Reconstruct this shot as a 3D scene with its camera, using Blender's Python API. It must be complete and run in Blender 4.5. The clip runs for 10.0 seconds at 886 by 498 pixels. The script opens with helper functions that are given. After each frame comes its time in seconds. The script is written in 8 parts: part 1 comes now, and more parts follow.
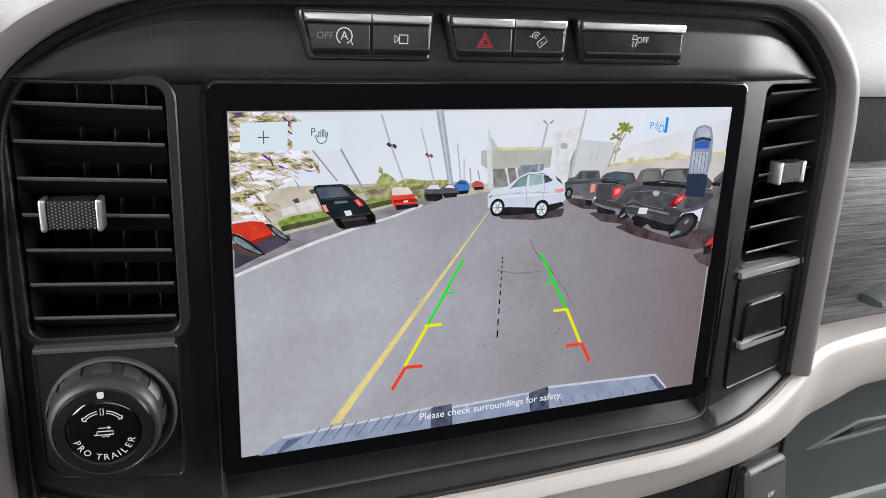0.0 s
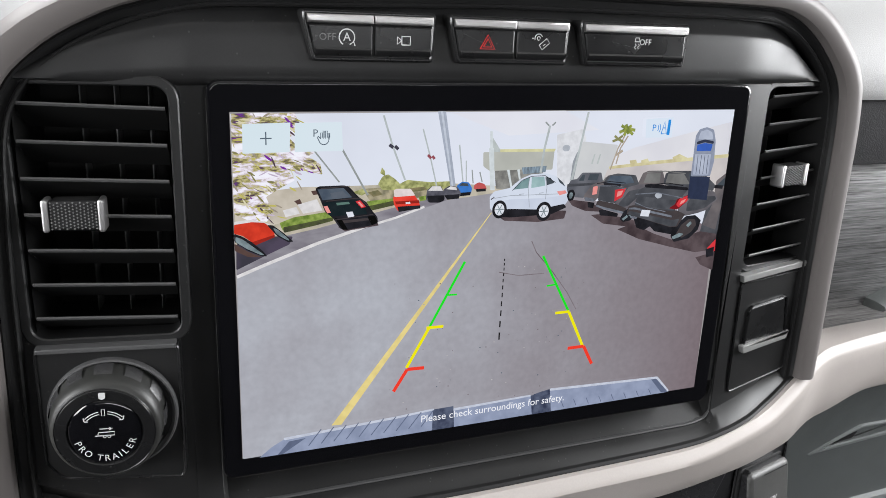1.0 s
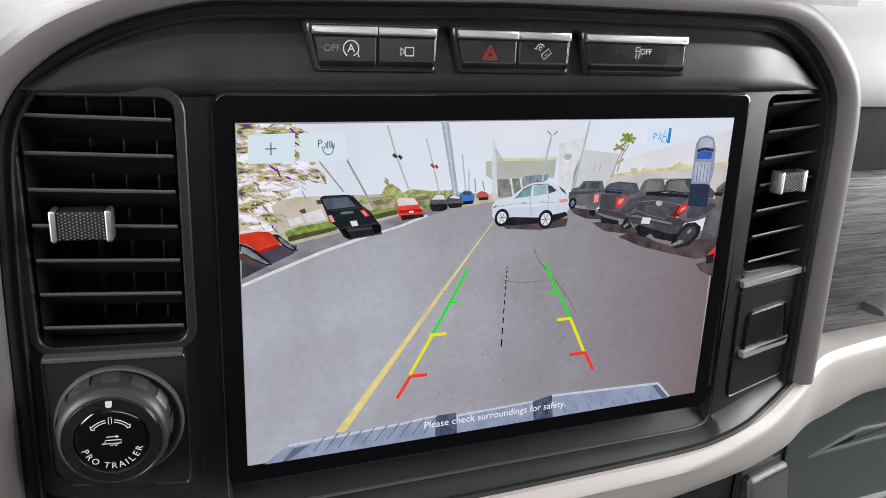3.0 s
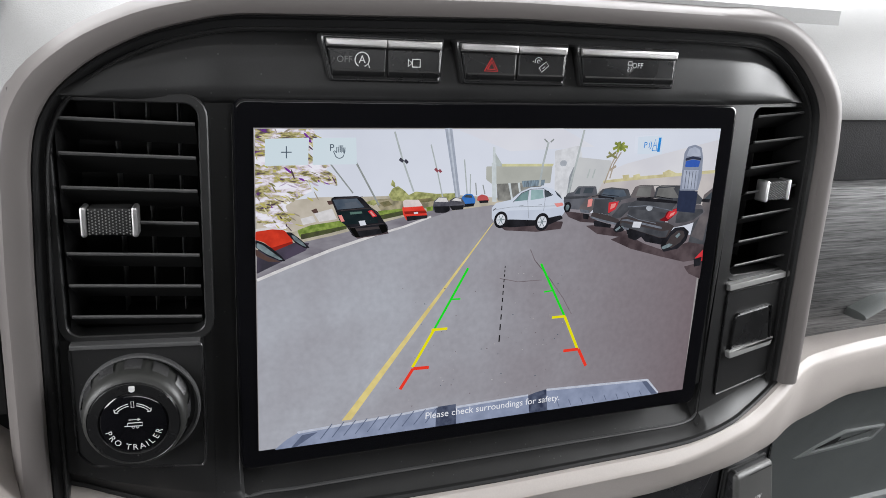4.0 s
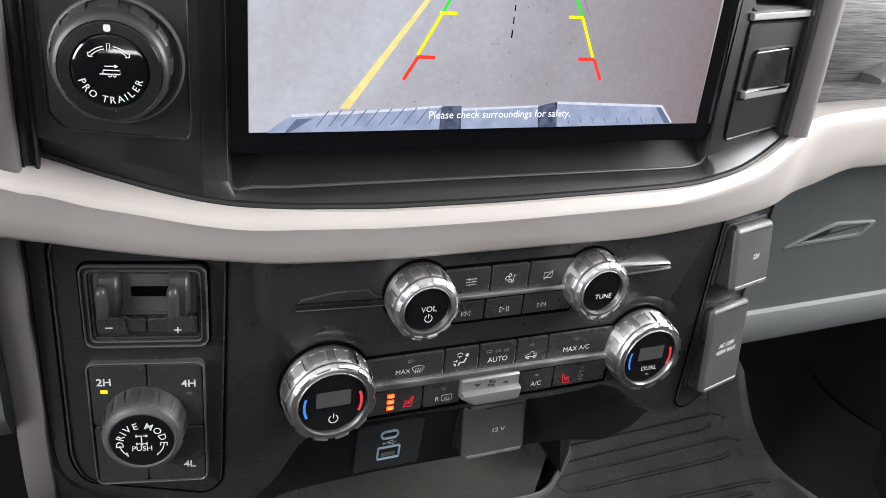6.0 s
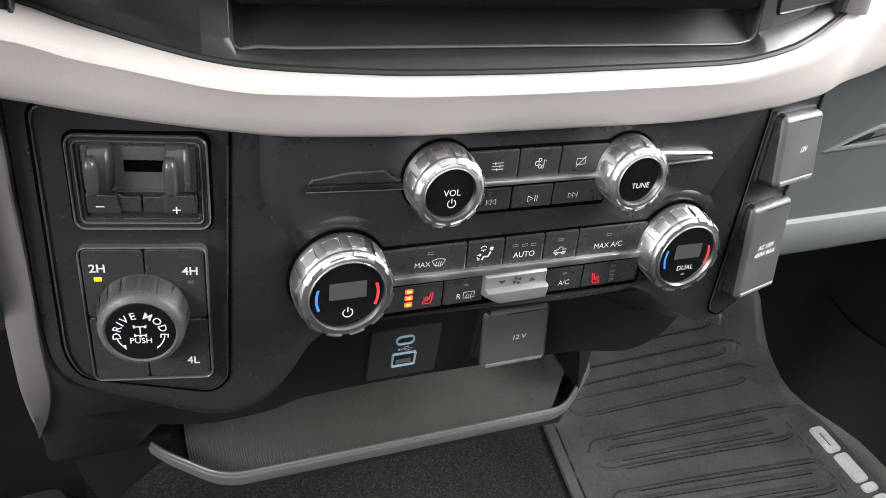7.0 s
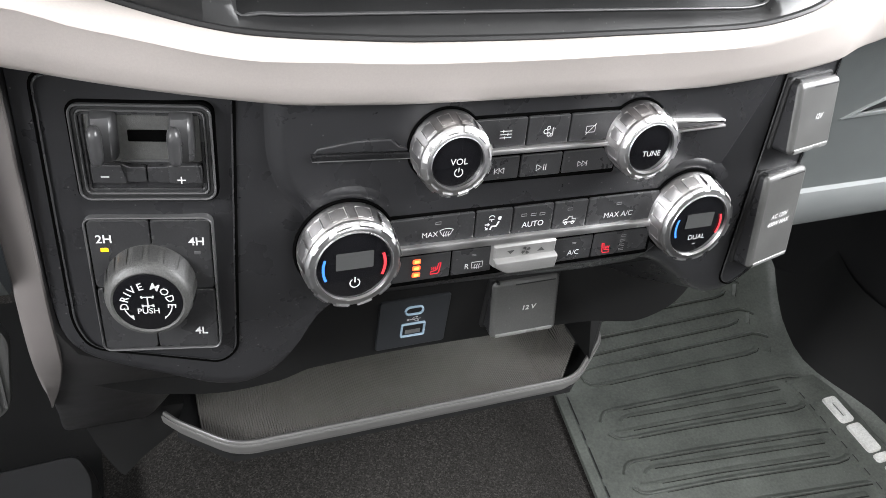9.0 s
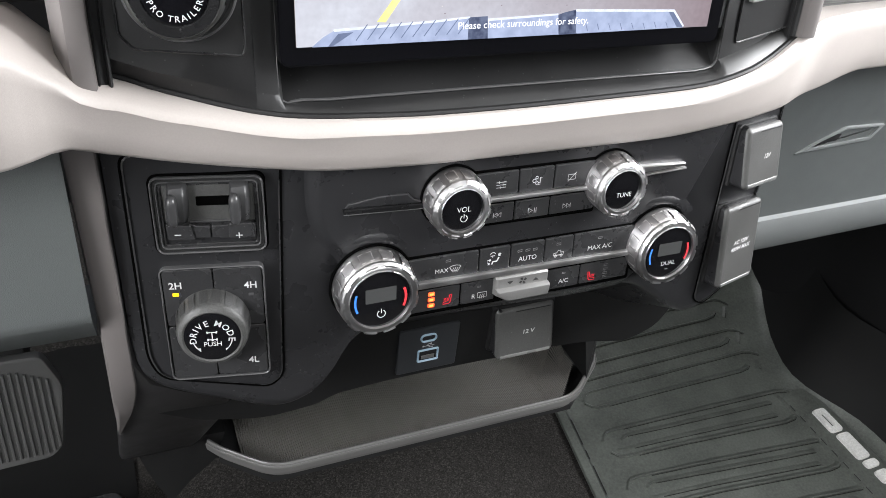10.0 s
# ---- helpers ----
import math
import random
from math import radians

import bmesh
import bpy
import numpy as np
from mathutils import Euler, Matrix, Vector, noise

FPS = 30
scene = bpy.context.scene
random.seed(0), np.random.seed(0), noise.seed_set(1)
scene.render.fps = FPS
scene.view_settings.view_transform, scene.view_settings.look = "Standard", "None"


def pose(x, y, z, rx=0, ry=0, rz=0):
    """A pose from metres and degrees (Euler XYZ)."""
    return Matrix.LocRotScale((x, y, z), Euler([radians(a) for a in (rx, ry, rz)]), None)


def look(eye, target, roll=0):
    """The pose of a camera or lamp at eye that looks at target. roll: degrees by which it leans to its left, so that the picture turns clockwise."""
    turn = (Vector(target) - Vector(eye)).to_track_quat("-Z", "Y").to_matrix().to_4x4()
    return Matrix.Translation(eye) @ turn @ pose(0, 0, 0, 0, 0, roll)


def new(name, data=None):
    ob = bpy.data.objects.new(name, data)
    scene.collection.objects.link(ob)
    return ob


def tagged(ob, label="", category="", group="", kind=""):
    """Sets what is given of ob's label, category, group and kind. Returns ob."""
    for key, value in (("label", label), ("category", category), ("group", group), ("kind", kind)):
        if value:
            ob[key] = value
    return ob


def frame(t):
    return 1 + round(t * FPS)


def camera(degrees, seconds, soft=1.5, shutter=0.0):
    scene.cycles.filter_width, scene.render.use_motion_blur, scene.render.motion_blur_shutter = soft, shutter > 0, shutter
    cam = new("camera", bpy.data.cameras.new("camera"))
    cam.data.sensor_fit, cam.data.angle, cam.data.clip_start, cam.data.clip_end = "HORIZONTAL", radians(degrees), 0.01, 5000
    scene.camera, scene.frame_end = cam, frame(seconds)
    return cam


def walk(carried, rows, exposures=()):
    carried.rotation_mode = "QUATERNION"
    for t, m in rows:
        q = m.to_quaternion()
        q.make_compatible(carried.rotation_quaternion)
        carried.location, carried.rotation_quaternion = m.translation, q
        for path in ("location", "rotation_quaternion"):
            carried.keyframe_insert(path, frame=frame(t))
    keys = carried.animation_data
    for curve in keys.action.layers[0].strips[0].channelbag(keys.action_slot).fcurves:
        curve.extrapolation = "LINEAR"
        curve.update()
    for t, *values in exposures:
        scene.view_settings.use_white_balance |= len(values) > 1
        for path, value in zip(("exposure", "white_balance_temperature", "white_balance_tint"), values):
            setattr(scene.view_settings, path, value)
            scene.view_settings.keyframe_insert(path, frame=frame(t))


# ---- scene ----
# the lower edge of the picture on the display is the origin of the dash frame: x right, y into the dash, z up along the display
DASH = pose(0, 0, 0.775, -10, 0, 0)
cam = camera(59.2, 10.0, soft=0.9)
PATH = [
    (0, (-0.036, -0.336, 0.207), (0.678, 1.439, -0.378), 2.3),
    (0.5, (-0.038, -0.334, 0.206), (0.673, 1.443, -0.374), 2.4),
    (1, (-0.036, -0.336, 0.206), (0.674, 1.443, -0.37), 2.4),
    (1.5, (-0.036, -0.337, 0.208), (0.673, 1.441, -0.372), 2.5),
    (2, (-0.037, -0.337, 0.206), (0.675, 1.442, -0.367), 2.3),
    (2.5, (-0.036, -0.336, 0.207), (0.677, 1.443, -0.366), 2.3),
    (3.8, (-0.048, -0.351, 0.213), (0.671, 1.429, -0.348), 2.7),
    (4, (-0.05, -0.359, 0.212), (0.671, 1.424, -0.338), 3.0),
    (4.5, (-0.06, -0.373, 0.195), (0.688, 1.399, -0.351), 3.8),
    (5, (-0.063, -0.367, 0.166), (0.702, 1.365, -0.476), 5.2),
    (5.5, (-0.064, -0.363, 0.143), (0.704, 1.33, -0.595), 5.7),
    (5.7, (-0.063, -0.361, 0.128), (0.712, 1.313, -0.644), 5.7),
    (6.8, (-0.061, -0.339, 0.070), (0.699, 1.262, -0.857), 6.3),
    (7, (-0.059, -0.334, 0.063), (0.692, 1.253, -0.894), 6.2),
    (7.5, (-0.055, -0.331, 0.053), (0.675, 1.235, -0.954), 6.0),
    (8, (-0.056, -0.331, 0.056), (0.658, 1.231, -0.969), 5.9),
    (8.5, (-0.055, -0.331, 0.058), (0.655, 1.232, -0.968), 5.8),
    (9, (-0.055, -0.333, 0.061), (0.656, 1.231, -0.963), 5.6),
    (9.5, (-0.061, -0.34, 0.065), (0.649, 1.237, -0.94), 5.0),
    (9.8, (-0.077, -0.356, 0.079), (0.658, 1.213, -0.928), 4.3),
    (10, (-0.09, -0.395, 0.1), (0.635, 1.214, -0.841), 3.0),
]
walk(cam, [(t, DASH @ look(eye, target, roll)) for t, eye, target, roll in PATH],
     [(0, -0.32), (2.7, -0.32), (4, -0.52), (5, -0.40), (5.5, -0.10), (7, 0.62), (7.5, 0.90), (9.5, 0.94), (10, 0.56)])

# ---- light: an overcast sky through the cab's windows ----
cab_world = bpy.data.worlds.new("world")
scene.world = cab_world
cab_world.use_nodes = True
wn = cab_world.node_tree.nodes
sky = wn.new("ShaderNodeTexSky")
sky.sky_type, sky.sun_disc, sky.sun_elevation, sky.sun_rotation = "NISHITA", False, radians(50), radians(200)
sky.dust_density = 4.0
pale = wn.new("ShaderNodeHueSaturation")
pale.inputs["Saturation"].default_value = 0.25
cab_world.node_tree.links.new(sky.outputs[0], pale.inputs["Color"])
cab_world.node_tree.links.new(pale.outputs[0], wn["Background"].inputs["Color"])
wn["Background"].inputs["Strength"].default_value = 0.2
sun = new("sun", bpy.data.lights.new("sun", "SUN"))
sun.data.energy, sun.data.angle, sun.data.color = 1.0, radians(25), (1.0, 0.97, 0.93)
sun.matrix_world = look((0, -2, 4), (0.3, 0, 0.5))


def window_lamp(name, m, w, h, power):
    """Sky light in a window's opening; the lamp shines along its own -z."""
    lamp = new(name, bpy.data.lights.new(name, "AREA"))
    lamp.data.shape, lamp.data.size, lamp.data.size_y, lamp.data.energy = "RECTANGLE", w, h, power
    lamp.data.color = (0.97, 0.98, 1.0)
    lamp.matrix_world = m
    return lamp


window_lamp("sky_passenger_window", look((1.02, -0.20, 1.14), (0.1, -0.1, 0.70)), 0.7, 0.42, 21)
window_lamp("sky_driver_window", look((-0.98, -0.35, 1.12), (0.1, -0.1, 0.70)), 0.8, 0.42, 22)
window_lamp("sky_windshield", look((0.13, 0.42, 1.36), (0.13, -0.3, 0.75)), 1.5, 0.45, 27)
window_lamp("sky_rear_window", look((0.13, -1.80, 1.415), (0.13, 0, 0.8)), 1.4, 0.12, 6)


# ---- materials ----
def material(name, color, rough=0.5, metal=0.0, spec=0.5, dust=0.0, grain=0.0, grain_size=900.0, bump=0.0, bump_size=2500.0, wear=0.0, coat=0.0, emit=None, strength=1.0, stretch=None):
    """A procedural surface: colour varied at two scales, roughness wear and fine relief. Sizes are noise scales per metre."""
    mat = bpy.data.materials.new(name)
    mat.use_nodes = True
    nt = mat.node_tree
    n, l = nt.nodes, nt.links
    b = n["Principled BSDF"]
    b.inputs["Base Color"].default_value = (*color, 1)
    b.inputs["Roughness"].default_value = rough
    b.inputs["Metallic"].default_value = metal
    b.inputs["Specular IOR Level"].default_value = spec
    b.inputs["Coat Weight"].default_value = coat
    b.inputs["Coat Roughness"].default_value = 0.08
    if emit:
        b.inputs["Emission Color"].default_value = (*emit, 1)
        b.inputs["Emission Strength"].default_value = strength
    if grain or bump or wear or dust:
        co = n.new("ShaderNodeTexCoord")
        mp = n.new("ShaderNodeMapping")
        mp.inputs["Scale"].default_value = stretch or (1, 1, 1)
        l.new(co.outputs["Object"], mp.inputs["Vector"])
    if grain:
        fine, broad = n.new("ShaderNodeTexNoise"), n.new("ShaderNodeTexNoise")
        fine.inputs["Scale"].default_value, fine.inputs["Detail"].default_value = grain_size, 3
        broad.inputs["Scale"].default_value, broad.inputs["Detail"].default_value = 18, 4
        add = n.new("ShaderNodeMath")
        add.operation = "ADD"
        ramp = n.new("ShaderNodeMapRange")
        ramp.inputs["From Min"].default_value, ramp.inputs["From Max"].default_value = 0.6, 1.4
        ramp.inputs["To Min"].default_value, ramp.inputs["To Max"].default_value = 1 - grain, 1 + grain
        mul = n.new("ShaderNodeMix")
        mul.data_type, mul.blend_type = "RGBA", "MULTIPLY"
        mul.inputs["Factor"].default_value = 1
        mul.inputs["A"].default_value = (*color, 1)
        for tex in (fine, broad):
            l.new(mp.outputs[0], tex.inputs["Vector"])
        l.new(fine.outputs["Fac"], add.inputs[0])
        l.new(broad.outputs["Fac"], add.inputs[1])
        l.new(add.outputs[0], ramp.inputs["Value"])
        l.new(ramp.outputs[0], mul.inputs["B"])
        l.new(mul.outputs["Result"], b.inputs["Base Color"])
    if dust:
        # sparse pale lint and dust
        cell, pick, over = n.new("ShaderNodeTexVoronoi"), n.new("ShaderNodeMapRange"), n.new("ShaderNodeMix")
        cell.inputs["Scale"].default_value = 160
        pick.inputs["From Min"].default_value, pick.inputs["From Max"].default_value = 0.085, 0.05
        pick.inputs["To Max"].default_value = dust
        over.data_type = "RGBA"
        over.inputs["B"].default_value = (0.35, 0.35, 0.34, 1)
        l.new(mp.outputs[0], cell.inputs["Vector"])
        l.new(cell.outputs["Distance"], pick.inputs["Value"])
        l.new(pick.outputs[0], over.inputs["Factor"])
        if grain:
            l.new(mul.outputs["Result"], over.inputs["A"])
        l.new(over.outputs["Result"], b.inputs["Base Color"])
    if wear:
        smear = n.new("ShaderNodeTexNoise")
        smear.inputs["Scale"].default_value, smear.inputs["Detail"].default_value = 45, 6
        rr = n.new("ShaderNodeMapRange")
        rr.inputs["From Min"].default_value, rr.inputs["From Max"].default_value = 0.3, 0.7
        rr.inputs["To Min"].default_value, rr.inputs["To Max"].default_value = max(0.02, rough - wear), rough + wear
        l.new(mp.outputs[0], smear.inputs["Vector"])
        l.new(smear.outputs["Fac"], rr.inputs["Value"])
        l.new(rr.outputs[0], b.inputs["Roughness"])
    if bump:
        pebble = n.new("ShaderNodeTexNoise")
        pebble.inputs["Scale"].default_value, pebble.inputs["Detail"].default_value = bump_size, 2
        bp = n.new("ShaderNodeBump")
        bp.inputs["Strength"].default_value, bp.inputs["Distance"].default_value = bump, 0.0004
        l.new(mp.outputs[0], pebble.inputs["Vector"])
        l.new(pebble.outputs["Fac"], bp.inputs["Height"])
        l.new(bp.outputs[0], b.inputs["Normal"])
    return mat


FASCIA = material("satin_black_plastic", (0.013, 0.013, 0.0133), 0.38, spec=0.38, grain=0.2, bump=0.08, wear=0.05, dust=0.10)
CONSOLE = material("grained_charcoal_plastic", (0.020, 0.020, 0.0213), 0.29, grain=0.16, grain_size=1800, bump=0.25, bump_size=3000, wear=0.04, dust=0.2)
# near black: deep shade of the vents and the stack's underside put into colour
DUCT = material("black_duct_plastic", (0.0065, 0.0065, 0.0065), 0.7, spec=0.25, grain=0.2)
# glossless black that puts the shade of gaps and slots into colour
GAP = material("gap_shade", (0.002, 0.002, 0.002), 1.0, spec=0.0)
WELL = material("matt_black_plastic", (0.010, 0.010, 0.0102), 0.6, spec=0.35, grain=0.2)
# lifted grey that stands in for highlights on slat edges, recess lip and collar
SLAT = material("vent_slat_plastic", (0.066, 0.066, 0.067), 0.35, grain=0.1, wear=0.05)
HOOD = material("warm_grey_metallic_paint", (0.140, 0.128, 0.124), 0.50, spec=0.3, metal=0.12, grain=0.08, grain_size=4000, wear=0.05)
BOLSTER = material("pale_stone_soft_plastic", (0.402, 0.367, 0.346), 0.50, grain=0.05, bump=0.12, bump_size=2600, wear=0.06)
CHROME = material("satin_chrome", (0.70, 0.69, 0.69), 0.36, metal=1.0, wear=0.08)
RINGMETAL = material("knob_ring_chrome", (0.74, 0.735, 0.735), 0.34, metal=1.0, wear=0.06)
PADMETAL = material("knob_pad_chrome", (0.80, 0.79, 0.79), 0.34, metal=1.0, wear=0.08)
DARKCHROME = material("dark_chrome", (0.56, 0.545, 0.55), 0.37, metal=1.0, wear=0.06)
BUTTON = material("soft_black_button", (0.029, 0.029, 0.030), 0.28, grain=0.2, bump=0.3, wear=0.08, dust=0.2)
KEYBLACK = material("satin_black_key", (0.010, 0.010, 0.0105), 0.27, grain=0.2, wear=0.08, dust=0.1)
SATIN = material("satin_silver_paint", (0.27, 0.267, 0.262), 0.42, metal=0.6, grain=0.06, wear=0.06)
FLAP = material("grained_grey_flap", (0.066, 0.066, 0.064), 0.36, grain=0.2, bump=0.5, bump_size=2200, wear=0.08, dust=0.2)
GLOSS = material("gloss_black", (0.006, 0.006, 0.007), 0.08, coat=0.5)
GLASS = material("display_glass", (0.004, 0.004, 0.005), 0.06, coat=0.3)
PADGREY = material("light_grey_dash_skin", (0.235, 0.234, 0.232), 0.5, grain=0.06, bump=0.4, bump_size=1800)
GREY = material("mid_grey_dash_plastic", (0.092, 0.100, 0.099), 0.5, grain=0.06, bump=0.4, bump_size=1800, wear=0.05)
PALEGREY = material("pale_grey_dash_plastic", (0.20, 0.21, 0.21), 0.5, grain=0.06, bump=0.4, bump_size=1800)
WEAVE = material("black_woven_insert", (0.014, 0.014, 0.015), 0.75, spec=0.2, grain=0.5, grain_size=1200, bump=0.8, bump_size=1200)
BRUSHED = material("brushed_graphite_trim", (0.16, 0.16, 0.16), 0.34, metal=0.6, grain=0.9, grain_size=60, bump=0.2, bump_size=100, stretch=(1, 8, 40))
RUBBER = material("ribbed_rubber", (0.10, 0.10, 0.098), 0.5, grain=0.12, bump=0.3, bump_size=1500, wear=0.1)
TRAYMAT = material("tray_liner", (0.080, 0.075, 0.069), 0.7, grain=0.15)
CARPET = material("dark_carpet", (0.036, 0.033, 0.031), 0.95, spec=0.0, bump=1.0, bump_size=620)
MATRUBBER = material("grey_rubber_mat", (0.074, 0.080, 0.072), 0.42, grain=0.42, grain_size=260, bump=0.3, bump_size=900, wear=0.10, dust=0.25)
cn, cl = CARPET.node_tree.nodes, CARPET.node_tree.links
tuft, tint = cn.new("ShaderNodeTexVoronoi"), cn.new("ShaderNodeValToRGB")
tuft.inputs["Scale"].default_value = 640
tint.color_ramp.elements.new(0.5)
tint.color_ramp.elements.new(0.85)
for el, (pos, grey) in zip(tint.color_ramp.elements, ((0.0, 0.018), (0.5, 0.027), (0.85, 0.038), (1.0, 0.056))):
    el.position, el.color = pos, (grey * 1.06, grey, grey * 0.94, 1)
cl.new(next(k for k in cn if k.bl_idname == "ShaderNodeMapping").outputs[0], tuft.inputs["Vector"])
sep_c = cn.new("ShaderNodeSeparateColor")
cl.new(tuft.outputs["Color"], sep_c.inputs[0])
cl.new(sep_c.outputs[0], tint.inputs["Fac"])
cl.new(tint.outputs["Color"], cn["Principled BSDF"].inputs["Base Color"])
WHITE = material("white_print", (0.58, 0.58, 0.58), 0.5)
REDPRINT = material("red_print", (0.55, 0.02, 0.02), 0.5, emit=(0.6, 0.03, 0.03), strength=0.25)
LETTERGREY = material("raised_light_letters", (0.58, 0.58, 0.56), 0.55, grain=0.3, grain_size=400)
ROOF = material("cloth_headliner", (0.62, 0.61, 0.59), 0.9, grain=0.06, bump=0.3)
CABIN = material("dark_cabin_trim", (0.010, 0.010, 0.0104), 0.7, spec=0.2, grain=0.1)


# ---- geometry helpers ----
class Solid:
    """Collects faces; front is -y, outlines are (x, z) pairs, anticlockwise as seen from the front."""

    def __init__(self):
        self.v, self.f = [], []

    def loft(self, loops, close=True, cap0=False, cap1=False):
        n, base = len(loops[0]), len(self.v)
        for loop in loops:
            self.v += [tuple(p) for p in loop]
        for i in range(len(loops) - 1):
            for j in range(n if close else n - 1):
                a, b = base + i * n + j, base + i * n + (j + 1) % n
                self.f.append((a, b, b + n, a + n))
        if cap0:
            self.f.append(tuple(base + j for j in range(n - 1, -1, -1)))
        if cap1:
            self.f.append(tuple(base + (len(loops) - 1) * n + j for j in range(n)))
        return self

    def plate(self, pts, yf, yb, b=0.001):
        ring = lambda q, y: [(x, y, z) for x, z in q]
        return self.loft([ring(pts, yb), ring(pts, yf + b), ring(inset(pts, b * 0.3), yf + b * 0.3), ring(inset(pts, b), yf), ring(inset(pts, b * 1.25), yf)], cap0=True, cap1=True)

    def border(self, pts, w, yf, yb, b=0.0006):
        """A rim of width w along the inside of an outline."""
        ring = lambda q, y: [(x, y, z) for x, z in q]
        return self.loft([ring(pts, yb), ring(pts, yf + b), ring(inset(pts, b), yf), ring(inset(pts, w - b), yf), ring(inset(pts, w), yf + b), ring(inset(pts, w), yb)])

    def flat(self, pts, y):
        base = len(self.v)
        self.v += [(x, y, z) for x, z in pts]
        self.f.append(tuple(range(base, base + len(pts))))
        return self

    def ribbon(self, pts, w, y, closed=False):
        n, left, right = len(pts), [], []
        for i, (x, z) in enumerate(pts):
            p, q = pts[(i - 1) % n if closed else max(i - 1, 0)], pts[(i + 1) % n if closed else min(i + 1, n - 1)]
            d = Vector((q[0] - p[0], q[1] - p[1]))
            d = d.normalized() if d.length > 1e-9 else Vector((1, 0))
            left.append((x - d.y * w / 2, y, z + d.x * w / 2))
            right.append((x + d.y * w / 2, y, z - d.x * w / 2))
        base = len(self.v)
        self.v += left + right
        for i in range(n if closed else n - 1):
            j = (i + 1) % n
            self.f.append((base + n + i, base + n + j, base + j, base + i))
        return self

    def lathe(self, cx, cz, profile, n=48, cap0=False, cap1=True):
        """Turned about the y axis; profile of (radius, y) from back to front."""
        loops = [[(cx + r * math.cos(2 * math.pi * k / n), y, cz + r * math.sin(2 * math.pi * k / n)) for k in range(n)] for r, y in profile]
        return self.loft(loops, cap0=cap0, cap1=cap1)

    def box(self, x0, x1, y0, y1, z0, z1, b=0.0008):
        return self.plate([(x0, z0), (x1, z0), (x1, z1), (x0, z1)], y0, y1, b)

    def lean(self, k, y0=0.0):
        """Tips turned parts so that their fronts hang lower."""
        self.v = [(x, y, z + k * (y - y0)) for x, y, z in self.v]
        return self

    def mesh(self, name, mat):
        me = bpy.data.meshes.new(name)
        me.from_pydata(self.v, [], self.f)
        me.shade_smooth()
        me.set_sharp_from_angle(angle=radians(38))
        if mat:
            me.materials.append(mat)
        return me


def inset(pts, d):
    n, out = len(pts), []
    for i in range(n):
        a, p, c = Vector(pts[i - 1]), Vector(pts[i]), Vector(pts[(i + 1) % n])
        u, v = (p - a).normalized(), (c - p).normalized()
        nu, nv = Vector((-u.y, u.x)), Vector((-v.y, v.x))
        m = nu + nv
        m = m / max(0.35, m.dot(m) / 2) if m.length > 1e-6 else nu
        out.append((p.x + m.x * d, p.y + m.y * d))
    return out


def rrect(x0, z0, x1, z1, r, n=6):
    out = []
    for cx, cz, a0 in ((x1 - r, z0 + r, -90), (x1 - r, z1 - r, 0), (x0 + r, z1 - r, 90), (x0 + r, z0 + r, 180)):
        for k in range(n + 1):
            a = radians(a0 + 90 * k / n)
            out.append((cx + r * math.cos(a), cz + r * math.sin(a)))
    return out


def rounded(pts, r, n=5):
    """A polygon with its corners rounded."""
    out = []
    for i in range(len(pts)):
        a, p, c = Vector(pts[i - 1]), Vector(pts[i]), Vector(pts[(i + 1) % len(pts)])
        rr = min(r, (a - p).length * 0.45, (c - p).length * 0.45)
        s, e = p + (a - p).normalized() * rr, p + (c - p).normalized() * rr
        for k in range(n + 1):
            t = k / n
            q = s * (1 - t) ** 2 + p * 2 * t * (1 - t) + e * t * t
            out.append((q.x, q.y))
    return out


def arc(cx, cz, r, a0, a1, n=16):
    return [(cx + r * math.cos(radians(a0 + (a1 - a0) * k / n)), cz + r * math.sin(radians(a0 + (a1 - a0) * k / n))) for k in range(n + 1)]


def curve(keys, x):
    """Smooth interpolation through (x, value) keys that never overshoots."""
    if x <= keys[0][0]:
        return keys[0][1]
    if x >= keys[-1][0]:
        return keys[-1][1]
    k = next(i for i in range(len(keys) - 1) if x <= keys[i + 1][0])
    slope = lambda i: (keys[i + 1][1] - keys[i][1]) / (keys[i + 1][0] - keys[i][0])

    def tangent(i):
        if i == 0 or i == len(keys) - 1:
            return slope(0 if i == 0 else i - 1)
        a, c = slope(i - 1), slope(i)
        return 0.0 if a * c <= 0 else 2 * a * c / (a + c)

    (x0, v0), (x1, v1) = keys[k], keys[k + 1]
    h = x1 - x0
    t = (x - x0) / h
    return v0 * (1 + 2 * t) * (1 - t) ** 2 + tangent(k) * h * t * (1 - t) ** 2 + v1 * t * t * (3 - 2 * t) + tangent(k + 1) * h * t * t * (t - 1)


def steps(a, b, d):
    n = max(1, math.ceil(abs(b - a) / d))
    return [a + (b - a) * k / n for k in range(n + 1)]


def thing(name, label, category, m=None, group="", kind=""):
    ob = new(name)
    ob.empty_display_size = 0.02
    ob.matrix_world = DASH @ (m or Matrix())
    return tagged(ob, label, category, group, kind)


def part(name, solid, mat, parent, label=""):
    me = solid if isinstance(solid, bpy.types.Mesh) else solid.mesh(name, mat)
    ob = new(name, me)
    ob.parent = parent
    return tagged(ob, label)


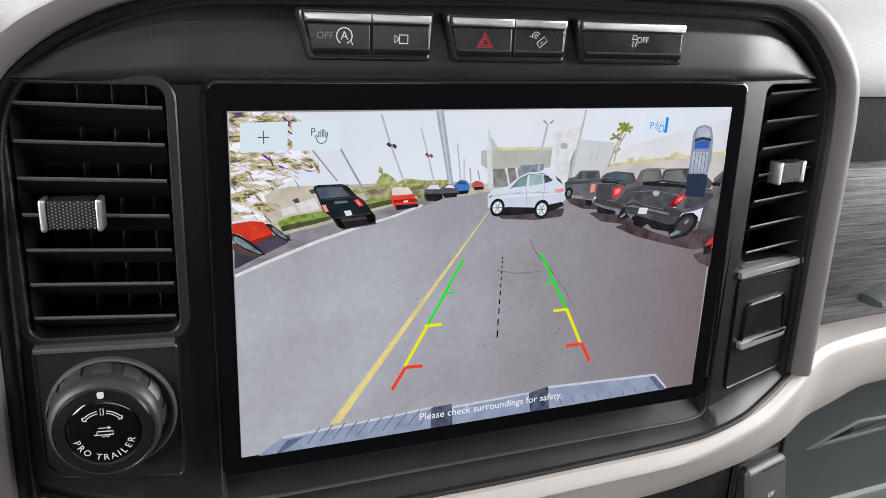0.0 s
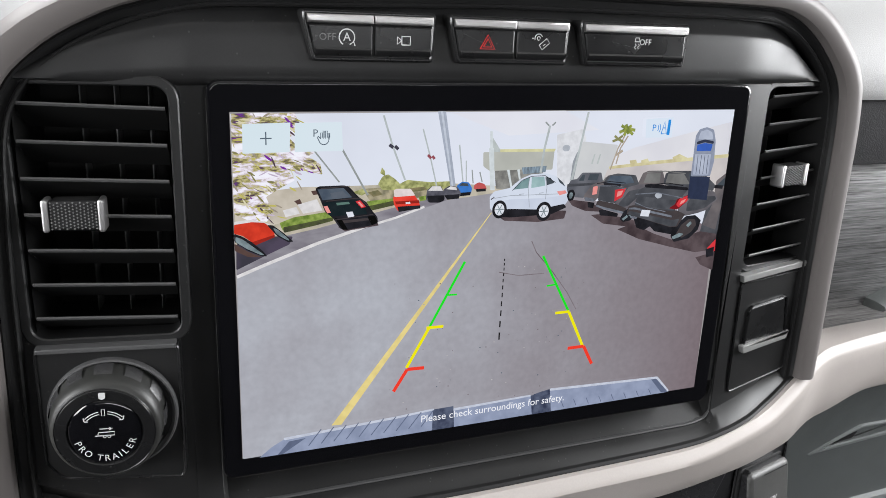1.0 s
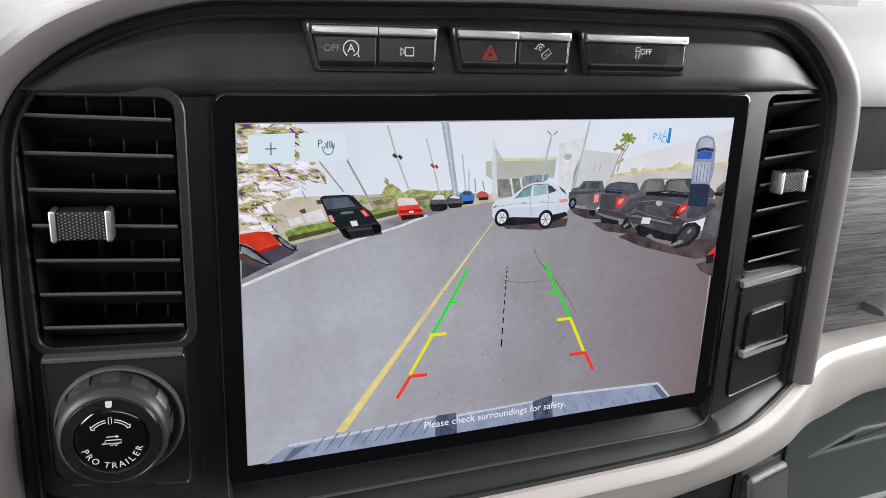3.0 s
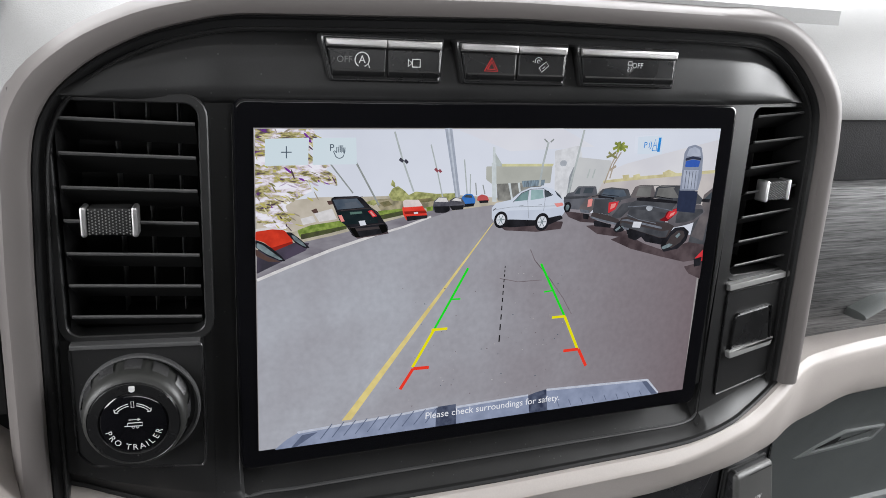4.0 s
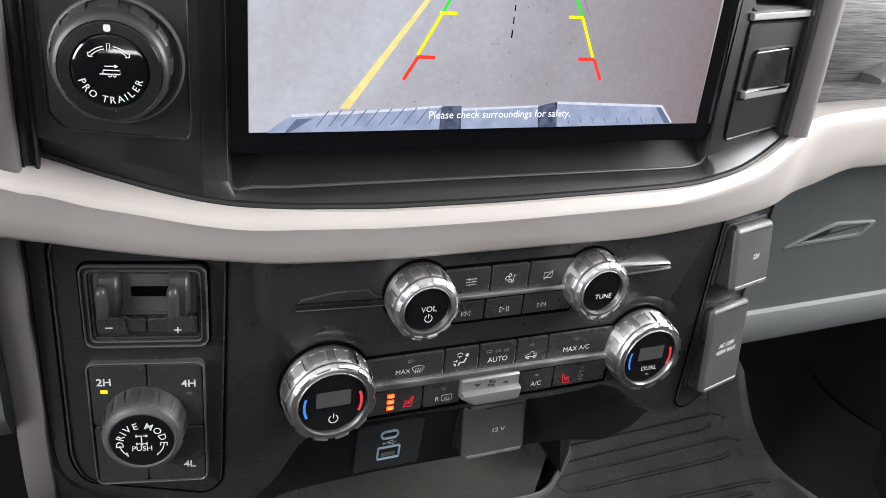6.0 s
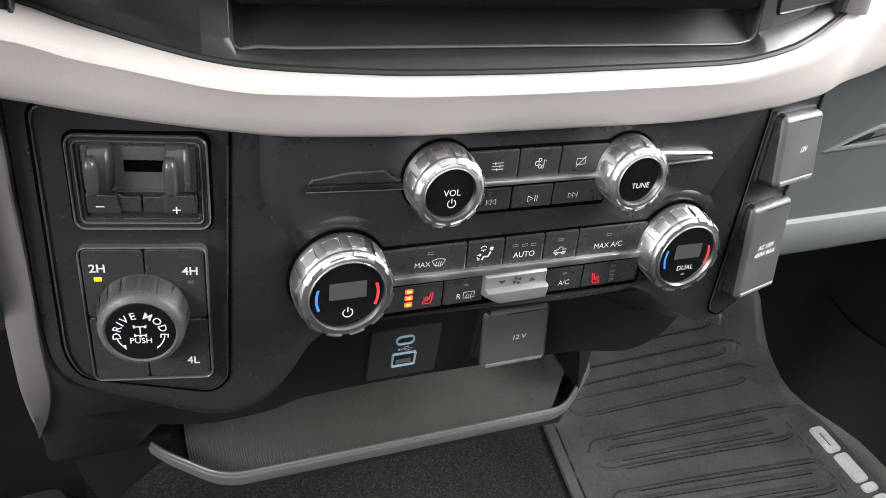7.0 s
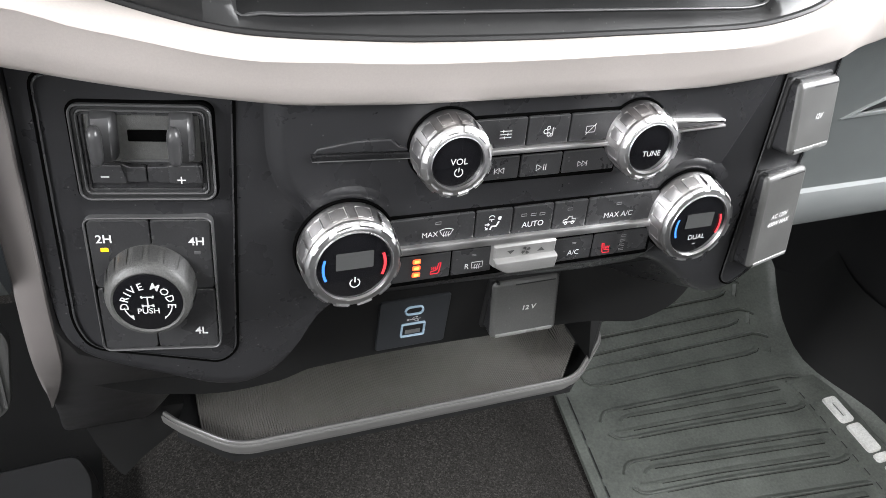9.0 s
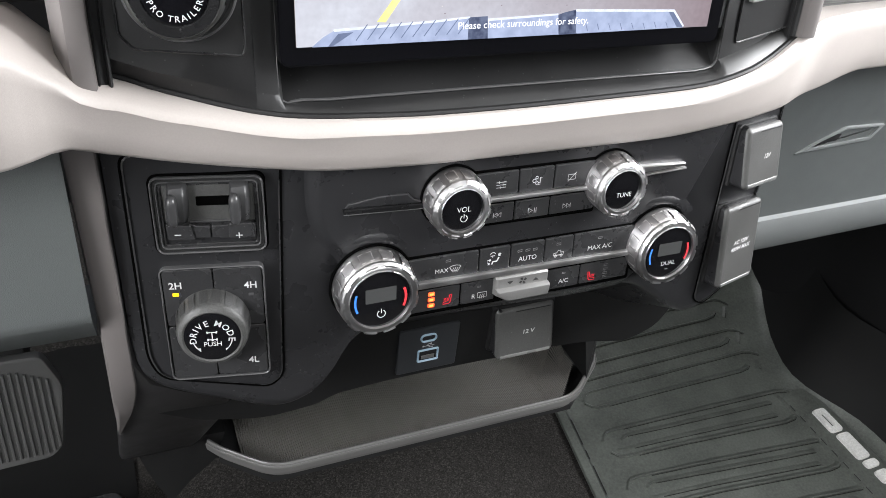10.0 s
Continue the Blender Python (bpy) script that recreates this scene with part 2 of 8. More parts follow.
def write(words, size, x, z, y, mat, parent, name="lettering", turn=0.0, align="CENTER", label="", slant=0.0, bold=0.0):
    """Flat lettering that faces the front."""
    cu = bpy.data.curves.new(name, "FONT")
    cu.body, cu.size, cu.align_x, cu.align_y, cu.shear, cu.offset = words, size, align, "CENTER", slant, bold
    cu.resolution_u = 3
    tmp = bpy.data.objects.new(name, cu)
    me = bpy.data.meshes.new_from_object(tmp)
    bpy.data.objects.remove(tmp)
    bpy.data.curves.remove(cu)
    me.transform(Matrix.Translation((x, y, z)) @ Matrix.Rotation(-radians(turn), 4, "Y") @ Matrix.Rotation(radians(90), 4, "X"))
    me.materials.clear()
    me.materials.append(mat)
    return part(name, me, mat, parent, label)


def write_round(words, size, cx, cz, r, mid, y, mat, parent, below=False, name="lettering", step=None, bold=0.0):
    """Lettering on a circle, centred at the angle mid; below: read from inside along the lower half."""
    widths = [(0.45 if ch in "I1l " else 0.8 if ch in "EFLTRPSV" else 0.95 if ch in "MWO" else 0.85) * size * 0.92 for ch in words]
    total, run, v, f = sum(widths), 0.0, [], []
    for ch, w in zip(words, widths):
        s = (run + w / 2 - total / 2) / r
        run += w
        if ch == " ":
            continue
        a = math.radians(mid) + (s if below else -s)
        cu = bpy.data.curves.new("glyph", "FONT")
        cu.body, cu.size, cu.align_x, cu.align_y, cu.resolution_u, cu.offset = ch, size, "CENTER", "CENTER", 2, bold
        tmp = bpy.data.objects.new("glyph", cu)
        me = bpy.data.meshes.new_from_object(tmp)
        bpy.data.objects.remove(tmp)
        bpy.data.curves.remove(cu)
        turn = a + (math.pi / 2 if below else -math.pi / 2)
        m = Matrix.Translation((cx + r * math.cos(a), y, cz + r * math.sin(a))) @ Matrix.Rotation(-turn, 4, "Y") @ Matrix.Rotation(radians(90), 4, "X")
        base = len(v)
        v += [tuple(m @ q.co) for q in me.vertices]
        f += [tuple(base + i for i in p.vertices) for p in me.polygons]
        bpy.data.meshes.remove(me)
    me = bpy.data.meshes.new(name)
    me.from_pydata(v, [], f)
    me.materials.append(mat)
    return part(name, me, mat, parent)


# ---- the cab: floor, walls, roof, windows ----
def slab(name, m, x0, x1, y0, y1, z0, z1, mat, label, category="wall"):
    ob = new(name, Solid().box(x0, x1, y0, y1, z0, z1, 0.002).mesh(name, mat))
    ob.matrix_world = m
    return tagged(ob, label, category, kind="structure")


FLAT = Matrix()
slab("roof", FLAT, -1.0, 1.04, -1.9, 0.25, 1.50, 1.54, ROOF, "light cloth headliner closing the cab above", "roof")
slab("wall_rear", FLAT, -1.0, 1.04, -1.90, -1.84, -0.05, 1.34, CABIN, "dark lower rear wall of the cab")
slab("wall_rear_header", FLAT, -1.0, 1.04, -1.90, -1.84, 1.48, 1.50, CABIN, "trim above the rear window")
for side, x in (("driver", -1.0), ("passenger", 1.0)):
    slab("wall_door_" + side, FLAT, x, x + 0.04, -1.84, 0.75, -0.05, 0.90, CABIN, "dark door trim below the side window")
    slab("wall_pillar_" + side, FLAT, x, x + 0.04, -1.84, -1.55, 0.90, 1.50, CABIN, "dark pillar behind the side window")
    # unseen plain wall added over the rear side windows, shutting out their light
    slab("wall_rear_side_" + side, FLAT, x, x + 0.04, -1.55, -0.60, 0.90, 1.40, CABIN, "unseen dark wall closing off the rear side windows")
    slab("wall_header_" + side, FLAT, x, x + 0.04, -1.55, 0.25, 1.40, 1.50, CABIN, "trim above the side window")
slab("floor", FLAT, -1.0, 1.0, -1.84, 0.75, -0.06, -0.006, CABIN, "dark floor pan under carpet and mats", "floor")
slab("wall_firewall", FLAT, -1.0, 1.0, 0.70, 0.75, -0.05, 0.80, CABIN, "black firewall behind the dashboard")

# carpet over floor and tunnel: one sheet with a low hump, rising to the toe board
carpet = Solid()
hump = [(-0.30, 0.0), (-0.14, 0.0), (-0.06, 0.045), (0.05, 0.06), (0.25, 0.06), (0.36, 0.045), (0.47, 0.0), (0.60, -0.003), (0.98, -0.003)]
rise = [(-0.9, 0.0), (0.30, 0.0), (0.38, 0.02), (0.69, 0.24)]
rng = random.Random(4)
carpet.loft([[(x, y, curve(hump, x) + curve(rise, y) + rng.uniform(-0.0012, 0.0012)) for x in steps(-0.98, 0.98, 0.02)] for y in steps(-0.9, 0.69, 0.02)], close=False)
ob = new("carpet", carpet.mesh("carpet", CARPET))
tagged(ob, "dark brown-black speckled loop carpet over the transmission tunnel", "carpet", kind="structure")

# ---- dashboard ----
dash = thing("dashboard", "truck dashboard with pale stone bolster and grey metallic centre frame", "dashboard")

FY = [(-0.12, 0.016), (-0.09, 0.012), (-0.025, 0.006), (0.0, 0.009), (0.27, 0.010), (0.30, 0.014), (0.36, 0.029), (0.40, 0.036)]


ZT = [(-0.60, 0.06), (-0.30, 0.045), (-0.17, 0.030), (-0.135, 0.020), (-0.115, 0.002), (-0.10, -0.0110), (-0.085, -0.0158), (-0.07, -0.0215), (-0.055, -0.0255), (-0.04, -0.0296), (-0.02, -0.0346), (0.0, -0.0378), (0.03, -0.0395), (0.077, -0.0418), (0.13, -0.0422),
      (0.188, -0.0414), (0.25, -0.0402), (0.27, -0.0390), (0.29, -0.0362), (0.31, -0.0325), (0.33, -0.0285), (0.345, -0.0230), (0.36, -0.0165), (0.375, -0.0105), (0.392, -0.0080), (0.41, -0.0062), (0.448, -0.0035), (0.50, -0.0015), (0.60, 0.0), (1.0, 0.0)]
ZB = [(-0.60, -0.05), (-0.30, -0.045), (-0.14, -0.043), (-0.118, -0.0425), (-0.095, -0.0498), (-0.069, -0.0565), (-0.035, -0.0630), (-0.01, -0.0670), (0.02, -0.0708), (0.091, -0.0735), (0.225, -0.0738), (0.292, -0.0718), (0.340, -0.0702), (0.38, -0.0695), (0.41, -0.0660), (0.428, -0.0622), (0.4495, -0.0560), (0.467, -0.0530), (0.50, -0.0528),
      (0.60, -0.053), (1.0, -0.055)]
# depth at which the fascia's foot meets the bolster
FOOT = [(-0.10, 0.021), (-0.085, 0.020), (-0.07, 0.017), (-0.055, 0.012), (-0.04, 0.008), (-0.02, 0.005), (0.0, 0.003), (0.03, 0.0), (0.25, 0.0), (0.27, 0.0), (0.29, 0.001), (0.31, 0.004), (0.33, 0.011), (0.345, 0.0155), (0.36, 0.020), (0.40, 0.030)]
YC = [(-0.60, -0.06), (-0.20, -0.05), (-0.14, -0.035), (-0.11, -0.012), (-0.085, -0.006), (-0.03, -0.008), (0.03, -0.010), (0.24, -0.010), (0.31, -0.003), (0.36, 0.010), (0.41, 0.030), (0.50, 0.036), (1.0, 0.05)]


def fascia_column(x, z1, recess):
    """One upright section of the fascia: flat face, the sloping ledge under the display, and a flared foot on the bolster."""
    y, foot = curve(FY, x), curve(ZT, x)
    back, ff = y + 0.06, curve(FOOT, x)
    ledge = max(-0.0315, foot + 0.0075)
    low = ledge - 0.001 if recess else foot + 0.012
    flare = [(x, ff + (y - 0.0010 - ff) * k, foot + (low - 0.0006 - foot) * h) for k, h in ((0.0, 0.03), (0.06, 0.14), (0.24, 0.38), (0.52, 0.66), (0.80, 0.88), (1.0, 1.0))]
    mid = [(y, -0.004), (y + 0.018, -0.0105), (y + 0.016, -0.013), (y + 0.0012, ledge)] if recess else [(y, low + (z1 - low) * k) for k in (0.8, 0.6, 0.4, 0.2)]
    return [(x, back, foot - 0.02), (x, ff + 0.0006, foot - 0.005)] + flare + [(x, yy, zz) for yy, zz in reversed(mid)] + [(x, y, z1 - 0.0015), (x, y + 0.0015, z1), (x, back, z1)]


fascia = Solid()
for xs, z1 in (([-0.098, -0.093] + steps(-0.088, -0.0205, 0.01), 0.0655), (steps(0.2975, 0.376, 0.008), 0.0575)):
    fascia.loft([fascia_column(x, z1, False) for x in xs], cap0=True, cap1=True)
xs = [(-0.0205, 0), (-0.013, 0), (-0.0085, 0), (-0.0060, 1), (0.0, 1)] + [(x, 1) for x in steps(0.012, 0.276, 0.012)] + [(0.2845, 1), (0.2875, 0), (0.2905, 0), (0.294, 0), (0.2975, 0)]
fascia.loft([fascia_column(x, 0.1775, r) for x, r in xs], cap0=True, cap1=True)
for x0, x1 in ((-0.098, -0.086), (0.3605, 0.372)):
    fascia.box(x0, x1, curve(FY, (x0 + x1) / 2), 0.09, 0.05, 0.1775, 0.001)
part("fascia", fascia, FASCIA, dash, "satin black centre fascia round the display")
# added black strip that paints the shadow gap between fascia and bolster
gap_strip = Solid().loft([[(x, curve(FOOT, x) + y, curve(ZT, x) + z) for y, z in ((0.0010, 0.0022), (-0.0014, 0.0019), (-0.0024, 0.0006), (-0.0018, -0.0010))] for x in steps(-0.100, 0.372, 0.006)], close=False)
part("foot_gap_shade", gap_strip, WELL, dash, "thin black strip painting the shaded gap at the fascia's foot")

# its top follows the arch, so that it dies away towards the corners
BROW_TOP = [(-0.100, 0.1795), (-0.080, 0.1805), (-0.068, 0.187), (-0.052, 0.1965), (-0.032, 0.204), (-0.010, 0.2085), (0.05, 0.2105), (0.13, 0.2115), (0.255, 0.2112), (0.288, 0.2095), (0.305, 0.204), (0.320, 0.1945), (0.335, 0.183), (0.342, 0.1795), (0.372, 0.1795)]
brow = Solid()
loops = []
for x in steps(-0.098, 0.372, 0.006):
    y, low = curve(FY, x) - 0.002, curve([(-0.10, 0.1765), (-0.03, 0.1740), (0.03, 0.1738), (0.27, 0.1762), (0.37, 0.1770)], x)
    top = curve(BROW_TOP, x) - low
    loops.append([(x, y + yy, low + k * top) for yy, k in ((0.06, 0.0), (-0.0003, 0.0), (-0.0018, 0.04), (-0.0026, 0.10), (-0.0026, 0.25), (-0.0016, 0.55), (-0.0010, 0.70), (-0.0004, 0.74), (0.0022, 0.80), (0.0036, 0.92), (0.0046, 1.0), (0.06, 1.0))])
brow.loft(loops, close=True, cap0=True, cap1=True)
lip_path = [(-0.0084, 0.168), (-0.0084, 0.030), (-0.0086, -0.010)] + arc(-0.0026, -0.0255, 0.006, 180, 262, 6) + [(x, max(-0.0315, curve(ZT, x) + 0.0075)) for x in steps(0.004, 0.276, 0.008)] + arc(0.2805, curve(ZT, 0.28) + 0.0075 + 0.0062, 0.006, 285, 360, 6) + [(0.2858, 0.0), (0.2835, 0.050), (0.2816, 0.11), (0.2806, 0.1705)]
lip_rows = [[(x + dx, curve(FY, x) - 0.0003 + dy, z + dz) for dx, dy, dz in ((0, 0.001, 0.0008), (-0.0003, -0.0004, 0.0005), (0, -0.0007, 0), (0.0003, -0.0004, -0.0005), (0, 0.001, -0.0008))] for x, z in lip_path]
# lip of the black recess in paler grey, painting its highlight line
part("recess_lip", Solid().loft(lip_rows, close=False), SLAT, dash, "thin rounded edge of the display recess, greyed for its highlight")
part("brow", brow, FASCIA, dash, "satin black switch band above the display")

# the metallic frame: an upside-down U with a rounded section
arch = [(-0.1045, -0.030), (-0.1045, 0.008), (-0.103, 0.10), (-0.1005, 0.150), (-0.097, 0.168), (-0.088, 0.184), (-0.070, 0.199), (-0.045, 0.211), (-0.010, 0.219), (0.13, 0.2235), (0.262, 0.2235),
        (0.292, 0.2225), (0.3125, 0.2165), (0.332, 0.205), (0.351, 0.188), (0.3600, 0.174), (0.3635, 0.150), (0.3640, 0.12), (0.3645, 0.07), (0.3655, 0.03), (0.3660, -0.015)]
arch = [arch[0]] + rounded(arch, 0.012, 3)[4:-4] + [arch[-1]]
frame_ring = Solid()
w = 0.0082
section = [(w, 0.07), (w, 0.018), (w * 0.93, 0.0125), (w * 0.38, -0.0040), (w * 0.15, -0.0064), (-w * 0.05, -0.0068), (-w * 0.62, -0.0050), (-w * 0.75, -0.0042), (-w * 0.85, -0.001), (-w * 0.86, 0.03)]
loops = []
for i, p in enumerate(arch):
    a, c = Vector(arch[max(i - 1, 0)]), Vector(arch[min(i + 1, len(arch) - 1)])
    d = (c - a).normalized()
    n = Vector((-d.y, d.x))
    yo = 0.004 + 0.012 * max(0.0, (p[0] - 0.28) / 0.08)
    far, near = curve([(0.26, 0.0), (0.34, 1.0)], p[0]), curve([(-0.09, 1.0), (-0.02, 0.0)], p[0])
    side = [(o * (1 + far) if o > 0 else o - 0.0022 * near, y) for o, y in section]
    loops.append([(p[0] + n.x * o, y + yo, p[1] + n.y * o) for o, y in side])
frame_ring.loft(loops, close=False)
frame_ring.f += [tuple(range(len(section))), tuple(len(frame_ring.v) - 1 - k for k in range(len(section)))]
part("frame_trim", frame_ring, HOOD, dash, "warm grey metallic arch framing the centre stack")
liner_ring = Solid()
loops = []
for i, p in enumerate(arch):
    a, c = Vector(arch[max(i - 1, 0)]), Vector(arch[min(i + 1, len(arch) - 1)])
    d = (c - a).normalized()
    n = Vector((-d.y, d.x))
    yo = 0.004 + 0.012 * max(0.0, (p[0] - 0.28) / 0.08)
    near = curve([(-0.09, 0.0022), (-0.02, 0.0)], p[0])
    loops.append([(p[0] + n.x * (o - near), y + yo, p[1] + n.y * (o - near)) for o, y in ((-w * 0.80, 0.03), (-w * 0.84, 0.0012), (-w * 0.95, 0.0004), (-w * 1.05, 0.0024), (-w * 1.42, 0.0040), (-w * 1.46, 0.0022), (-w * 1.56, 0.0016), (-w * 1.66, 0.0022), (-w * 1.70, 0.0050), (-w * 1.72, 0.03))])
liner_ring.loft(loops, close=False)
part("frame_liner", liner_ring, FASCIA, dash, "black inner liner of the arch")

# the pale bolster that runs across the whole dash
bolster = Solid()
loops = []
for x in steps(-0.60, 1.0, 0.008):
    zt, zb, yc = curve(ZT, x), curve(ZB, x), curve(YC, x)
    h = zt - zb
    d = max(0.008, curve(FOOT, x) - yc)
    zf = zt - 0.10 * d
    prof = [(d + 0.025, zt + 0.001), (d, zt), (d * 0.5, zt - 0.05 * d), (0.0030, zf - 0.0016), (0.0002, zf - 0.0040), (-0.0006, zf - 0.0066), (0.0004, zt - 0.30 * h), (0.0038, zt - 0.62 * h), (0.0072, zb + 0.0035), (0.0096, zb + 0.001), (0.0135, zb), (0.05, zb + 0.001)]
    loops.append([(x, yc + y, z) for y, z in prof])
bolster.loft(loops, close=False)
part("bolster", bolster, BOLSTER, dash, "pale stone soft-touch bolster across the dash")

# passenger side, one profile after another from the top down
def along(solid, prof, x0, x1, d=0.05, bend=0.0):
    return solid.loft([[(x, y + bend * (x - x0), z) for y, z in prof] for x in steps(x0, x1, d)], close=False)


pad = Solid()
along(pad, [(0.45, 0.30), (0.30, 0.288), (0.16, 0.262), (0.09, 0.240), (0.058, 0.215), (0.047, 0.190), (0.044, 0.170), (0.046, 0.1635), (0.08, 0.163)], 0.350, 1.0)
along(pad, [(0.45, 0.30), (0.30, 0.288), (0.16, 0.270), (0.09, 0.255), (0.03, 0.240), (0.012, 0.2325), (0.012, 0.224)], -0.02, 0.350)
along(pad, [(0.45, 0.30), (0.30, 0.288), (0.16, 0.270), (0.10, 0.256), (0.055, 0.224), (0.026, 0.168), (0.012, 0.10), (0.03, 0.09)], -1.0, -0.135)
ARCH_BACK = [(-0.135, 0.10), (-0.106, 0.13), (-0.1005, 0.155), (-0.097, 0.170), (-0.088, 0.186), (-0.07, 0.201), (-0.045, 0.213), (0.0, 0.222)]
pad.loft([[(x, 0.45, 0.300), (x, 0.30, 0.288), (x, 0.16, 0.270), (x, 0.10, 0.2560), (x, 0.055, 0.15 * curve(ARCH_BACK, x) + 0.85 * 0.246), (x, 0.026, 0.5 * (0.236 + curve(ARCH_BACK, x))), (x, 0.008, curve(ARCH_BACK, x) + 0.002)] for x in steps(-0.135, -0.02, 0.005)], close=False)
part("top_pad", pad, PADGREY, dash, "light grey grained dash top")
weave = Solid()
along(weave, [(0.055, 0.166), (0.050, 0.164), (0.0495, 0.150), (0.052, 0.130), (0.054, 0.119), (0.07, 0.117)], 0.355, 1.0)
part("woven_insert", weave, WEAVE, dash, "black woven-look strip on the passenger side")
veneer = Solid()
along(veneer, [(0.075, 0.119), (0.052, 0.1185), (0.0465, 0.115), (0.046, 0.080), (0.047, 0.050), (0.049, 0.030), (0.052, 0.012), (0.058, -0.005)], 0.355, 1.0)
part("brushed_panel", veneer, BRUSHED, dash, "brushed graphite trim panel above the bolster")
shelf_edge = Solid()
shelf_edge.loft([[(x, 0.030 + y, 0.008 + z + curve([(0.0, 0.0), (0.03, 0.010), (0.5, 0.011)], x - 0.452)) for y, z in ((0.05, 0.012), (0.012, 0.0125), (0.004, 0.0112), (0.002, 0.009), (0.004, 0.0072), (0.012, 0.006), (0.05, 0.006))] for x in steps(0.452, 1.0, 0.01)], close=True, cap0=True, cap1=True)
part("upper_bin_lip", shelf_edge, GREY, dash, "grey pull lip of the upper bin")

side_left = Solid()
along(side_left, [(0.07, -0.030), (0.014, -0.034), (0.014, -0.146), (0.0155, -0.1515), (0.017, -0.1535), (0.030, -0.170), (0.036, -0.173), (0.10, -0.174)], -1.0, -0.1185)
part("knee_panel", side_left, GREY, dash, "mid grey knee panel under the steering column")
cluster = Solid()
cluster.box(-1.0, -0.1135, 0.03, 0.09, 0.02, 0.235, 0.004)
part("cluster_surround", cluster, WELL, dash, "black instrument surround")

glove = thing("glovebox", "mid grey glovebox door with a recessed pull handle", "glovebox")
door = Solid()
along(door, [(0.10, -0.030), (0.060, -0.036), (0.066, -0.050), (0.078, -0.075), (0.098, -0.125), (0.112, -0.180), (0.118, -0.222)], 0.376, 1.0, bend=0.02)
part("door", door, GREY, glove)
lip = Solid()
along(lip, [(0.118, -0.222), (0.114, -0.2245), (0.114, -0.232), (0.124, -0.262), (0.132, -0.270), (0.42, -0.262)], 0.376, 1.0, bend=0.02)
part("lower_lip", lip, PALEGREY, glove, "paler lower lip")

# ---- lower centre console ----
console = thing("centre_console", "charcoal grained lower centre stack with silver side fin", "console panel")
PY = [(-0.105, 0.029), (-0.078, 0.0235), (-0.020, 0.0130), (0.0, 0.0125), (0.29, 0.0120), (0.325, 0.0130), (0.350, 0.018), (0.380, 0.0265)]
PB = [(-0.1005, -0.185), (-0.099, -0.198), (-0.095, -0.208), (-0.085, -0.217), (-0.054, -0.229), (-0.013, -0.241), (0.004, -0.236), (0.018, -0.222), (0.030, -0.203), (0.044, -0.193), (0.06, -0.190), (0.11, -0.192), (0.20, -0.196), (0.243, -0.195), (0.256, -0.199),
      (0.275, -0.212), (0.296, -0.228), (0.314, -0.2345), (0.330, -0.231), (0.3495, -0.222), (0.354, -0.205), (0.366, -0.15), (0.3745, -0.12)]
UY0 = [(-0.10, 0.06), (-0.01, 0.075), (0.05, 0.072), (0.27, 0.072), (0.33, 0.06), (0.375, 0.05)]
UZ0 = [(-0.10, -0.23), (-0.013, -0.262), (0.03, -0.240), (0.06, -0.232), (0.25, -0.236), (0.30, -0.244), (0.35, -0.235), (0.375, -0.14)]
panel = Solid()
loops = []
for x in [-0.1005, -0.099, -0.097, -0.095, -0.09] + steps(-0.085, 0.345, 0.005) + [0.3495, 0.352, 0.354, 0.358, 0.362, 0.366, 0.370, 0.3745]:
    y, z = curve(PY, x), curve(PB, x)
    under = curve([(-0.10, -0.262), (-0.055, -0.290), (-0.01, -0.303), (0.02, -0.300), (0.043, -0.2925), (0.10, -0.2905), (0.19, -0.2920), (0.25, -0.2940), (0.30, -0.2990), (0.33, -0.285), (0.35, -0.25), (0.375, -0.16)], x)
    loops.append([(x, y + 0.06, -0.035), (x, y, -0.035), (x, y, z + 0.010), (x, y + 0.0012, z + 0.0045), (x, y + 0.0045, z + 0.0012), (x, y + 0.009, z), (x, curve(UY0, x), curve(UZ0, x)), (x, curve(UY0, x) + 0.008, under), (x, 0.14, under + 0.01)])
panel.loft([row[:6] + row[8:] for row in loops], close=True, cap0=True, cap1=True)
part("panel", panel, CONSOLE, console)
# underside split from the panel in near black to paint its shade
part("underside", Solid().loft([[row[5]] + row[6:] for row in loops], close=False), DUCT, console, "underside that carries the ports, blackened for its shade")

plateau = Solid()
pts = [(0.318, -0.060), (0.0035, -0.060), (0.0035, -0.095), (0.0060, -0.111), (0.013, -0.124), (0.022, -0.134), (0.025, -0.165), (0.048, -0.188), (0.11, -0.1895), (0.20, -0.1935), (0.243, -0.1925), (0.262, -0.176), (0.283, -0.140), (0.301, -0.100)]
pts = rounded(pts, 0.010)
ring = lambda q, y: [(x, y, z) for x, z in q]
plateau.loft([ring(pts, 0.016), ring(pts, 0.0127), ring(inset(pts, 0.0016), 0.0122), ring(inset(pts, 0.0036), 0.0108), ring(inset(pts, 0.0058), 0.0084), ring(inset(pts, 0.0076), 0.0068), ring(inset(pts, 0.0090), 0.0061), ring(inset(pts, 0.0098), 0.0060)], cap1=True)
part("plateau", plateau, CONSOLE, console, "raised field that carries the controls")

inset_l = Solid()
pts = rounded([(-0.0915, -0.058), (-0.0925, -0.1900), (-0.0865, -0.2055), (-0.0225, -0.2185), (-0.0145, -0.2115), (-0.0090, -0.058)], 0.0075)
bent = lambda q, out: [(x, curve(PY, x) - out, z) for x, z in q]
inset_l.loft([bent(pts, -0.001), bent(pts, 0.0004), bent(inset(pts, 0.0005), 0.0011), bent(inset(pts, 0.0012), 0.0013)], cap1=False)
part("inset_rim", inset_l, BUTTON, console, "raised edge of the driver-side inset")
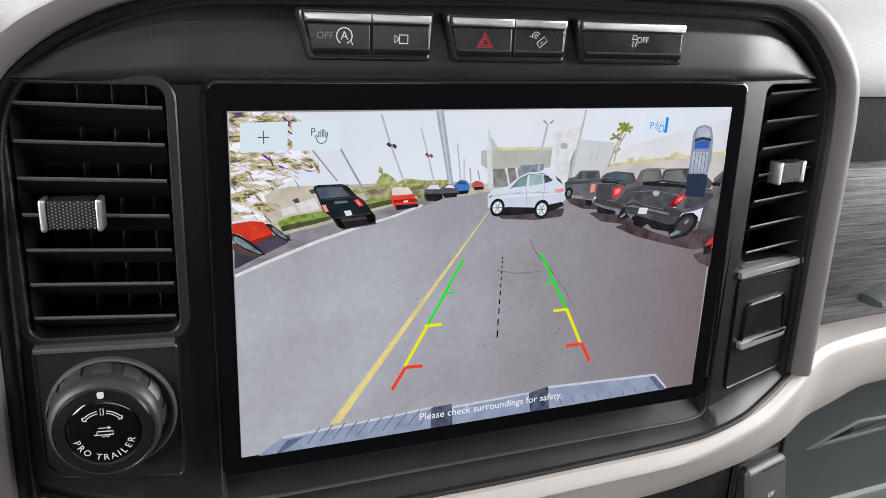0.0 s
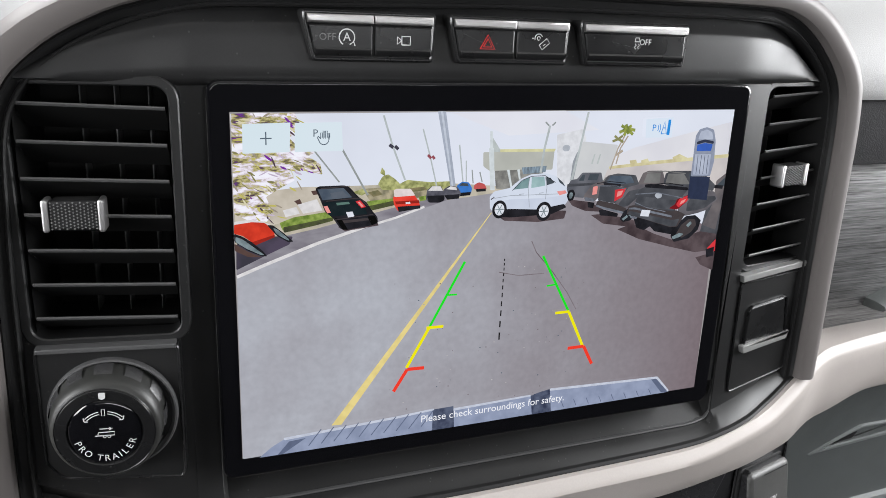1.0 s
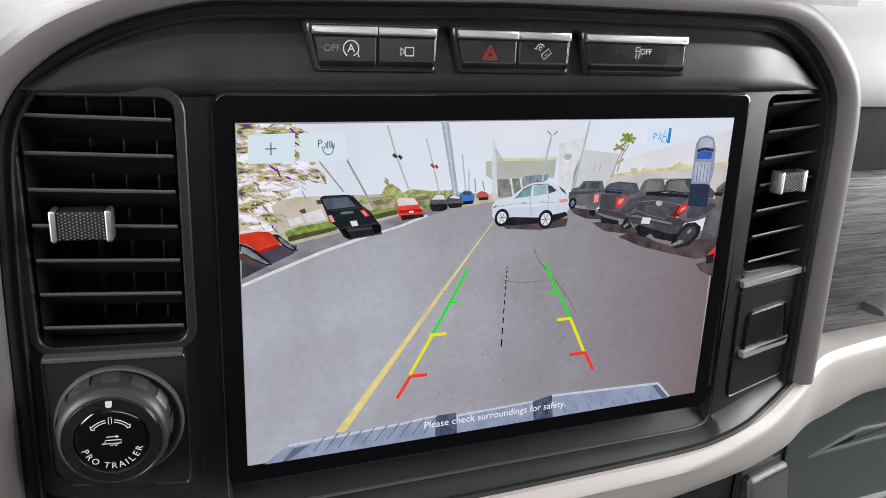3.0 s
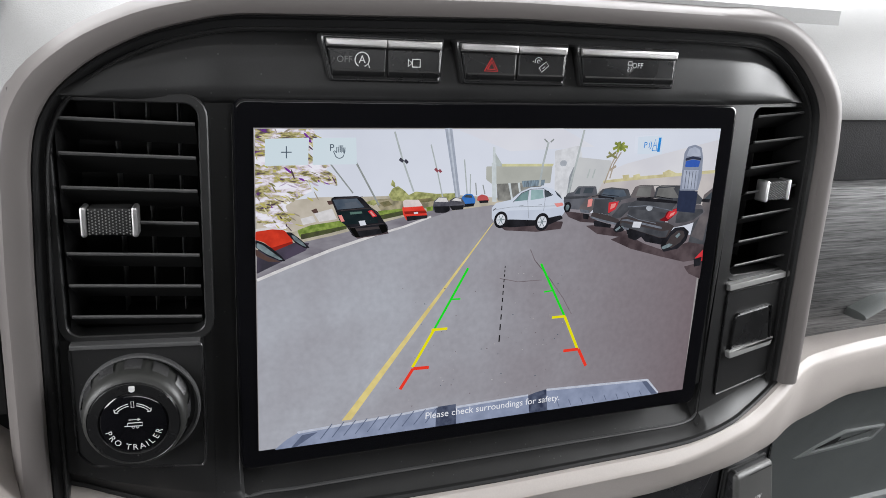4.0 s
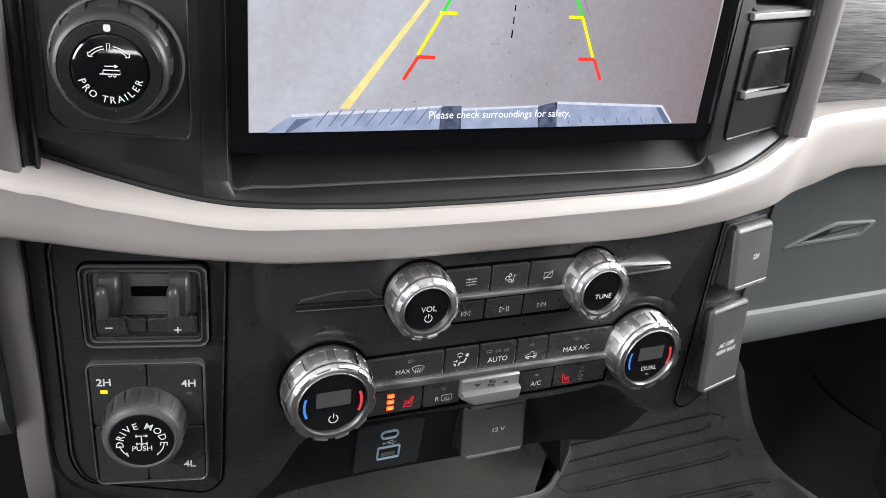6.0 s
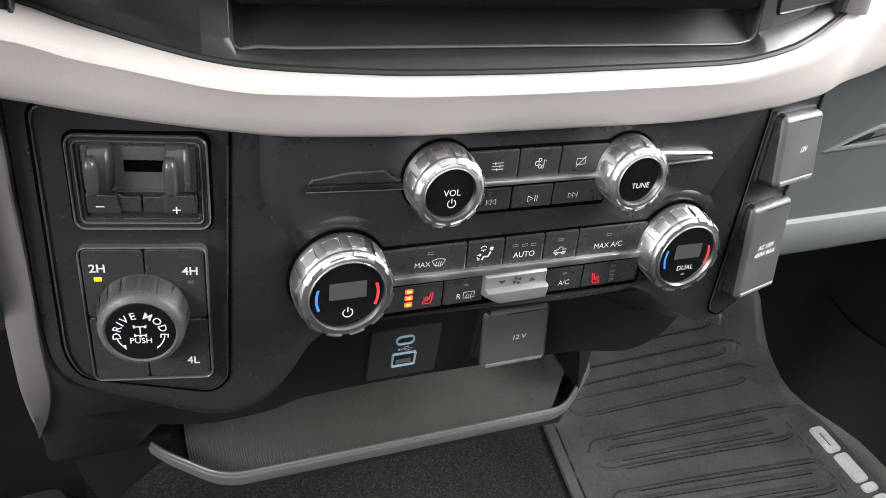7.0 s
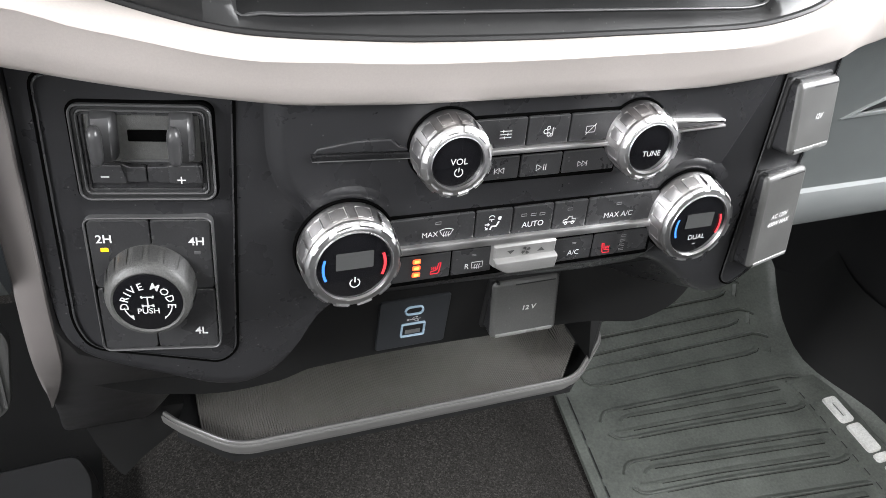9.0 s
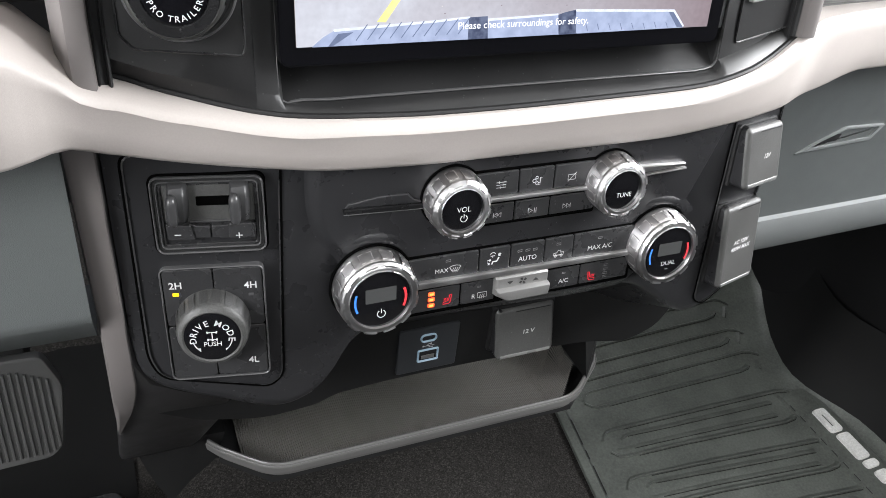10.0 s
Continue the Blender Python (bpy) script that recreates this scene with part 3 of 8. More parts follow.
# black strip standing on the panel, painted as the gap's shade
part("inset_gap_shade", Solid().loft([bent(inset(pts, -0.0012), 0.0005), bent(inset(pts, -0.0012), 0.0007), bent(inset(pts, 0.0002), 0.0007)]), GAP, console)
inset_r = Solid()
pts = rounded([(0.3180, -0.060), (0.3150, -0.2200), (0.3250, -0.2260), (0.3480, -0.2165), (0.3560, -0.170), (0.3700, -0.100), (0.3710, -0.060)][::-1], 0.006)[::-1]
inset_r.loft([bent(pts, -0.001), bent(pts, 0.0004), bent(inset(pts, 0.0005), 0.0011), bent(inset(pts, 0.0012), 0.0013)], cap1=False)
part("inset_rim", inset_r, BUTTON, console, "raised edge of the passenger-side inset")
# as on the driver side: a raised black strip paints the shaded gap
part("inset_gap_shade", Solid().loft([bent(inset(pts, -0.0012), 0.0005), bent(inset(pts, -0.0012), 0.0007), bent(inset(pts, 0.0002), 0.0007)]), GAP, console)

SHELL = [(-0.030, -0.1190, -0.1012, 0.0215), (-0.10, -0.1175, -0.1012, 0.0230), (-0.16, -0.1162, -0.1010, 0.0255), (-0.19, -0.1165, -0.0995, 0.0280), (-0.215, -0.1170, -0.090, 0.0345)]
LOW = [(-0.235, -0.1178, -0.070, 0.0460), (-0.255, -0.1186, -0.045, 0.060), (-0.28, -0.1198, -0.040, 0.080), (-0.31, -0.1218, -0.046, 0.103), (-0.345, -0.1250, -0.054, 0.133), (-0.375, -0.1282, -0.062, 0.157), (-0.387, -0.1288, -0.066, 0.168), (-0.390, -0.1270, -0.068, 0.176)]


def shell(rows):
    return Solid().loft([[(x0, y + 0.12, z), (x0, y + 0.007, z), (x0 + 0.0012, y + 0.002, z), (x0 + 0.004, y, z), (x1 - 0.004, y - 0.001, z), (x1 - 0.001, y + 0.0015, z), (x1, y + 0.006, z), (x1, y + 0.12, z)] for z, x0, x1, y in rows], cap0=True, cap1=True)


# same shell as the fin, given a darker colour for its shaded part
part("lower_body", shell(SHELL + LOW), material("shaded_shell_plastic", (0.026, 0.025, 0.0255), 0.42, grain=0.12, bump=0.2, wear=0.06, dust=0.15), console, "shell along the side of the stack, shade put into its colour")
# the fin's taper shapes the fade of light down the shell
FIN = [(-0.030, -0.1192, -0.1022, 0.0215), (-0.10, -0.1177, -0.1022, 0.0230), (-0.16, -0.1164, -0.1022, 0.0255), (-0.19, -0.1167, -0.1020, 0.0278), (-0.212, -0.1172, -0.1020, 0.0330), (-0.225, -0.1177, -0.1032, 0.0392), (-0.240, -0.1183, -0.1058, 0.0485), (-0.255, -0.1189, -0.1092, 0.0590), (-0.270, -0.1196, -0.1130, 0.0712), (-0.285, -0.1204, -0.1170, 0.0832), (-0.296, -0.1211, -0.1200, 0.0915)]
fin = Solid().loft([[(x0 - 0.0004, y + 0.06, z), (x0 - 0.0004, y + 0.006, z), (x0 + 0.0008, y + 0.0010, z), (x0 + (x1 - x0) * 0.25, y - 0.0012, z), (x1 - (x1 - x0) * 0.06, y - 0.0014, z), (x1, y - 0.0004, z), (x1, y + 0.004, z)] for z, x0, x1, y in FIN], close=False)
part("side_fin", fin, HOOD, console, "warm grey metallic fin down the side, tapered as its light fades")
core = Solid()
core.box(-0.06, 0.34, 0.24, 0.40, -0.48, -0.28, 0.01)
part("core", core, WELL, console, "black hidden core")
foot = Solid()
foot.loft([[(x0, 0.176, z), (x1, 0.172, z), (x1, 0.35, z), (x0, 0.35, z)] for z, x0, x1 in ((-0.384, -0.1165, -0.040), (-0.412, -0.1095, -0.050), (-0.432, -0.1030, -0.075), (-0.450, -0.0955, -0.092))], cap0=True, cap1=True)
part("foot", foot, DUCT, console, "black wedge under the lower shell")

# ---- storage tray under the stack ----
tray = thing("storage_tray", "open dark grey storage shelf with ribbed rubber liner", "storage tray")
outline = [(-0.056, 0.166), (-0.0470, 0.154), (-0.0081, 0.119), (0.3024, 0.129), (0.356, 0.175), (0.362, 0.188)]


def tray_z(x, y):
    return -0.3868 - 0.0430 * x + 0.05 * (y - 0.15)


rim = Solid()
rim_path = rounded(outline, 0.018, 6)
rim_path = [p for p in rim_path if p[1] < 0.189]
rim_path = [outline[0]] + rim_path[7:-7] + [outline[-1]] if len(rim_path) > 20 else outline
loops = []
for i, p in enumerate(rim_path):
    a, c = Vector(rim_path[max(i - 1, 0)]), Vector(rim_path[min(i + 1, len(rim_path) - 1)])
    d = (c - a).normalized()
    n = Vector((-d.y, d.x))
    z = tray_z(*p)
    loops.append([(p[0] + n.x * o, p[1] + n.y * o, z + h) for o, h in ((-0.0020, -0.0100), (-0.0030, -0.0046), (-0.0030, -0.0030), (-0.0024, -0.0022), (-0.0016, -0.0026), (-0.0012, -0.0008), (-0.0004, 0.0), (0.0010, -0.0002), (0.0018, -0.0010), (0.0020, -0.0045), (0.0020, -0.016))])
rim.loft(loops, close=False)
part("rim", rim, material("grey_satin_rim", (0.105, 0.103, 0.100), 0.34, grain=0.08), tray, "grey satin raised rim")
bed = Solid()
bed_edge = [(-0.050, 0.28), (-0.048, 0.158), (-0.009, 0.122), (0.302, 0.132), (0.352, 0.176), (0.352, 0.28)]
bed.loft([[(x, y, tray_z(x, y) - 0.016 + dz) for x, y in bed_edge] for dz in (0.0, -0.006)], cap0=True, cap1=True)
part("bed", bed, WELL, tray)
liner = Solid()
for x in steps(-0.030, 0.326, 0.0020):
    y0 = max(0.1265 + 0.030 * x, 0.1245 - 1.0 * min(0.0, x + 0.004), 0.128 + 1.1 * max(0.0, x - 0.285))
    rows = []
    for y in (y0, y0 + 0.02, y0 + 0.045, y0 + 0.075, 0.26):
        z = tray_z(x, y) - 0.0135 + max(0.0, y - 0.20) * 0.9 + 0.25 * max(0.0, x - 0.275)
        rows.append([(x + dx, y, z + h) for dx, h in ((0.0, 0.0), (0.0005, 0.0007), (0.0014, 0.0007), (0.0020, 0.0))])
    liner.loft(rows, close=False)
tagged(part("liner", liner, TRAYMAT, tray, "finely ribbed brown-grey rubber liner"), kind="stuff")
cheek = Solid()
cheek.loft([[(0.330, 0.15, -0.405), (0.352, 0.172, -0.402), (0.352, 0.25, -0.39), (0.330, 0.25, -0.39)], [(0.318, 0.15, -0.33), (0.345, 0.16, -0.31), (0.345, 0.25, -0.30), (0.318, 0.25, -0.31)]], cap0=True, cap1=True)
part("end_cheek", cheek, DUCT, tray)


# ---- display ----
display = thing("centre_display", "large landscape touchscreen showing the reversing camera view", "touchscreen")
glass = Solid()
glass.plate(rrect(-0.0085, -0.0105, 0.2725, 0.1765, 0.005), 0.0, 0.008, 0.0012)
part("glass", glass, GLASS, display, "gloss black cover glass")


def screen_colour(name, rgb, strength=1.0):
    m = material(name, (0.0, 0.0, 0.0), 0.12, emit=rgb, strength=strength)
    m.node_tree.nodes["Principled BSDF"].inputs["Specular IOR Level"].default_value = 0.3
    return m


W, H = 0.262, 0.1636
base = Solid().flat([(0, 0), (W, 0), (W, H), (0, H)], -0.0004)
part("picture", base, screen_colour("screen_base", (0.42, 0.40, 0.41)), display, "lit picture area")

# ---- air vents ----
KNURL = material("knurled_grey", (0.30, 0.30, 0.30), 0.38, metal=0.6)


def air_vent(m, x0, x1, label, shift, top, gap, tilt):
    vent = thing("air_vent", label, "air vent", m, "air vents")
    z0, z1 = 0.066, 0.1755
    box = Solid()
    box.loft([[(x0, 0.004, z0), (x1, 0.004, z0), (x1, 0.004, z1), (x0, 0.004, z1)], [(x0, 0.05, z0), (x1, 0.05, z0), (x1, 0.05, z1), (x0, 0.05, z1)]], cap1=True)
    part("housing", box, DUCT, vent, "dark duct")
    fr = Solid().border(rrect(x0 - 0.0055, z0 - 0.003, x1 + 0.0050, z1 + 0.0025, 0.010), 0.0042, 0.0012, 0.012)
    part("frame", fr, FASCIA, vent)
    for k in range(7):
        z = top - k * gap
        # blades near black, the duct's shade put into their colour
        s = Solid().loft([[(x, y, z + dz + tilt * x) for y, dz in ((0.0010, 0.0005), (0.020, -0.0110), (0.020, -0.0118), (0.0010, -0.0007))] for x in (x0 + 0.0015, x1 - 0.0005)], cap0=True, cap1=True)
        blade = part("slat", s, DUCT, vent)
        # front edge in lifted grey, painting the highlight along the slat
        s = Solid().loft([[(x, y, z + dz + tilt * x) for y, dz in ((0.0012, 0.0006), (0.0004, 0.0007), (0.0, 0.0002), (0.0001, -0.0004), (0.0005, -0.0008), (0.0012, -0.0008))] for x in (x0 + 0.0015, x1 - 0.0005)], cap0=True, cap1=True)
        part("slat_edge_light", s, SLAT, blade)
    for k in range(3):
        x = x0 + (x1 - x0) * (0.335 + 0.242 * k)
        part("vane", Solid().box(x - 0.0003, x + 0.0003, 0.034, 0.046, z0 + 0.001, z1 - 0.001, 0.0002), SLAT, vent)
    xm, zm = (x0 + x1) / 2 + shift, 0.1225
    grip = Solid().plate(rrect(xm - 0.0092, zm - 0.0062, xm + 0.0092, zm + 0.0062, 0.0015), -0.0045, 0.004, 0.0012)
    k1 = part("adjuster", grip, WELL, vent, "knurled tab with chrome ends")
    knurl = Solid()
    for i in range(13):
        for j in range(9):
            cx, cz = xm - 0.0084 + i * 0.0014, zm - 0.0054 + j * 0.00135 + (i % 2) * 0.0006
            if cz > zm + 0.0056:
                continue
            knurl.loft([[(cx - 0.0005, -0.0044, cz), (cx, -0.0044, cz - 0.0005), (cx + 0.0005, -0.0044, cz), (cx, -0.0044, cz + 0.0005)], [(cx - 0.0002, -0.0049, cz), (cx, -0.0049, cz - 0.0002), (cx + 0.0002, -0.0049, cz), (cx, -0.0049, cz + 0.0002)]], cap1=True)
    part("knurling", knurl, KNURL, k1)
    for sx in (-1, 1):
        e = Solid().plate(rrect(min(xm + sx * 0.0092, xm + sx * 0.0118), zm - 0.0068, max(xm + sx * 0.0092, xm + sx * 0.0118), zm + 0.0068, 0.0012), -0.0056, 0.0025, 0.0008)
        part("end_cap", e, CHROME, k1, "chrome end cap")
    return vent


UL = pose(-0.054, 0.003, 0, 0, 0, -8)
UR = pose(0.332, 0.0195, 0, 0, 0, 9)
air_vent(UL, -0.0285, 0.0295, "black louvred air vent with a knurled chrome-ended tab", -0.0082, 0.1660, 0.01495, -0.030)
air_vent(UR, -0.0310, 0.0255, "black louvred air vent beside the passenger side", -0.0035, 0.1702, 0.01580, 0.050)

# ---- switches above the display ----
def switch_bank(x0, x1, splits, label):
    bank = thing("switch_bank", label, "switch", group="switch banks")
    zb, zt = 0.1848, 0.2055
    y = 0.0022
    out = rounded([(x0 + 0.0030, zb), (x1 + 0.0002, zb), (x1 + 0.0010, zt - 0.0035), (x1 + 0.0010, zt + 0.0006), (x0 - 0.0014, zt + 0.0006), (x0 - 0.0014, zt - 0.0035)], 0.0018)
    part("bezel", Solid().plate(out, y - 0.0006, 0.016, 0.0006), WELL, bank)
    part("lip", Solid().border(inset(out, 0.0003), 0.0016, y - 0.0016, 0.012, 0.0006), KEYBLACK, bank, "gloss black surround")
    edges = [x0 + 0.0006] + list(splits) + [x1 - 0.0004]
    for k, (a, b) in enumerate(zip(edges, edges[1:])):
        q = [(a + 0.0005 + (0.0026 if k == 0 else 0), zb + 0.0024), (b - 0.0004, zb + 0.0024), (b - 0.0004, zt - 0.0052), (a + 0.0005, zt - 0.0052)]
        bt = part("button", Solid().plate(rounded(q, 0.0014), y - 0.0016, 0.012, 0.0008), KEYBLACK, bank)
        part("lower_bevel", Solid().loft([[(x, yy, z) for yy, z in ((y - 0.0016, zb + 0.0058), (y - 0.0022, zb + 0.0050), (y - 0.0020, zb + 0.0034), (y - 0.0012, zb + 0.0026))] for x in (a + 0.0012 + (0.0026 if k == 0 else 0), b - 0.0011)], close=False), KEYBLACK, bt)
        q = [(a + 0.0002, zt - 0.0048), (b - 0.0003, zt - 0.0048), (b - 0.0003, zt - 0.0010), (a - 0.0004, zt - 0.0010)]
        part("chrome_strip", Solid().plate(q, y - 0.0036, 0.012, 0.0009), STRIP_METAL, bt, "satin chrome upper edge")
    return bank, y - 0.0017


STRIP_METAL = material("brushed_strip", (0.58, 0.57, 0.565), 0.36, metal=1.0, wear=0.08)

# ---- trailer knob ----
def trailer_module():
    t = thing("trailer_control", "black trailer backup knob with white printed symbols", "control knob", UL)
    part("plate", Solid().plate(rounded([(-0.0295, 0.009), (-0.023, 0.0015), (0.0275, -0.0025), (0.0292, 0.001), (0.0292, 0.064), (-0.0295, 0.064)], 0.003), -0.0022, 0.010, 0.001), FASCIA, t)
    part("plate_rim", Solid().border(rounded([(-0.0295, 0.009), (-0.023, 0.0015), (0.0275, -0.0025), (0.0292, 0.001), (0.0292, 0.064), (-0.0295, 0.064)], 0.003), 0.0012, -0.0030, 0.004, 0.0005), KEYBLACK, t)
    part("upper_edge", Solid().plate([(-0.0285, 0.0625), (0.028, 0.0625), (0.028, 0.0648), (-0.0285, 0.0648)], -0.0042, 0.004, 0.0006), SLAT, t)
    cx, cz, dz = -0.0012, 0.0345, 0.0040
    lean = 0.25
    # gloss black collar drawn in grey, its bright crescent put into the colour
    part("collar", Solid().lathe(cx + 0.0016, cz - 0.0022, [(0.0270, -0.001), (0.0270, -0.0034), (0.0265, -0.0046), (0.0258, -0.0048), (0.0244, -0.0030)], cap1=False), SLAT, t, "black collar, lifted to grey for its highlight")
    grip = part("ring", Solid().lathe(cx, cz, [(0.0236, -0.002), (0.0232, -0.0095), (0.0228, -0.0125), (0.0222, -0.0142), (0.0212, -0.0153), (0.0200, -0.0156)], cap1=False).lean(lean), material("grey_rubber_grip", (0.024, 0.0245, 0.023), 0.42, grain=0.15, wear=0.08), t, "ridged grey rubber grip ring")
    part("bezel", Solid().lathe(cx, cz, [(0.0206, -0.0150), (0.0203, -0.0159), (0.0200, -0.0156), (0.0197, -0.0160), (0.0155, -0.0162), (0.0152, -0.0155), (0.0148, -0.0150)], cap1=False).lean(lean), KEYBLACK, t)
    for k in range(12):
        a = 90 + 30 * k
        q = Solid()
        loops = []
        for r, y in ((0.0229, -0.0035), (0.0242, -0.0040), (0.0239, -0.0088), (0.0226, -0.0108)):
            loops.append([(cx + r * math.cos(radians(a + d)), y, cz + r * math.sin(radians(a + d))) for d in (-9, -8, 0, 8, 9)])
        q.loft(loops, close=False)
        part("grip_pad", q.lean(lean), BUTTON, grip)
    part("face", Solid().lathe(cx, cz, [(0.0150, -0.012), (0.0148, -0.0155), (0.0138, -0.0162), (0.0004, -0.0162)]).lean(lean), GLASS, t)
    f = -0.0168
    cz -= dz
    part("pointer", Solid().plate(rounded([(cx - 0.0013, cz + 0.0164), (cx, cz + 0.0158), (cx + 0.0013, cz + 0.0164), (cx + 0.0013, cz + 0.0188), (cx - 0.0013, cz + 0.0188)], 0.0005), -0.0168, -0.0145, 0.0002), WHITE, t, "white index mark")
    write_round("PRO TRAILER", 0.0041, cx, cz, 0.0116, -90, f, WHITE, t, below=True)
    s = Solid()
    for a0, a1 in ((100, 135), (80, 45)):
        s.ribbon(arc(cx, cz, 0.0105, a0, a1), 0.0004, f)
        s.ribbon(arc(cx, cz, 0.0094, a0, a1), 0.0004, f)
        e = radians(a1 + (6 if a1 > 90 else -6))
        tip = (cx + 0.0099 * math.cos(e), cz + 0.0099 * math.sin(e))
        for r in (0.0112, 0.0087):
            s.ribbon([(cx + r * math.cos(radians(a1)), cz + r * math.sin(radians(a1))), tip], 0.0005, f)
    s.ribbon([(cx - 0.0006, cz + 0.0085), (cx + 0.0006, cz + 0.0085), (cx + 0.0006, cz + 0.0115), (cx - 0.0006, cz + 0.0115)], 0.0003, f, True)
    s.ribbon([(cx - 0.004, cz - 0.0008), (cx + 0.0038, cz - 0.0008), (cx + 0.0038, cz + 0.0008), (cx - 0.0025, cz + 0.0008), (cx - 0.0028, cz - 0.0004)], 0.00045, f)
    for dx in (-0.0002, 0.0016):
        s.ribbon(arc(cx + dx, cz - 0.0013, 0.0006, 0, 330, 10), 0.0003, f, True)
    s.ribbon([(cx - 0.002, cz + 0.0024), (cx + 0.002, cz + 0.0024)], 0.0004, f)
    s.flat([(cx + 0.0018, cz + 0.0016), (cx + 0.0032, cz + 0.0024), (cx + 0.0018, cz + 0.0032)], f)
    part("symbol", s, WHITE, t)


trailer_module()

# ---- blank switch on the passenger side of the display ----
RIBGREY = material("pale_satin_rib", (0.30, 0.30, 0.295), 0.36, metal=0.3, wear=0.08)


def blank_module():
    t = thing("blank_switch_plate", "black blank switch plate with a chrome-edged upper rib", "switch plate", UR)
    part("plate", Solid().plate(rounded([(-0.0325, -0.0165), (-0.020, -0.0150), (0.0185, -0.0100), (0.0295, -0.0030), (0.0302, 0.006), (0.0302, 0.0600), (-0.0345, 0.0575)], 0.004), -0.0012, 0.008, 0.001), FASCIA, t)
    part("upper_rib", Solid().plate([(-0.0345, 0.0585), (0.0250, 0.0618), (0.0225, 0.0658), (-0.0355, 0.0628)], -0.0035, 0.006, 0.0006), RIBGREY, t, "pale satin rib")
    part("blank", Solid().plate(rounded([(-0.0240, 0.0150), (0.0140, 0.0172), (0.0100, 0.0425), (-0.0232, 0.0398)], 0.003), -0.0022, 0.004, 0.001), KEYBLACK, t, "blank black button")
    part("blank_lip", Solid().plate(rounded([(-0.0262, 0.0106), (0.0142, 0.0140), (0.0162, 0.0200), (0.0120, 0.0178), (-0.0280, 0.0160)], 0.0014), -0.0046, 0.003, 0.0008), RIBGREY, t, "pale satin lower lip")
    part("blank_rim", Solid().border(rounded([(-0.0252, 0.0140), (0.0152, 0.0160), (0.0112, 0.0438), (-0.0242, 0.0410)], 0.0036), 0.0009, -0.0032, 0.004, 0.0004), KEYBLACK, t, "raised black rim")
    part("plate_rim", Solid().border(rounded([(-0.0325, -0.0165), (-0.020, -0.0150), (0.0185, -0.0100), (0.0295, -0.0030), (0.0302, 0.006), (0.0302, 0.0600), (-0.0345, 0.0575)], 0.004), 0.0012, -0.0020, 0.004, 0.0005), KEYBLACK, t)


blank_module()

SW = [switch_bank(0.0322, 0.0898, (0.0620,), "pair of black switches with chrome upper edges"),
      switch_bank(0.0985, 0.1582, (0.1302,), "hazard and hill descent switches with chrome upper edges"),
      switch_bank(0.1656, 0.2264, (), "wide black traction control switch with chrome upper edge")]

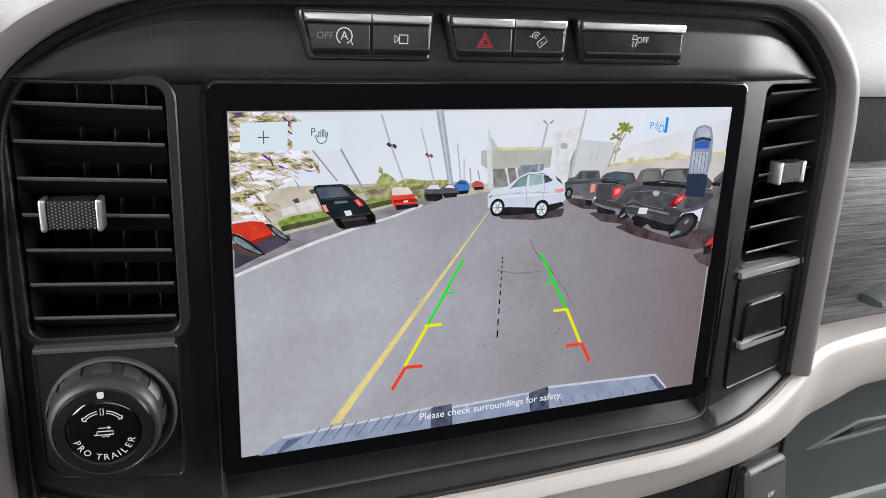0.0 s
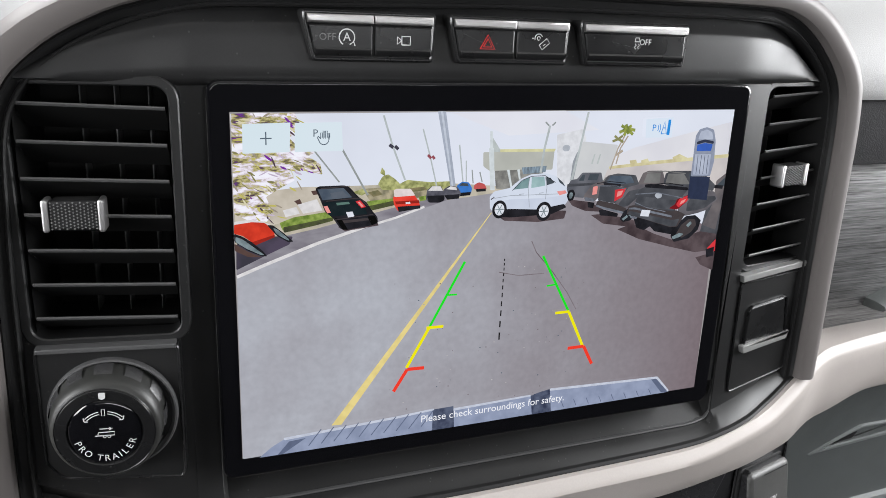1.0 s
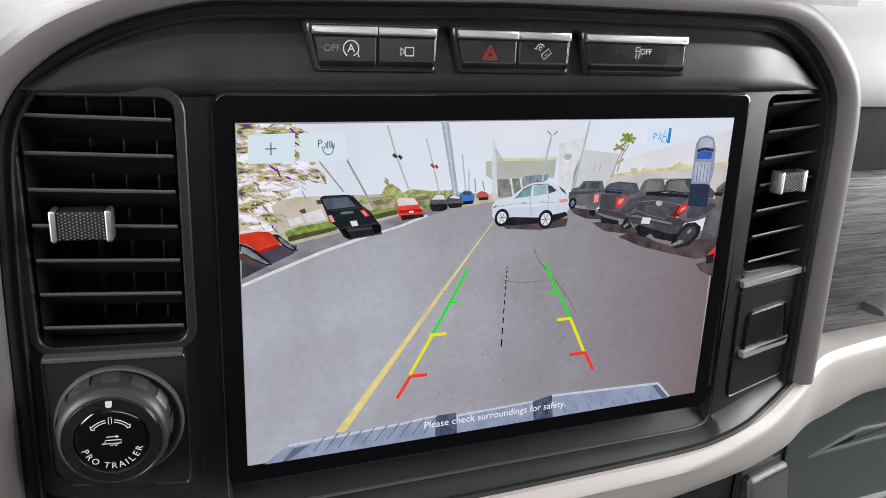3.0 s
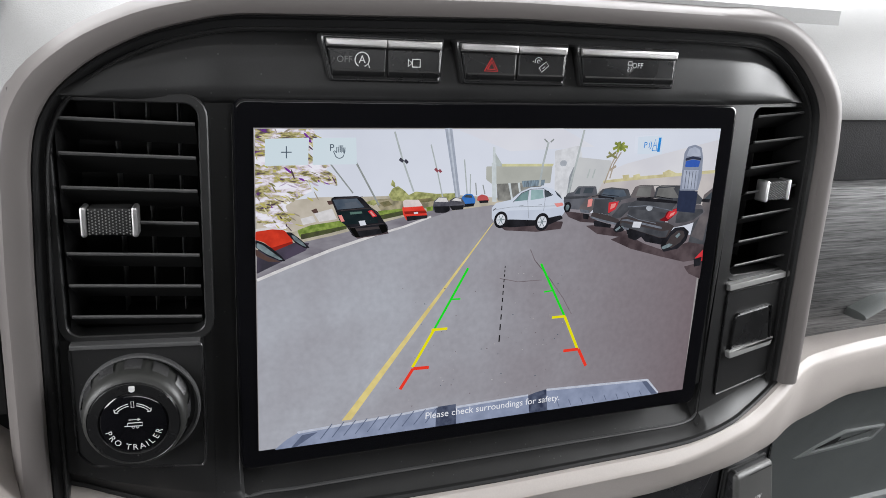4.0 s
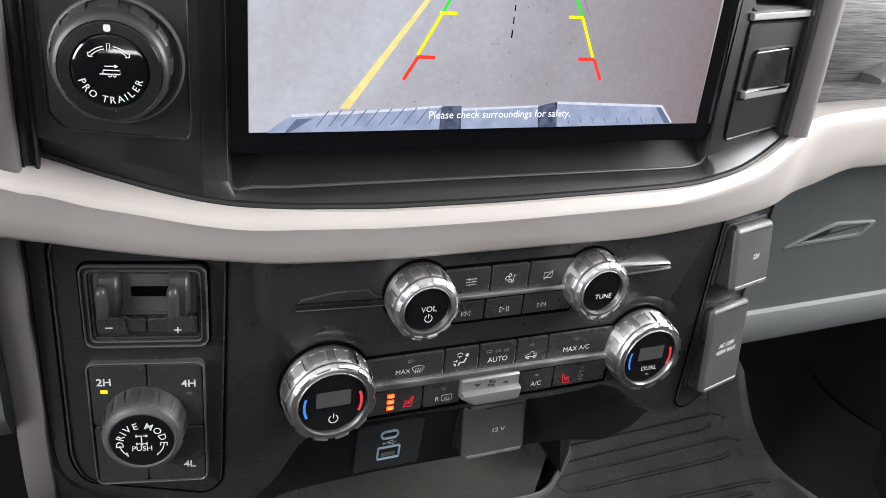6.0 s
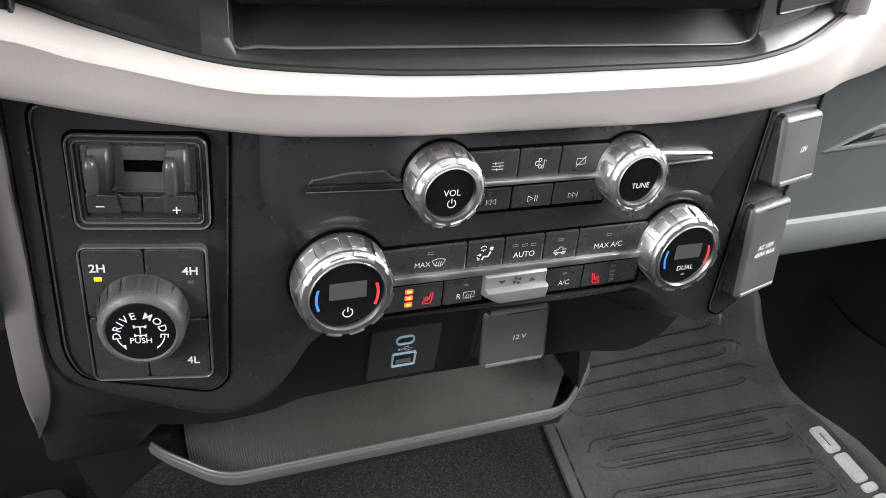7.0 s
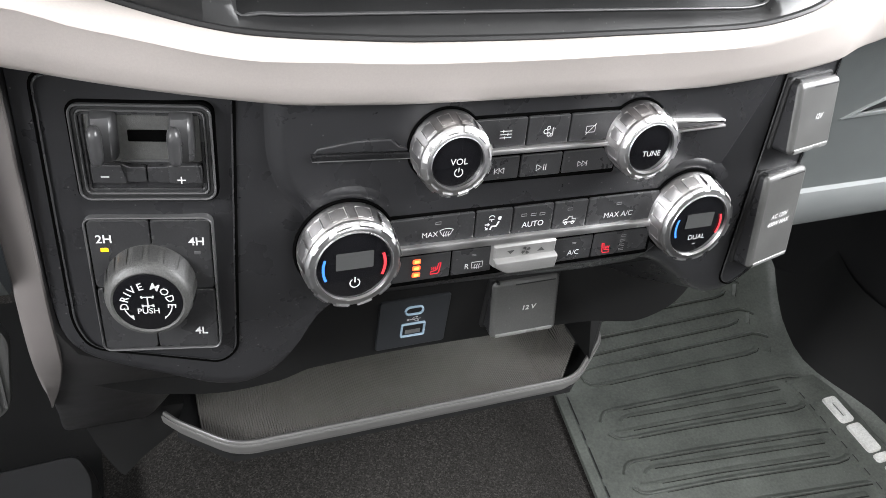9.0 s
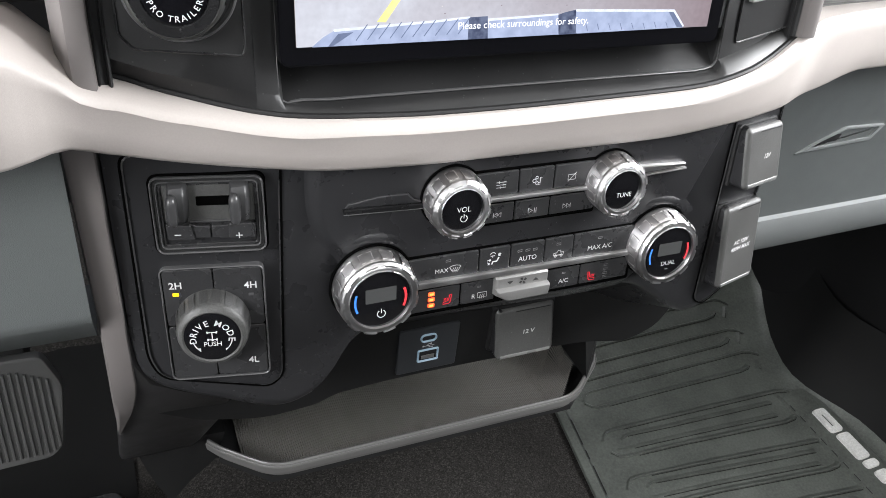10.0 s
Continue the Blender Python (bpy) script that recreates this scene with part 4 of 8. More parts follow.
# ---- turned knobs of the lower stack ----
def chrome_knob(t, cx, cz, r, face, y0=0.006, y1=-0.0112, pads=12, lean=0.12):
    """Chrome rotary knob with raised grip windows and a gloss black face."""
    part("shadow_ring", Solid().lathe(cx, cz, [(r * 1.06, y0), (r * 1.06, y0 - 0.0010), (r * 1.03, y0 - 0.0016), (r * 0.98, y0 - 0.0005)], cap1=False), GAP, t)
    body = part("knob", Solid().lathe(cx, cz, [(r, y0), (r, y0 - 0.003), (r * 0.97, y0 - 0.009), (r * 0.93, y1 + 0.002), (face * 1.14, y1), (face * 1.06, y1 - 0.0002), (face * 1.0, y1 + 0.0008)], 72, cap1=False).lean(lean, y0), DARKCHROME, t, "chrome rotary knob")
    part("front_ring", Solid().lathe(cx, cz, [(r * 0.945, y1 + 0.003), (r * 0.95, y1 + 0.0012), (face * 1.17, y1 - 0.0007), (face * 1.06, y1 - 0.0009), (face * 1.01, y1 + 0.0006)], 72, cap1=False).lean(lean, y0), RINGMETAL, body, "bright front ring")
    for k in range(pads):
        a = 90 + 360 * (k + 0.5) / pads
        q = Solid()
        half = 360 / pads * 0.30
        rows = []
        for rr, y in ((r * 0.995, y0 - 0.0045), (r * 1.010, y0 - 0.005), (r * 0.982, y1 + 0.0042), (r * 0.955, y1 + 0.0030)):
            rows.append([(cx + rr * math.cos(radians(a + d)), y, cz + rr * math.sin(radians(a + d))) for d in (-half * 1.06, -half, 0, half, half * 1.06)])
        q.loft(rows, close=False)
        part("grip_pad", q.lean(lean, y0), DARKCHROME, body)
        q = Solid()
        edge = [(a - half, 0), (a + half, 0), (a + half, 1), (a - half, 1)]
        for (a0, k0), (a1, k1) in zip(edge, edge[1:] + edge[:1]):
            def on_pad(ang, k, out):
                rr, y = (r * (1.011 + out) * (1 - k) + r * (0.984 + out) * k, (y0 - 0.0052) * (1 - k) + (y1 + 0.0044) * k)
                return (cx + rr * math.cos(radians(ang)), y, cz + rr * math.sin(radians(ang)))
            da, dk = (0.0, 0.055) if k0 == k1 else (0.7, 0.0)
            q.loft([[on_pad(a0 - da, k0 - dk, 0.0), on_pad(a0 - da * 0.4, k0 - dk * 0.4, 0.008), on_pad(a0 + da * 0.4, k0 + dk * 0.4, 0.008), on_pad(a0 + da, k0 + dk, 0.0)], [on_pad(a1 - da, k1 - dk, 0.0), on_pad(a1 - da * 0.4, k1 - dk * 0.4, 0.008), on_pad(a1 + da * 0.4, k1 + dk * 0.4, 0.008), on_pad(a1 + da, k1 + dk, 0.0)]], close=False)
        part("pad_outline", q.lean(lean, y0), PADMETAL, body)
        q = Solid()
        half *= 1.05
        rows = []
        for rr, y in ((r * 0.955, y1 + 0.0022), (r * 0.975, y1 + 0.0012), (face * 1.22, y1 - 0.0010), (face * 1.16, y1 - 0.0007)):
            rows.append([(cx + rr * math.cos(radians(a + d)), y, cz + rr * math.sin(radians(a + d))) for d in (-half, 0, half)])
        q.loft(rows, close=False)
        part("tooth", q.lean(lean, y0), RINGMETAL, body)
        q = Solid()
        q.loft([[(cx + rr * math.cos(radians(a + half * d)), y, cz + rr * math.sin(radians(a + half * d))) for d in (-0.95, -0.5, 0.0, 0.5, 0.95)] for rr, y in ((r * 0.978, y1 + 0.0012), (r * 0.974, y1 + 0.0004), (r * 0.962, y1 + 0.0002))], close=False)
        part("tooth_edge", q.lean(lean, y0), PADMETAL, body)
    part("inner_ring", Solid().lathe(cx, cz, [(face * 1.05, y1 + 0.0004), (face * 1.04, y1 - 0.0013), (face * 1.015, y1 - 0.0014), (face * 1.0, y1 + 0.0004)], 72, cap1=False).lean(lean, y0), PADMETAL, body, "thin bright ring round the face")
    part("face", Solid().lathe(cx, cz, [(face * 1.02, y1 + 0.002), (face * 0.99, y1 + 0.0002), (face * 0.95, y1 - 0.0001), (0.0003, y1 - 0.0001)], 60).lean(lean, y0), GLOSS, t, "gloss black face")
    return y1 - 0.0006, cz + lean * (y1 - y0)


def button_row(t, edges, z0, z1, y):
    for a, b in zip(edges, edges[1:]):
        g = 0.0005
        part("button", Solid().plate(rounded([(a + g, z0 + g), (b - g, z0 + g), (b - g, z1 - g), (a + g, z1 - g)], 0.0012), y, 0.010, 0.0006), BUTTON, t)


audio = thing("audio_controls", "audio control row with two chrome knobs and black keys", "radio controls")
AY = 0.0035
part("bed", Solid().plate(rounded([(0.1085, -0.1222), (0.201, -0.1232), (0.201, -0.0832), (0.1085, -0.0832)], 0.002), 0.0052, 0.012, 0.0005), GAP, audio)
button_row(audio, (0.109, 0.1402, 0.1660, 0.200), -0.1016, -0.0843, AY)
button_row(audio, (0.109, 0.1390, 0.1653, 0.200), -0.1207, -0.1064, AY + 0.0008)
part("chrome_strip", Solid().plate([(0.108, -0.1043), (0.200, -0.1047), (0.200, -0.1017), (0.108, -0.1009)], 0.0010, 0.010, 0.0011), CHROME, audio, "satin chrome divider")
VOLF, VOLZ = chrome_knob(audio, 0.0948, -0.0981, 0.0200, 0.0140)
TUNEF, TUNEZ = chrome_knob(audio, 0.2104, -0.0999, 0.0200, 0.0142)
deco = Solid()
deco.plate([(0.0249, -0.1009), (0.0800, -0.1035), (0.0800, -0.0996), (0.0247, -0.0972)], 0.0042, 0.009, 0.0009)
part("trim_blade", deco, KEYBLACK, audio, "satin black blade trim")
part("blade_crest", Solid().plate([(0.0262, -0.0968), (0.0790, -0.0990), (0.0700, -0.0961), (0.0652, -0.0917), (0.0467, -0.0915), (0.0283, -0.0940)], 0.0048, 0.009, 0.0010), CONSOLE, audio, "wedge-shaped crest over the blade")
part("blade_edge", Solid().loft([[(x, y + 0.0010, z - 0.0004), (x, y, z), (x, y + 0.0010, z + 0.0005)] for x, y, z in ((0.0249, 0.0038, -0.1007), (0.0520, 0.0038, -0.1020), (0.0780, 0.0038, -0.1031))], close=False), SLAT, audio, "pale lower edge of the blade")
deco = Solid()
deco.plate([(0.2260, -0.0990), (0.2720, -0.0966), (0.2717, -0.0948), (0.2260, -0.0922)], 0.0025, 0.009, 0.0014)
part("trim_blade", deco, CHROME, audio, "satin chrome blade trim")
part("trim_blade", Solid().plate([(0.2260, -0.1018), (0.2733, -0.0998), (0.2733, -0.0984), (0.2260, -0.1002)], 0.0033, 0.009, 0.0006), DARKCHROME, audio, "thin chrome lower blade")

climate = thing("climate_controls", "climate control row with two chrome temperature knobs and black keys", "climate controls")
part("bed", Solid().plate(rounded([(0.060, -0.1815), (0.240, -0.1830), (0.240, -0.1375), (0.060, -0.1365)], 0.002), 0.0052, 0.012, 0.0005), GAP, climate)
button_row(climate, (0.060, 0.1160, 0.1392, 0.1652, 0.1880, 0.238), -0.1572, -0.1378, AY)
button_row(climate, (0.060, 0.1042, 0.1300), -0.1792, -0.1618, AY + 0.0008)
button_row(climate, (0.1700, 0.1969, 0.238), -0.1803, -0.1634, AY + 0.0008)
part("chrome_strip", Solid().plate([(0.060, -0.1592), (0.238, -0.1612), (0.238, -0.1570), (0.060, -0.1538)], 0.0006, 0.010, 0.0013), CHROME, climate, "satin chrome divider")
rocker = Solid()
loops = []
for x, e, low in ((0.1282, 0.0010, -0.1722), (0.1292, 0.0, -0.1724), (0.1330, 0.0, -0.1750), (0.1370, 0.0, -0.1772), (0.1672, 0.0, -0.1772), (0.1682, 0.0010, -0.1768)):
    loops.append([(x, 0.010, -0.1600), (x, 0.0010 + e, -0.1602), (x, -0.0004 + e, -0.1612), (x, -0.0002 + e, -0.1683), (x, -0.0030 + e, -0.1687), (x, -0.0044 + e, -0.1693), (x, -0.0046 + e, -0.1700), (x, -0.0034 + e, low), (x, -0.0022 + e, low - 0.0008), (x, 0.010, low - 0.0030)])
rocker.loft(loops, cap0=True, cap1=True)
part("fan_rocker", rocker, SATIN, climate, "satin silver fan speed rocker")
TEMPF, TEMPZ = chrome_knob(climate, 0.0430, -0.1508, 0.0262, 0.0197, pads=12)
DUALF, DUALZ = chrome_knob(climate, 0.2592, -0.1545, 0.0262, 0.0201, pads=12)
for cx, cz in ((0.0430, -0.1508), (0.2592, -0.1545)):
    s = Solid()
    s.loft([[(cx + r * math.cos(radians(a)), 0.0066 - d * math.sin(math.pi * (a - 32) / 94), cz + r * math.sin(radians(a))) for a in steps(32, 126, 4)] for r, d in ((0.0272, 0.0), (0.0288, 0.0014), (0.0302, 0.0018), (0.0318, 0.0017), (0.0334, 0.0012), (0.0350, 0.0004), (0.0366, -0.0006))], close=False)
    part("brow_ridge", s, CONSOLE, climate)

# ---- left pod: trailer brake paddles and drive mode ----
LL = pose(-0.050, 0.0165, 0, 0, 0, -12)
brake = thing("trailer_brake_control", "black trailer brake squeeze paddles in a recessed frame", "brake control", LL)
part("groove", Solid().border(rrect(-0.0305, -0.1192, 0.0324, -0.0697, 0.0058), 0.0018, -0.0003, 0.004, 0.0002), GAP, brake)
part("outer_rim", Solid().border(rrect(-0.0293, -0.1180, 0.0312, -0.0709, 0.005), 0.0010, -0.0026, 0.004, 0.0004), SLAT, brake, "satin outer rim")
part("rim_band", Solid().border(rrect(-0.0283, -0.1170, 0.0302, -0.0719, 0.0042), 0.0019, -0.0012, 0.004, 0.0003), WELL, brake)
part("inner_rim", Solid().border(rrect(-0.0265, -0.1152, 0.0284, -0.0737, 0.0032), 0.0009, -0.0020, 0.006, 0.0004), SLAT, brake)
part("inner_band", Solid().border(rrect(-0.0256, -0.1143, 0.0275, -0.0746, 0.0025), 0.0018, -0.0006, 0.006, 0.0004), BUTTON, brake)
part("back_plate", Solid().plate(rrect(-0.0240, -0.0995, 0.0258, -0.0760, 0.002), 0.0006, 0.004, 0.0006), FLAP, brake, "grey grained back plate")
part("well", Solid().plate(rrect(-0.0243, -0.1126, 0.0260, -0.0757, 0.002), 0.0018, 0.004, 0.0003), WELL, brake)
part("slot", Solid().plate(rrect(-0.0058, -0.0893, 0.0145, -0.0836, 0.0008), 0.0003, 0.002, 0.0001), GAP, brake)
part("ledge", Solid().plate([(-0.0100, -0.0990), (0.0130, -0.0990), (0.0130, -0.0981), (-0.0100, -0.0981)], -0.0008, 0.002, 0.0003), SLAT, brake, "narrow ledge above the keys")
PADDLE = material("satin_black_paddle", (0.040, 0.040, 0.041), 0.34, grain=0.15, wear=0.10)
for sx in (-0.0165, 0.0165):
    q = Solid()
    q.loft([[(sx - 0.0030 * k, 0.0015, z), (sx - 0.0034 * k, y + 0.002, z), (sx - 0.0022 * k, y, z), (sx + 0.0048 * k, y + 0.0012, z), (sx + 0.0066 * k, y + 0.0035, z), (sx + 0.0070 * k, 0.0015, z)] for z, y, k in ((-0.0738, -0.0020, 0.80), (-0.0742, -0.0050, 0.92), (-0.0758, -0.0072, 1.0), (-0.0838, -0.0092, 1.0), (-0.0928, -0.0098, 0.96), (-0.0958, -0.0085, 0.9), (-0.0966, -0.0040, 0.85))], cap0=True, cap1=True)
    body = part("paddle", q, PADDLE, brake, "smooth black squeeze paddle")
    g = Solid()
    rows = []
    for z, k in ((-0.0773, 0.05), (-0.0778, 0.45), (-0.0790, 0.78), (-0.0810, 0.97), (-0.0838, 1.0), (-0.0918, 0.96), (-0.0940, 0.85), (-0.0954, 0.6), (-0.0961, 0.1)):
        rows.append([(sx - 0.0008 + 0.0031 * k * math.cos(radians(a)), -0.0112 + 0.0042 * k * math.sin(radians(a)), z) for a in range(0, 360, 24)])
    g.loft(rows[::-1], close=True, cap0=True, cap1=True)
    part("grip_edge", g, PADDLE, body, "rounded front edge")
for pts in ([(-0.0230, -0.1078), (0.0008, -0.1085), (0.0008, -0.1005), (-0.0067, -0.1005), (-0.0087, -0.0990), (-0.0230, -0.0988)], [(0.0014, -0.1085), (0.0256, -0.1092), (0.0256, -0.0998), (0.0118, -0.0995), (0.0098, -0.1005), (0.0014, -0.1005)]):
    key = part("key", Solid().plate(rounded(pts, 0.0012), -0.0026, 0.004, 0.0006), BUTTON, brake)
    a, b = (-0.0226, -0.0078) if pts[0][0] < 0 else (0.0108, 0.0252)
    part("key_block", Solid().plate(rounded([(a, -0.1084), (b, -0.1086), (b - 0.0014, -0.0992), (a, -0.0990)], 0.0010), -0.0040, -0.001, 0.0006), BUTTON, key, "raised block of the key")
s = Solid().ribbon([(-0.0186, -0.1048), (-0.0150, -0.1048)], 0.0006, -0.0043)
part("minus_sign", s, WHITE, brake)
s = Solid().ribbon([(0.0145, -0.1064), (0.0181, -0.1064)], 0.0006, -0.0043).ribbon([(0.0163, -0.1082), (0.0163, -0.1046)], 0.0006, -0.0044)
part("plus_sign", s, WHITE, brake)

mode = thing("drive_mode_control", "four-key drive mode pad with a grey rotary push knob", "control knob", LL)
part("rim", Solid().border(rrect(-0.0307, -0.2060, 0.0284, -0.1270, 0.0045), 0.0009, -0.0030, 0.004, 0.0004), SLAT, mode)
part("bed", Solid().plate(rrect(-0.0302, -0.2055, 0.0279, -0.1274, 0.004), -0.0006, 0.003, 0.0003), GAP, mode)
for a, b, c, d in ((-0.0292, -0.1663, -0.0011, -0.1284), (-0.0006, -0.1680, 0.0270, -0.1284), (-0.0292, -0.2046, -0.0036, -0.1669), (-0.0031, -0.2046, 0.0270, -0.1686)):
    part("key", Solid().plate(rrect(a, b, c, d, 0.002), -0.0022, 0.002, 0.0007), BUTTON, mode)
mx, mz = -0.0030, -0.1628
mk = part("knob", Solid().lathe(mx, mz, [(0.0214, -0.001), (0.0211, -0.006), (0.0204, -0.0128), (0.0194, -0.0150), (0.0172, -0.0160), (0.0162, -0.0155)], 72, cap1=False).lean(0.25), material("grey_satin_knob", (0.060, 0.060, 0.058), 0.38, grain=0.7, grain_size=1400, bump=0.6, bump_size=1500, wear=0.12), mode, "ridged grey satin ring")
for k in range(18):
    a = 20 * k
    q = Solid()
    q.loft([[(mx + r * math.cos(radians(a + d)), y, mz + r * math.sin(radians(a + d))) for d in (-6, 0, 6)] for r, y in ((0.0208, -0.003), (0.0219, -0.0035), (0.0212, -0.0105), (0.0202, -0.0125))], close=False)
    part("grip_pad", q.lean(0.25), material("grey_knob_pad", (0.036, 0.036, 0.0355), 0.42, grain=0.7, grain_size=1400, bump=0.6, bump_size=1500) if k == 0 else bpy.data.materials["grey_knob_pad"], mk)
part("face", Solid().lathe(mx, mz, [(0.0164, -0.013), (0.0161, -0.0156), (0.0150, -0.0160), (0.0003, -0.0160)], 60).lean(0.25), GLOSS, mode, "gloss black push face")
MODEF, MODEZ = -0.0168, mz - 0.0040

# ---- outlets and ports ----


def outlet_cover(m, w, h, words, label, size, wedge=0.006, base=0.0062):
    """A flap over a socket: a wedge that stands out further at its foot, with a hinge slot at the top."""
    t = thing("outlet_cover", label, "outlet", m, "outlet covers")
    part("seat", Solid().plate(rrect(-w / 2 - 0.0022, -h / 2 - 0.0012, w / 2 + 0.0012, h / 2 + 0.0020, 0.003), 0.0, 0.006, 0.0012), WELL, t)
    front = lambda z: -base - wedge * (0.5 - z / h)
    out = rrect(-w / 2, -h / 2, w / 2, h / 2, 0.0038)
    s = Solid()
    rows = []
    for d, lift in ((0.0, None), (0.0, 0.0034), (0.0004, 0.0018), (0.0014, 0.0006), (0.0030, 0.0), (0.0034, 0.0)):
        rows.append([(x, 0.002 if lift is None else front(z) + lift, z) for x, z in (inset(out, d) if d else out)])
    # sides take a darker plastic than the front, to paint their shade
    part("flap_side", Solid().loft(rows[:2]), CONSOLE, t, "side of the flap, shade put into its colour")
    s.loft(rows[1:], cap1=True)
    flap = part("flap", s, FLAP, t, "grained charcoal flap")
    z1 = h / 2 - 0.0032
    part("hinge_slot", Solid().loft([[(x, front(z) - 0.0002, z) for x, z in ((-w * 0.18, z1 - 0.0005), (w * 0.42, z1 - 0.0005), (w * 0.42, z1 + 0.0004), (-w * 0.18, z1 + 0.0004))], [(x, front(z) - 0.00025, z) for x, z in ((-w * 0.18, z1 - 0.0004), (w * 0.42, z1 - 0.0004), (w * 0.42, z1 + 0.0003), (-w * 0.18, z1 + 0.0003))]], cap1=True), WELL, flap)
    zl = -h / 2 + 0.0020
    # pale strip paints the light caught along the flap's foot
    part("lit_edge", Solid().loft([[(x, front(zl + dz) + dy, zl + dz) for dy, dz in ((0.0010, 0.0026), (-0.0003, 0.0016), (-0.0002, -0.0002), (0.0010, -0.0018))] for x in (-w / 2 + 0.0036, w / 2 - 0.0036)], close=False), LITEDGE, flap, "paler lower edge, light put into its colour")
    part("pivot", Solid().lathe(-w / 2 + 0.0030, h / 2 + 0.0002, [(0.0012, 0.0), (0.0012, -0.0032), (0.0008, -0.0036), (0.0002, -0.0036)], 14), WELL, t)
    for i, line in enumerate(words):
        z = (len(words) - 1) * size * 0.55 - i * size * 1.1
        write(line, size, -0.0005 if len(words) > 1 else 0.002, z, front(z) - 0.0006, WHITE, flap, bold=0.00018)
    return t


# lighter grey for the flaps' lit lower edges
LITEDGE = material("lit_grey_edge", (0.20, 0.20, 0.195), 0.34, grain=0.2, wear=0.1)
outlet_cover(pose(0.3441, 0.0158, -0.0988, 0, 0, 14), 0.0445, 0.0450, ["12V"], "charcoal flap over a twelve volt socket on the stack's side", 0.0050, 0.0070, 0.0066)
outlet_cover(pose(0.3430, 0.0160, -0.1722, 0, 0, 14), 0.0455, 0.0665, ["AC 120V", "400W MAX"], "tall charcoal flap over a mains socket on the stack's side", 0.0048, 0.0065)
outlet_cover(pose(0.1952, 0.0718, -0.2566, 8, 0, 0), 0.0535, 0.0440, ["12 V"], "square charcoal flap over a twelve volt socket under the keys", 0.0060, 0.0120, 0.0020)

usb = thing("usb_panel", "dark plate with one small and one large data port", "usb ports", pose(0.1135, 0.0774, -0.2632, 8, 0, 0))
part("plate", Solid().plate(rrect(-0.0263, -0.0228, 0.0255, 0.0228, 0.0022), -0.003, 0.006, 0.0008), material("slate_plate", (0.026, 0.028, 0.031), 0.36, grain=0.1), usb)

# ---- floor mats and pedals ----
mat_thing = new("floor_mat")
tagged(mat_thing, "grey ribbed rubber floor mat with raised pale letters along its edge", "floor mat")
sheet = Solid()


def mat_z(y):
    return 0.004 + curve(rise, y)


def mat_edge(y):
    """The mat's edge along the tunnel."""
    return 0.462 + 0.135 * (y - 0.11)


MAT_END = [(-0.35, 0.985), (0.10, 0.975), (0.16, 0.957), (0.20, 0.938), (0.24, 0.932), (0.31, 0.953), (0.42, 1.0)]
sheet.loft([[(x, y, mat_z(y) + h) for x, h in ((mat_edge(y), 0.004), (mat_edge(y) + 0.0015, 0.008), (mat_edge(y) + 0.016, 0.008), (mat_edge(y) + 0.021, 0.002), (0.70, 0.0), (curve(MAT_END, y) - 0.05, 0.0), (curve(MAT_END, y) - 0.014, 0.001), (curve(MAT_END, y) - 0.004, 0.005), (curve(MAT_END, y) + 0.003, 0.013), (curve(MAT_END, y) + 0.006, 0.012))] for y in steps(-0.35, 0.62, 0.03)], close=False)
part("sheet", sheet, MATRUBBER, mat_thing)
# near-black strip colour that paints the shaded side of the mat ribs
RIBSHADE = material("rib_shade", (0.012, 0.012, 0.011), 0.8, spec=0.2, grain=0.3)


def mat_rib(path, tall=0.0042):
    """A thin moulded ridge along a plan line, with a dark strip painted as shade at its near side."""
    rows, shade_strip = [], []
    for i, (x, y) in enumerate(path):
        a, c = Vector(path[max(i - 1, 0)]), Vector(path[min(i + 1, len(path) - 1)])
        d = (c - a).normalized()
        rows.append([(x - d.y * o, y + d.x * o, mat_z(y) + h) for o, h in ((-0.0016, 0.0), (-0.0014, tall), (0.0008, tall), (0.0030, tall * 0.55), (0.0075, 0.0))])
        shade_strip.append([(x - d.y * o, y + d.x * o, mat_z(y) + 0.0012) for o in (-0.0028, -0.0014)])
    ridge = part("rib", Solid().loft(rows, close=False), MATRUBBER, mat_thing)
    part("groove", Solid().loft(shade_strip, close=False), RIBSHADE, ridge, "dark strip painted as shade beside the rib")


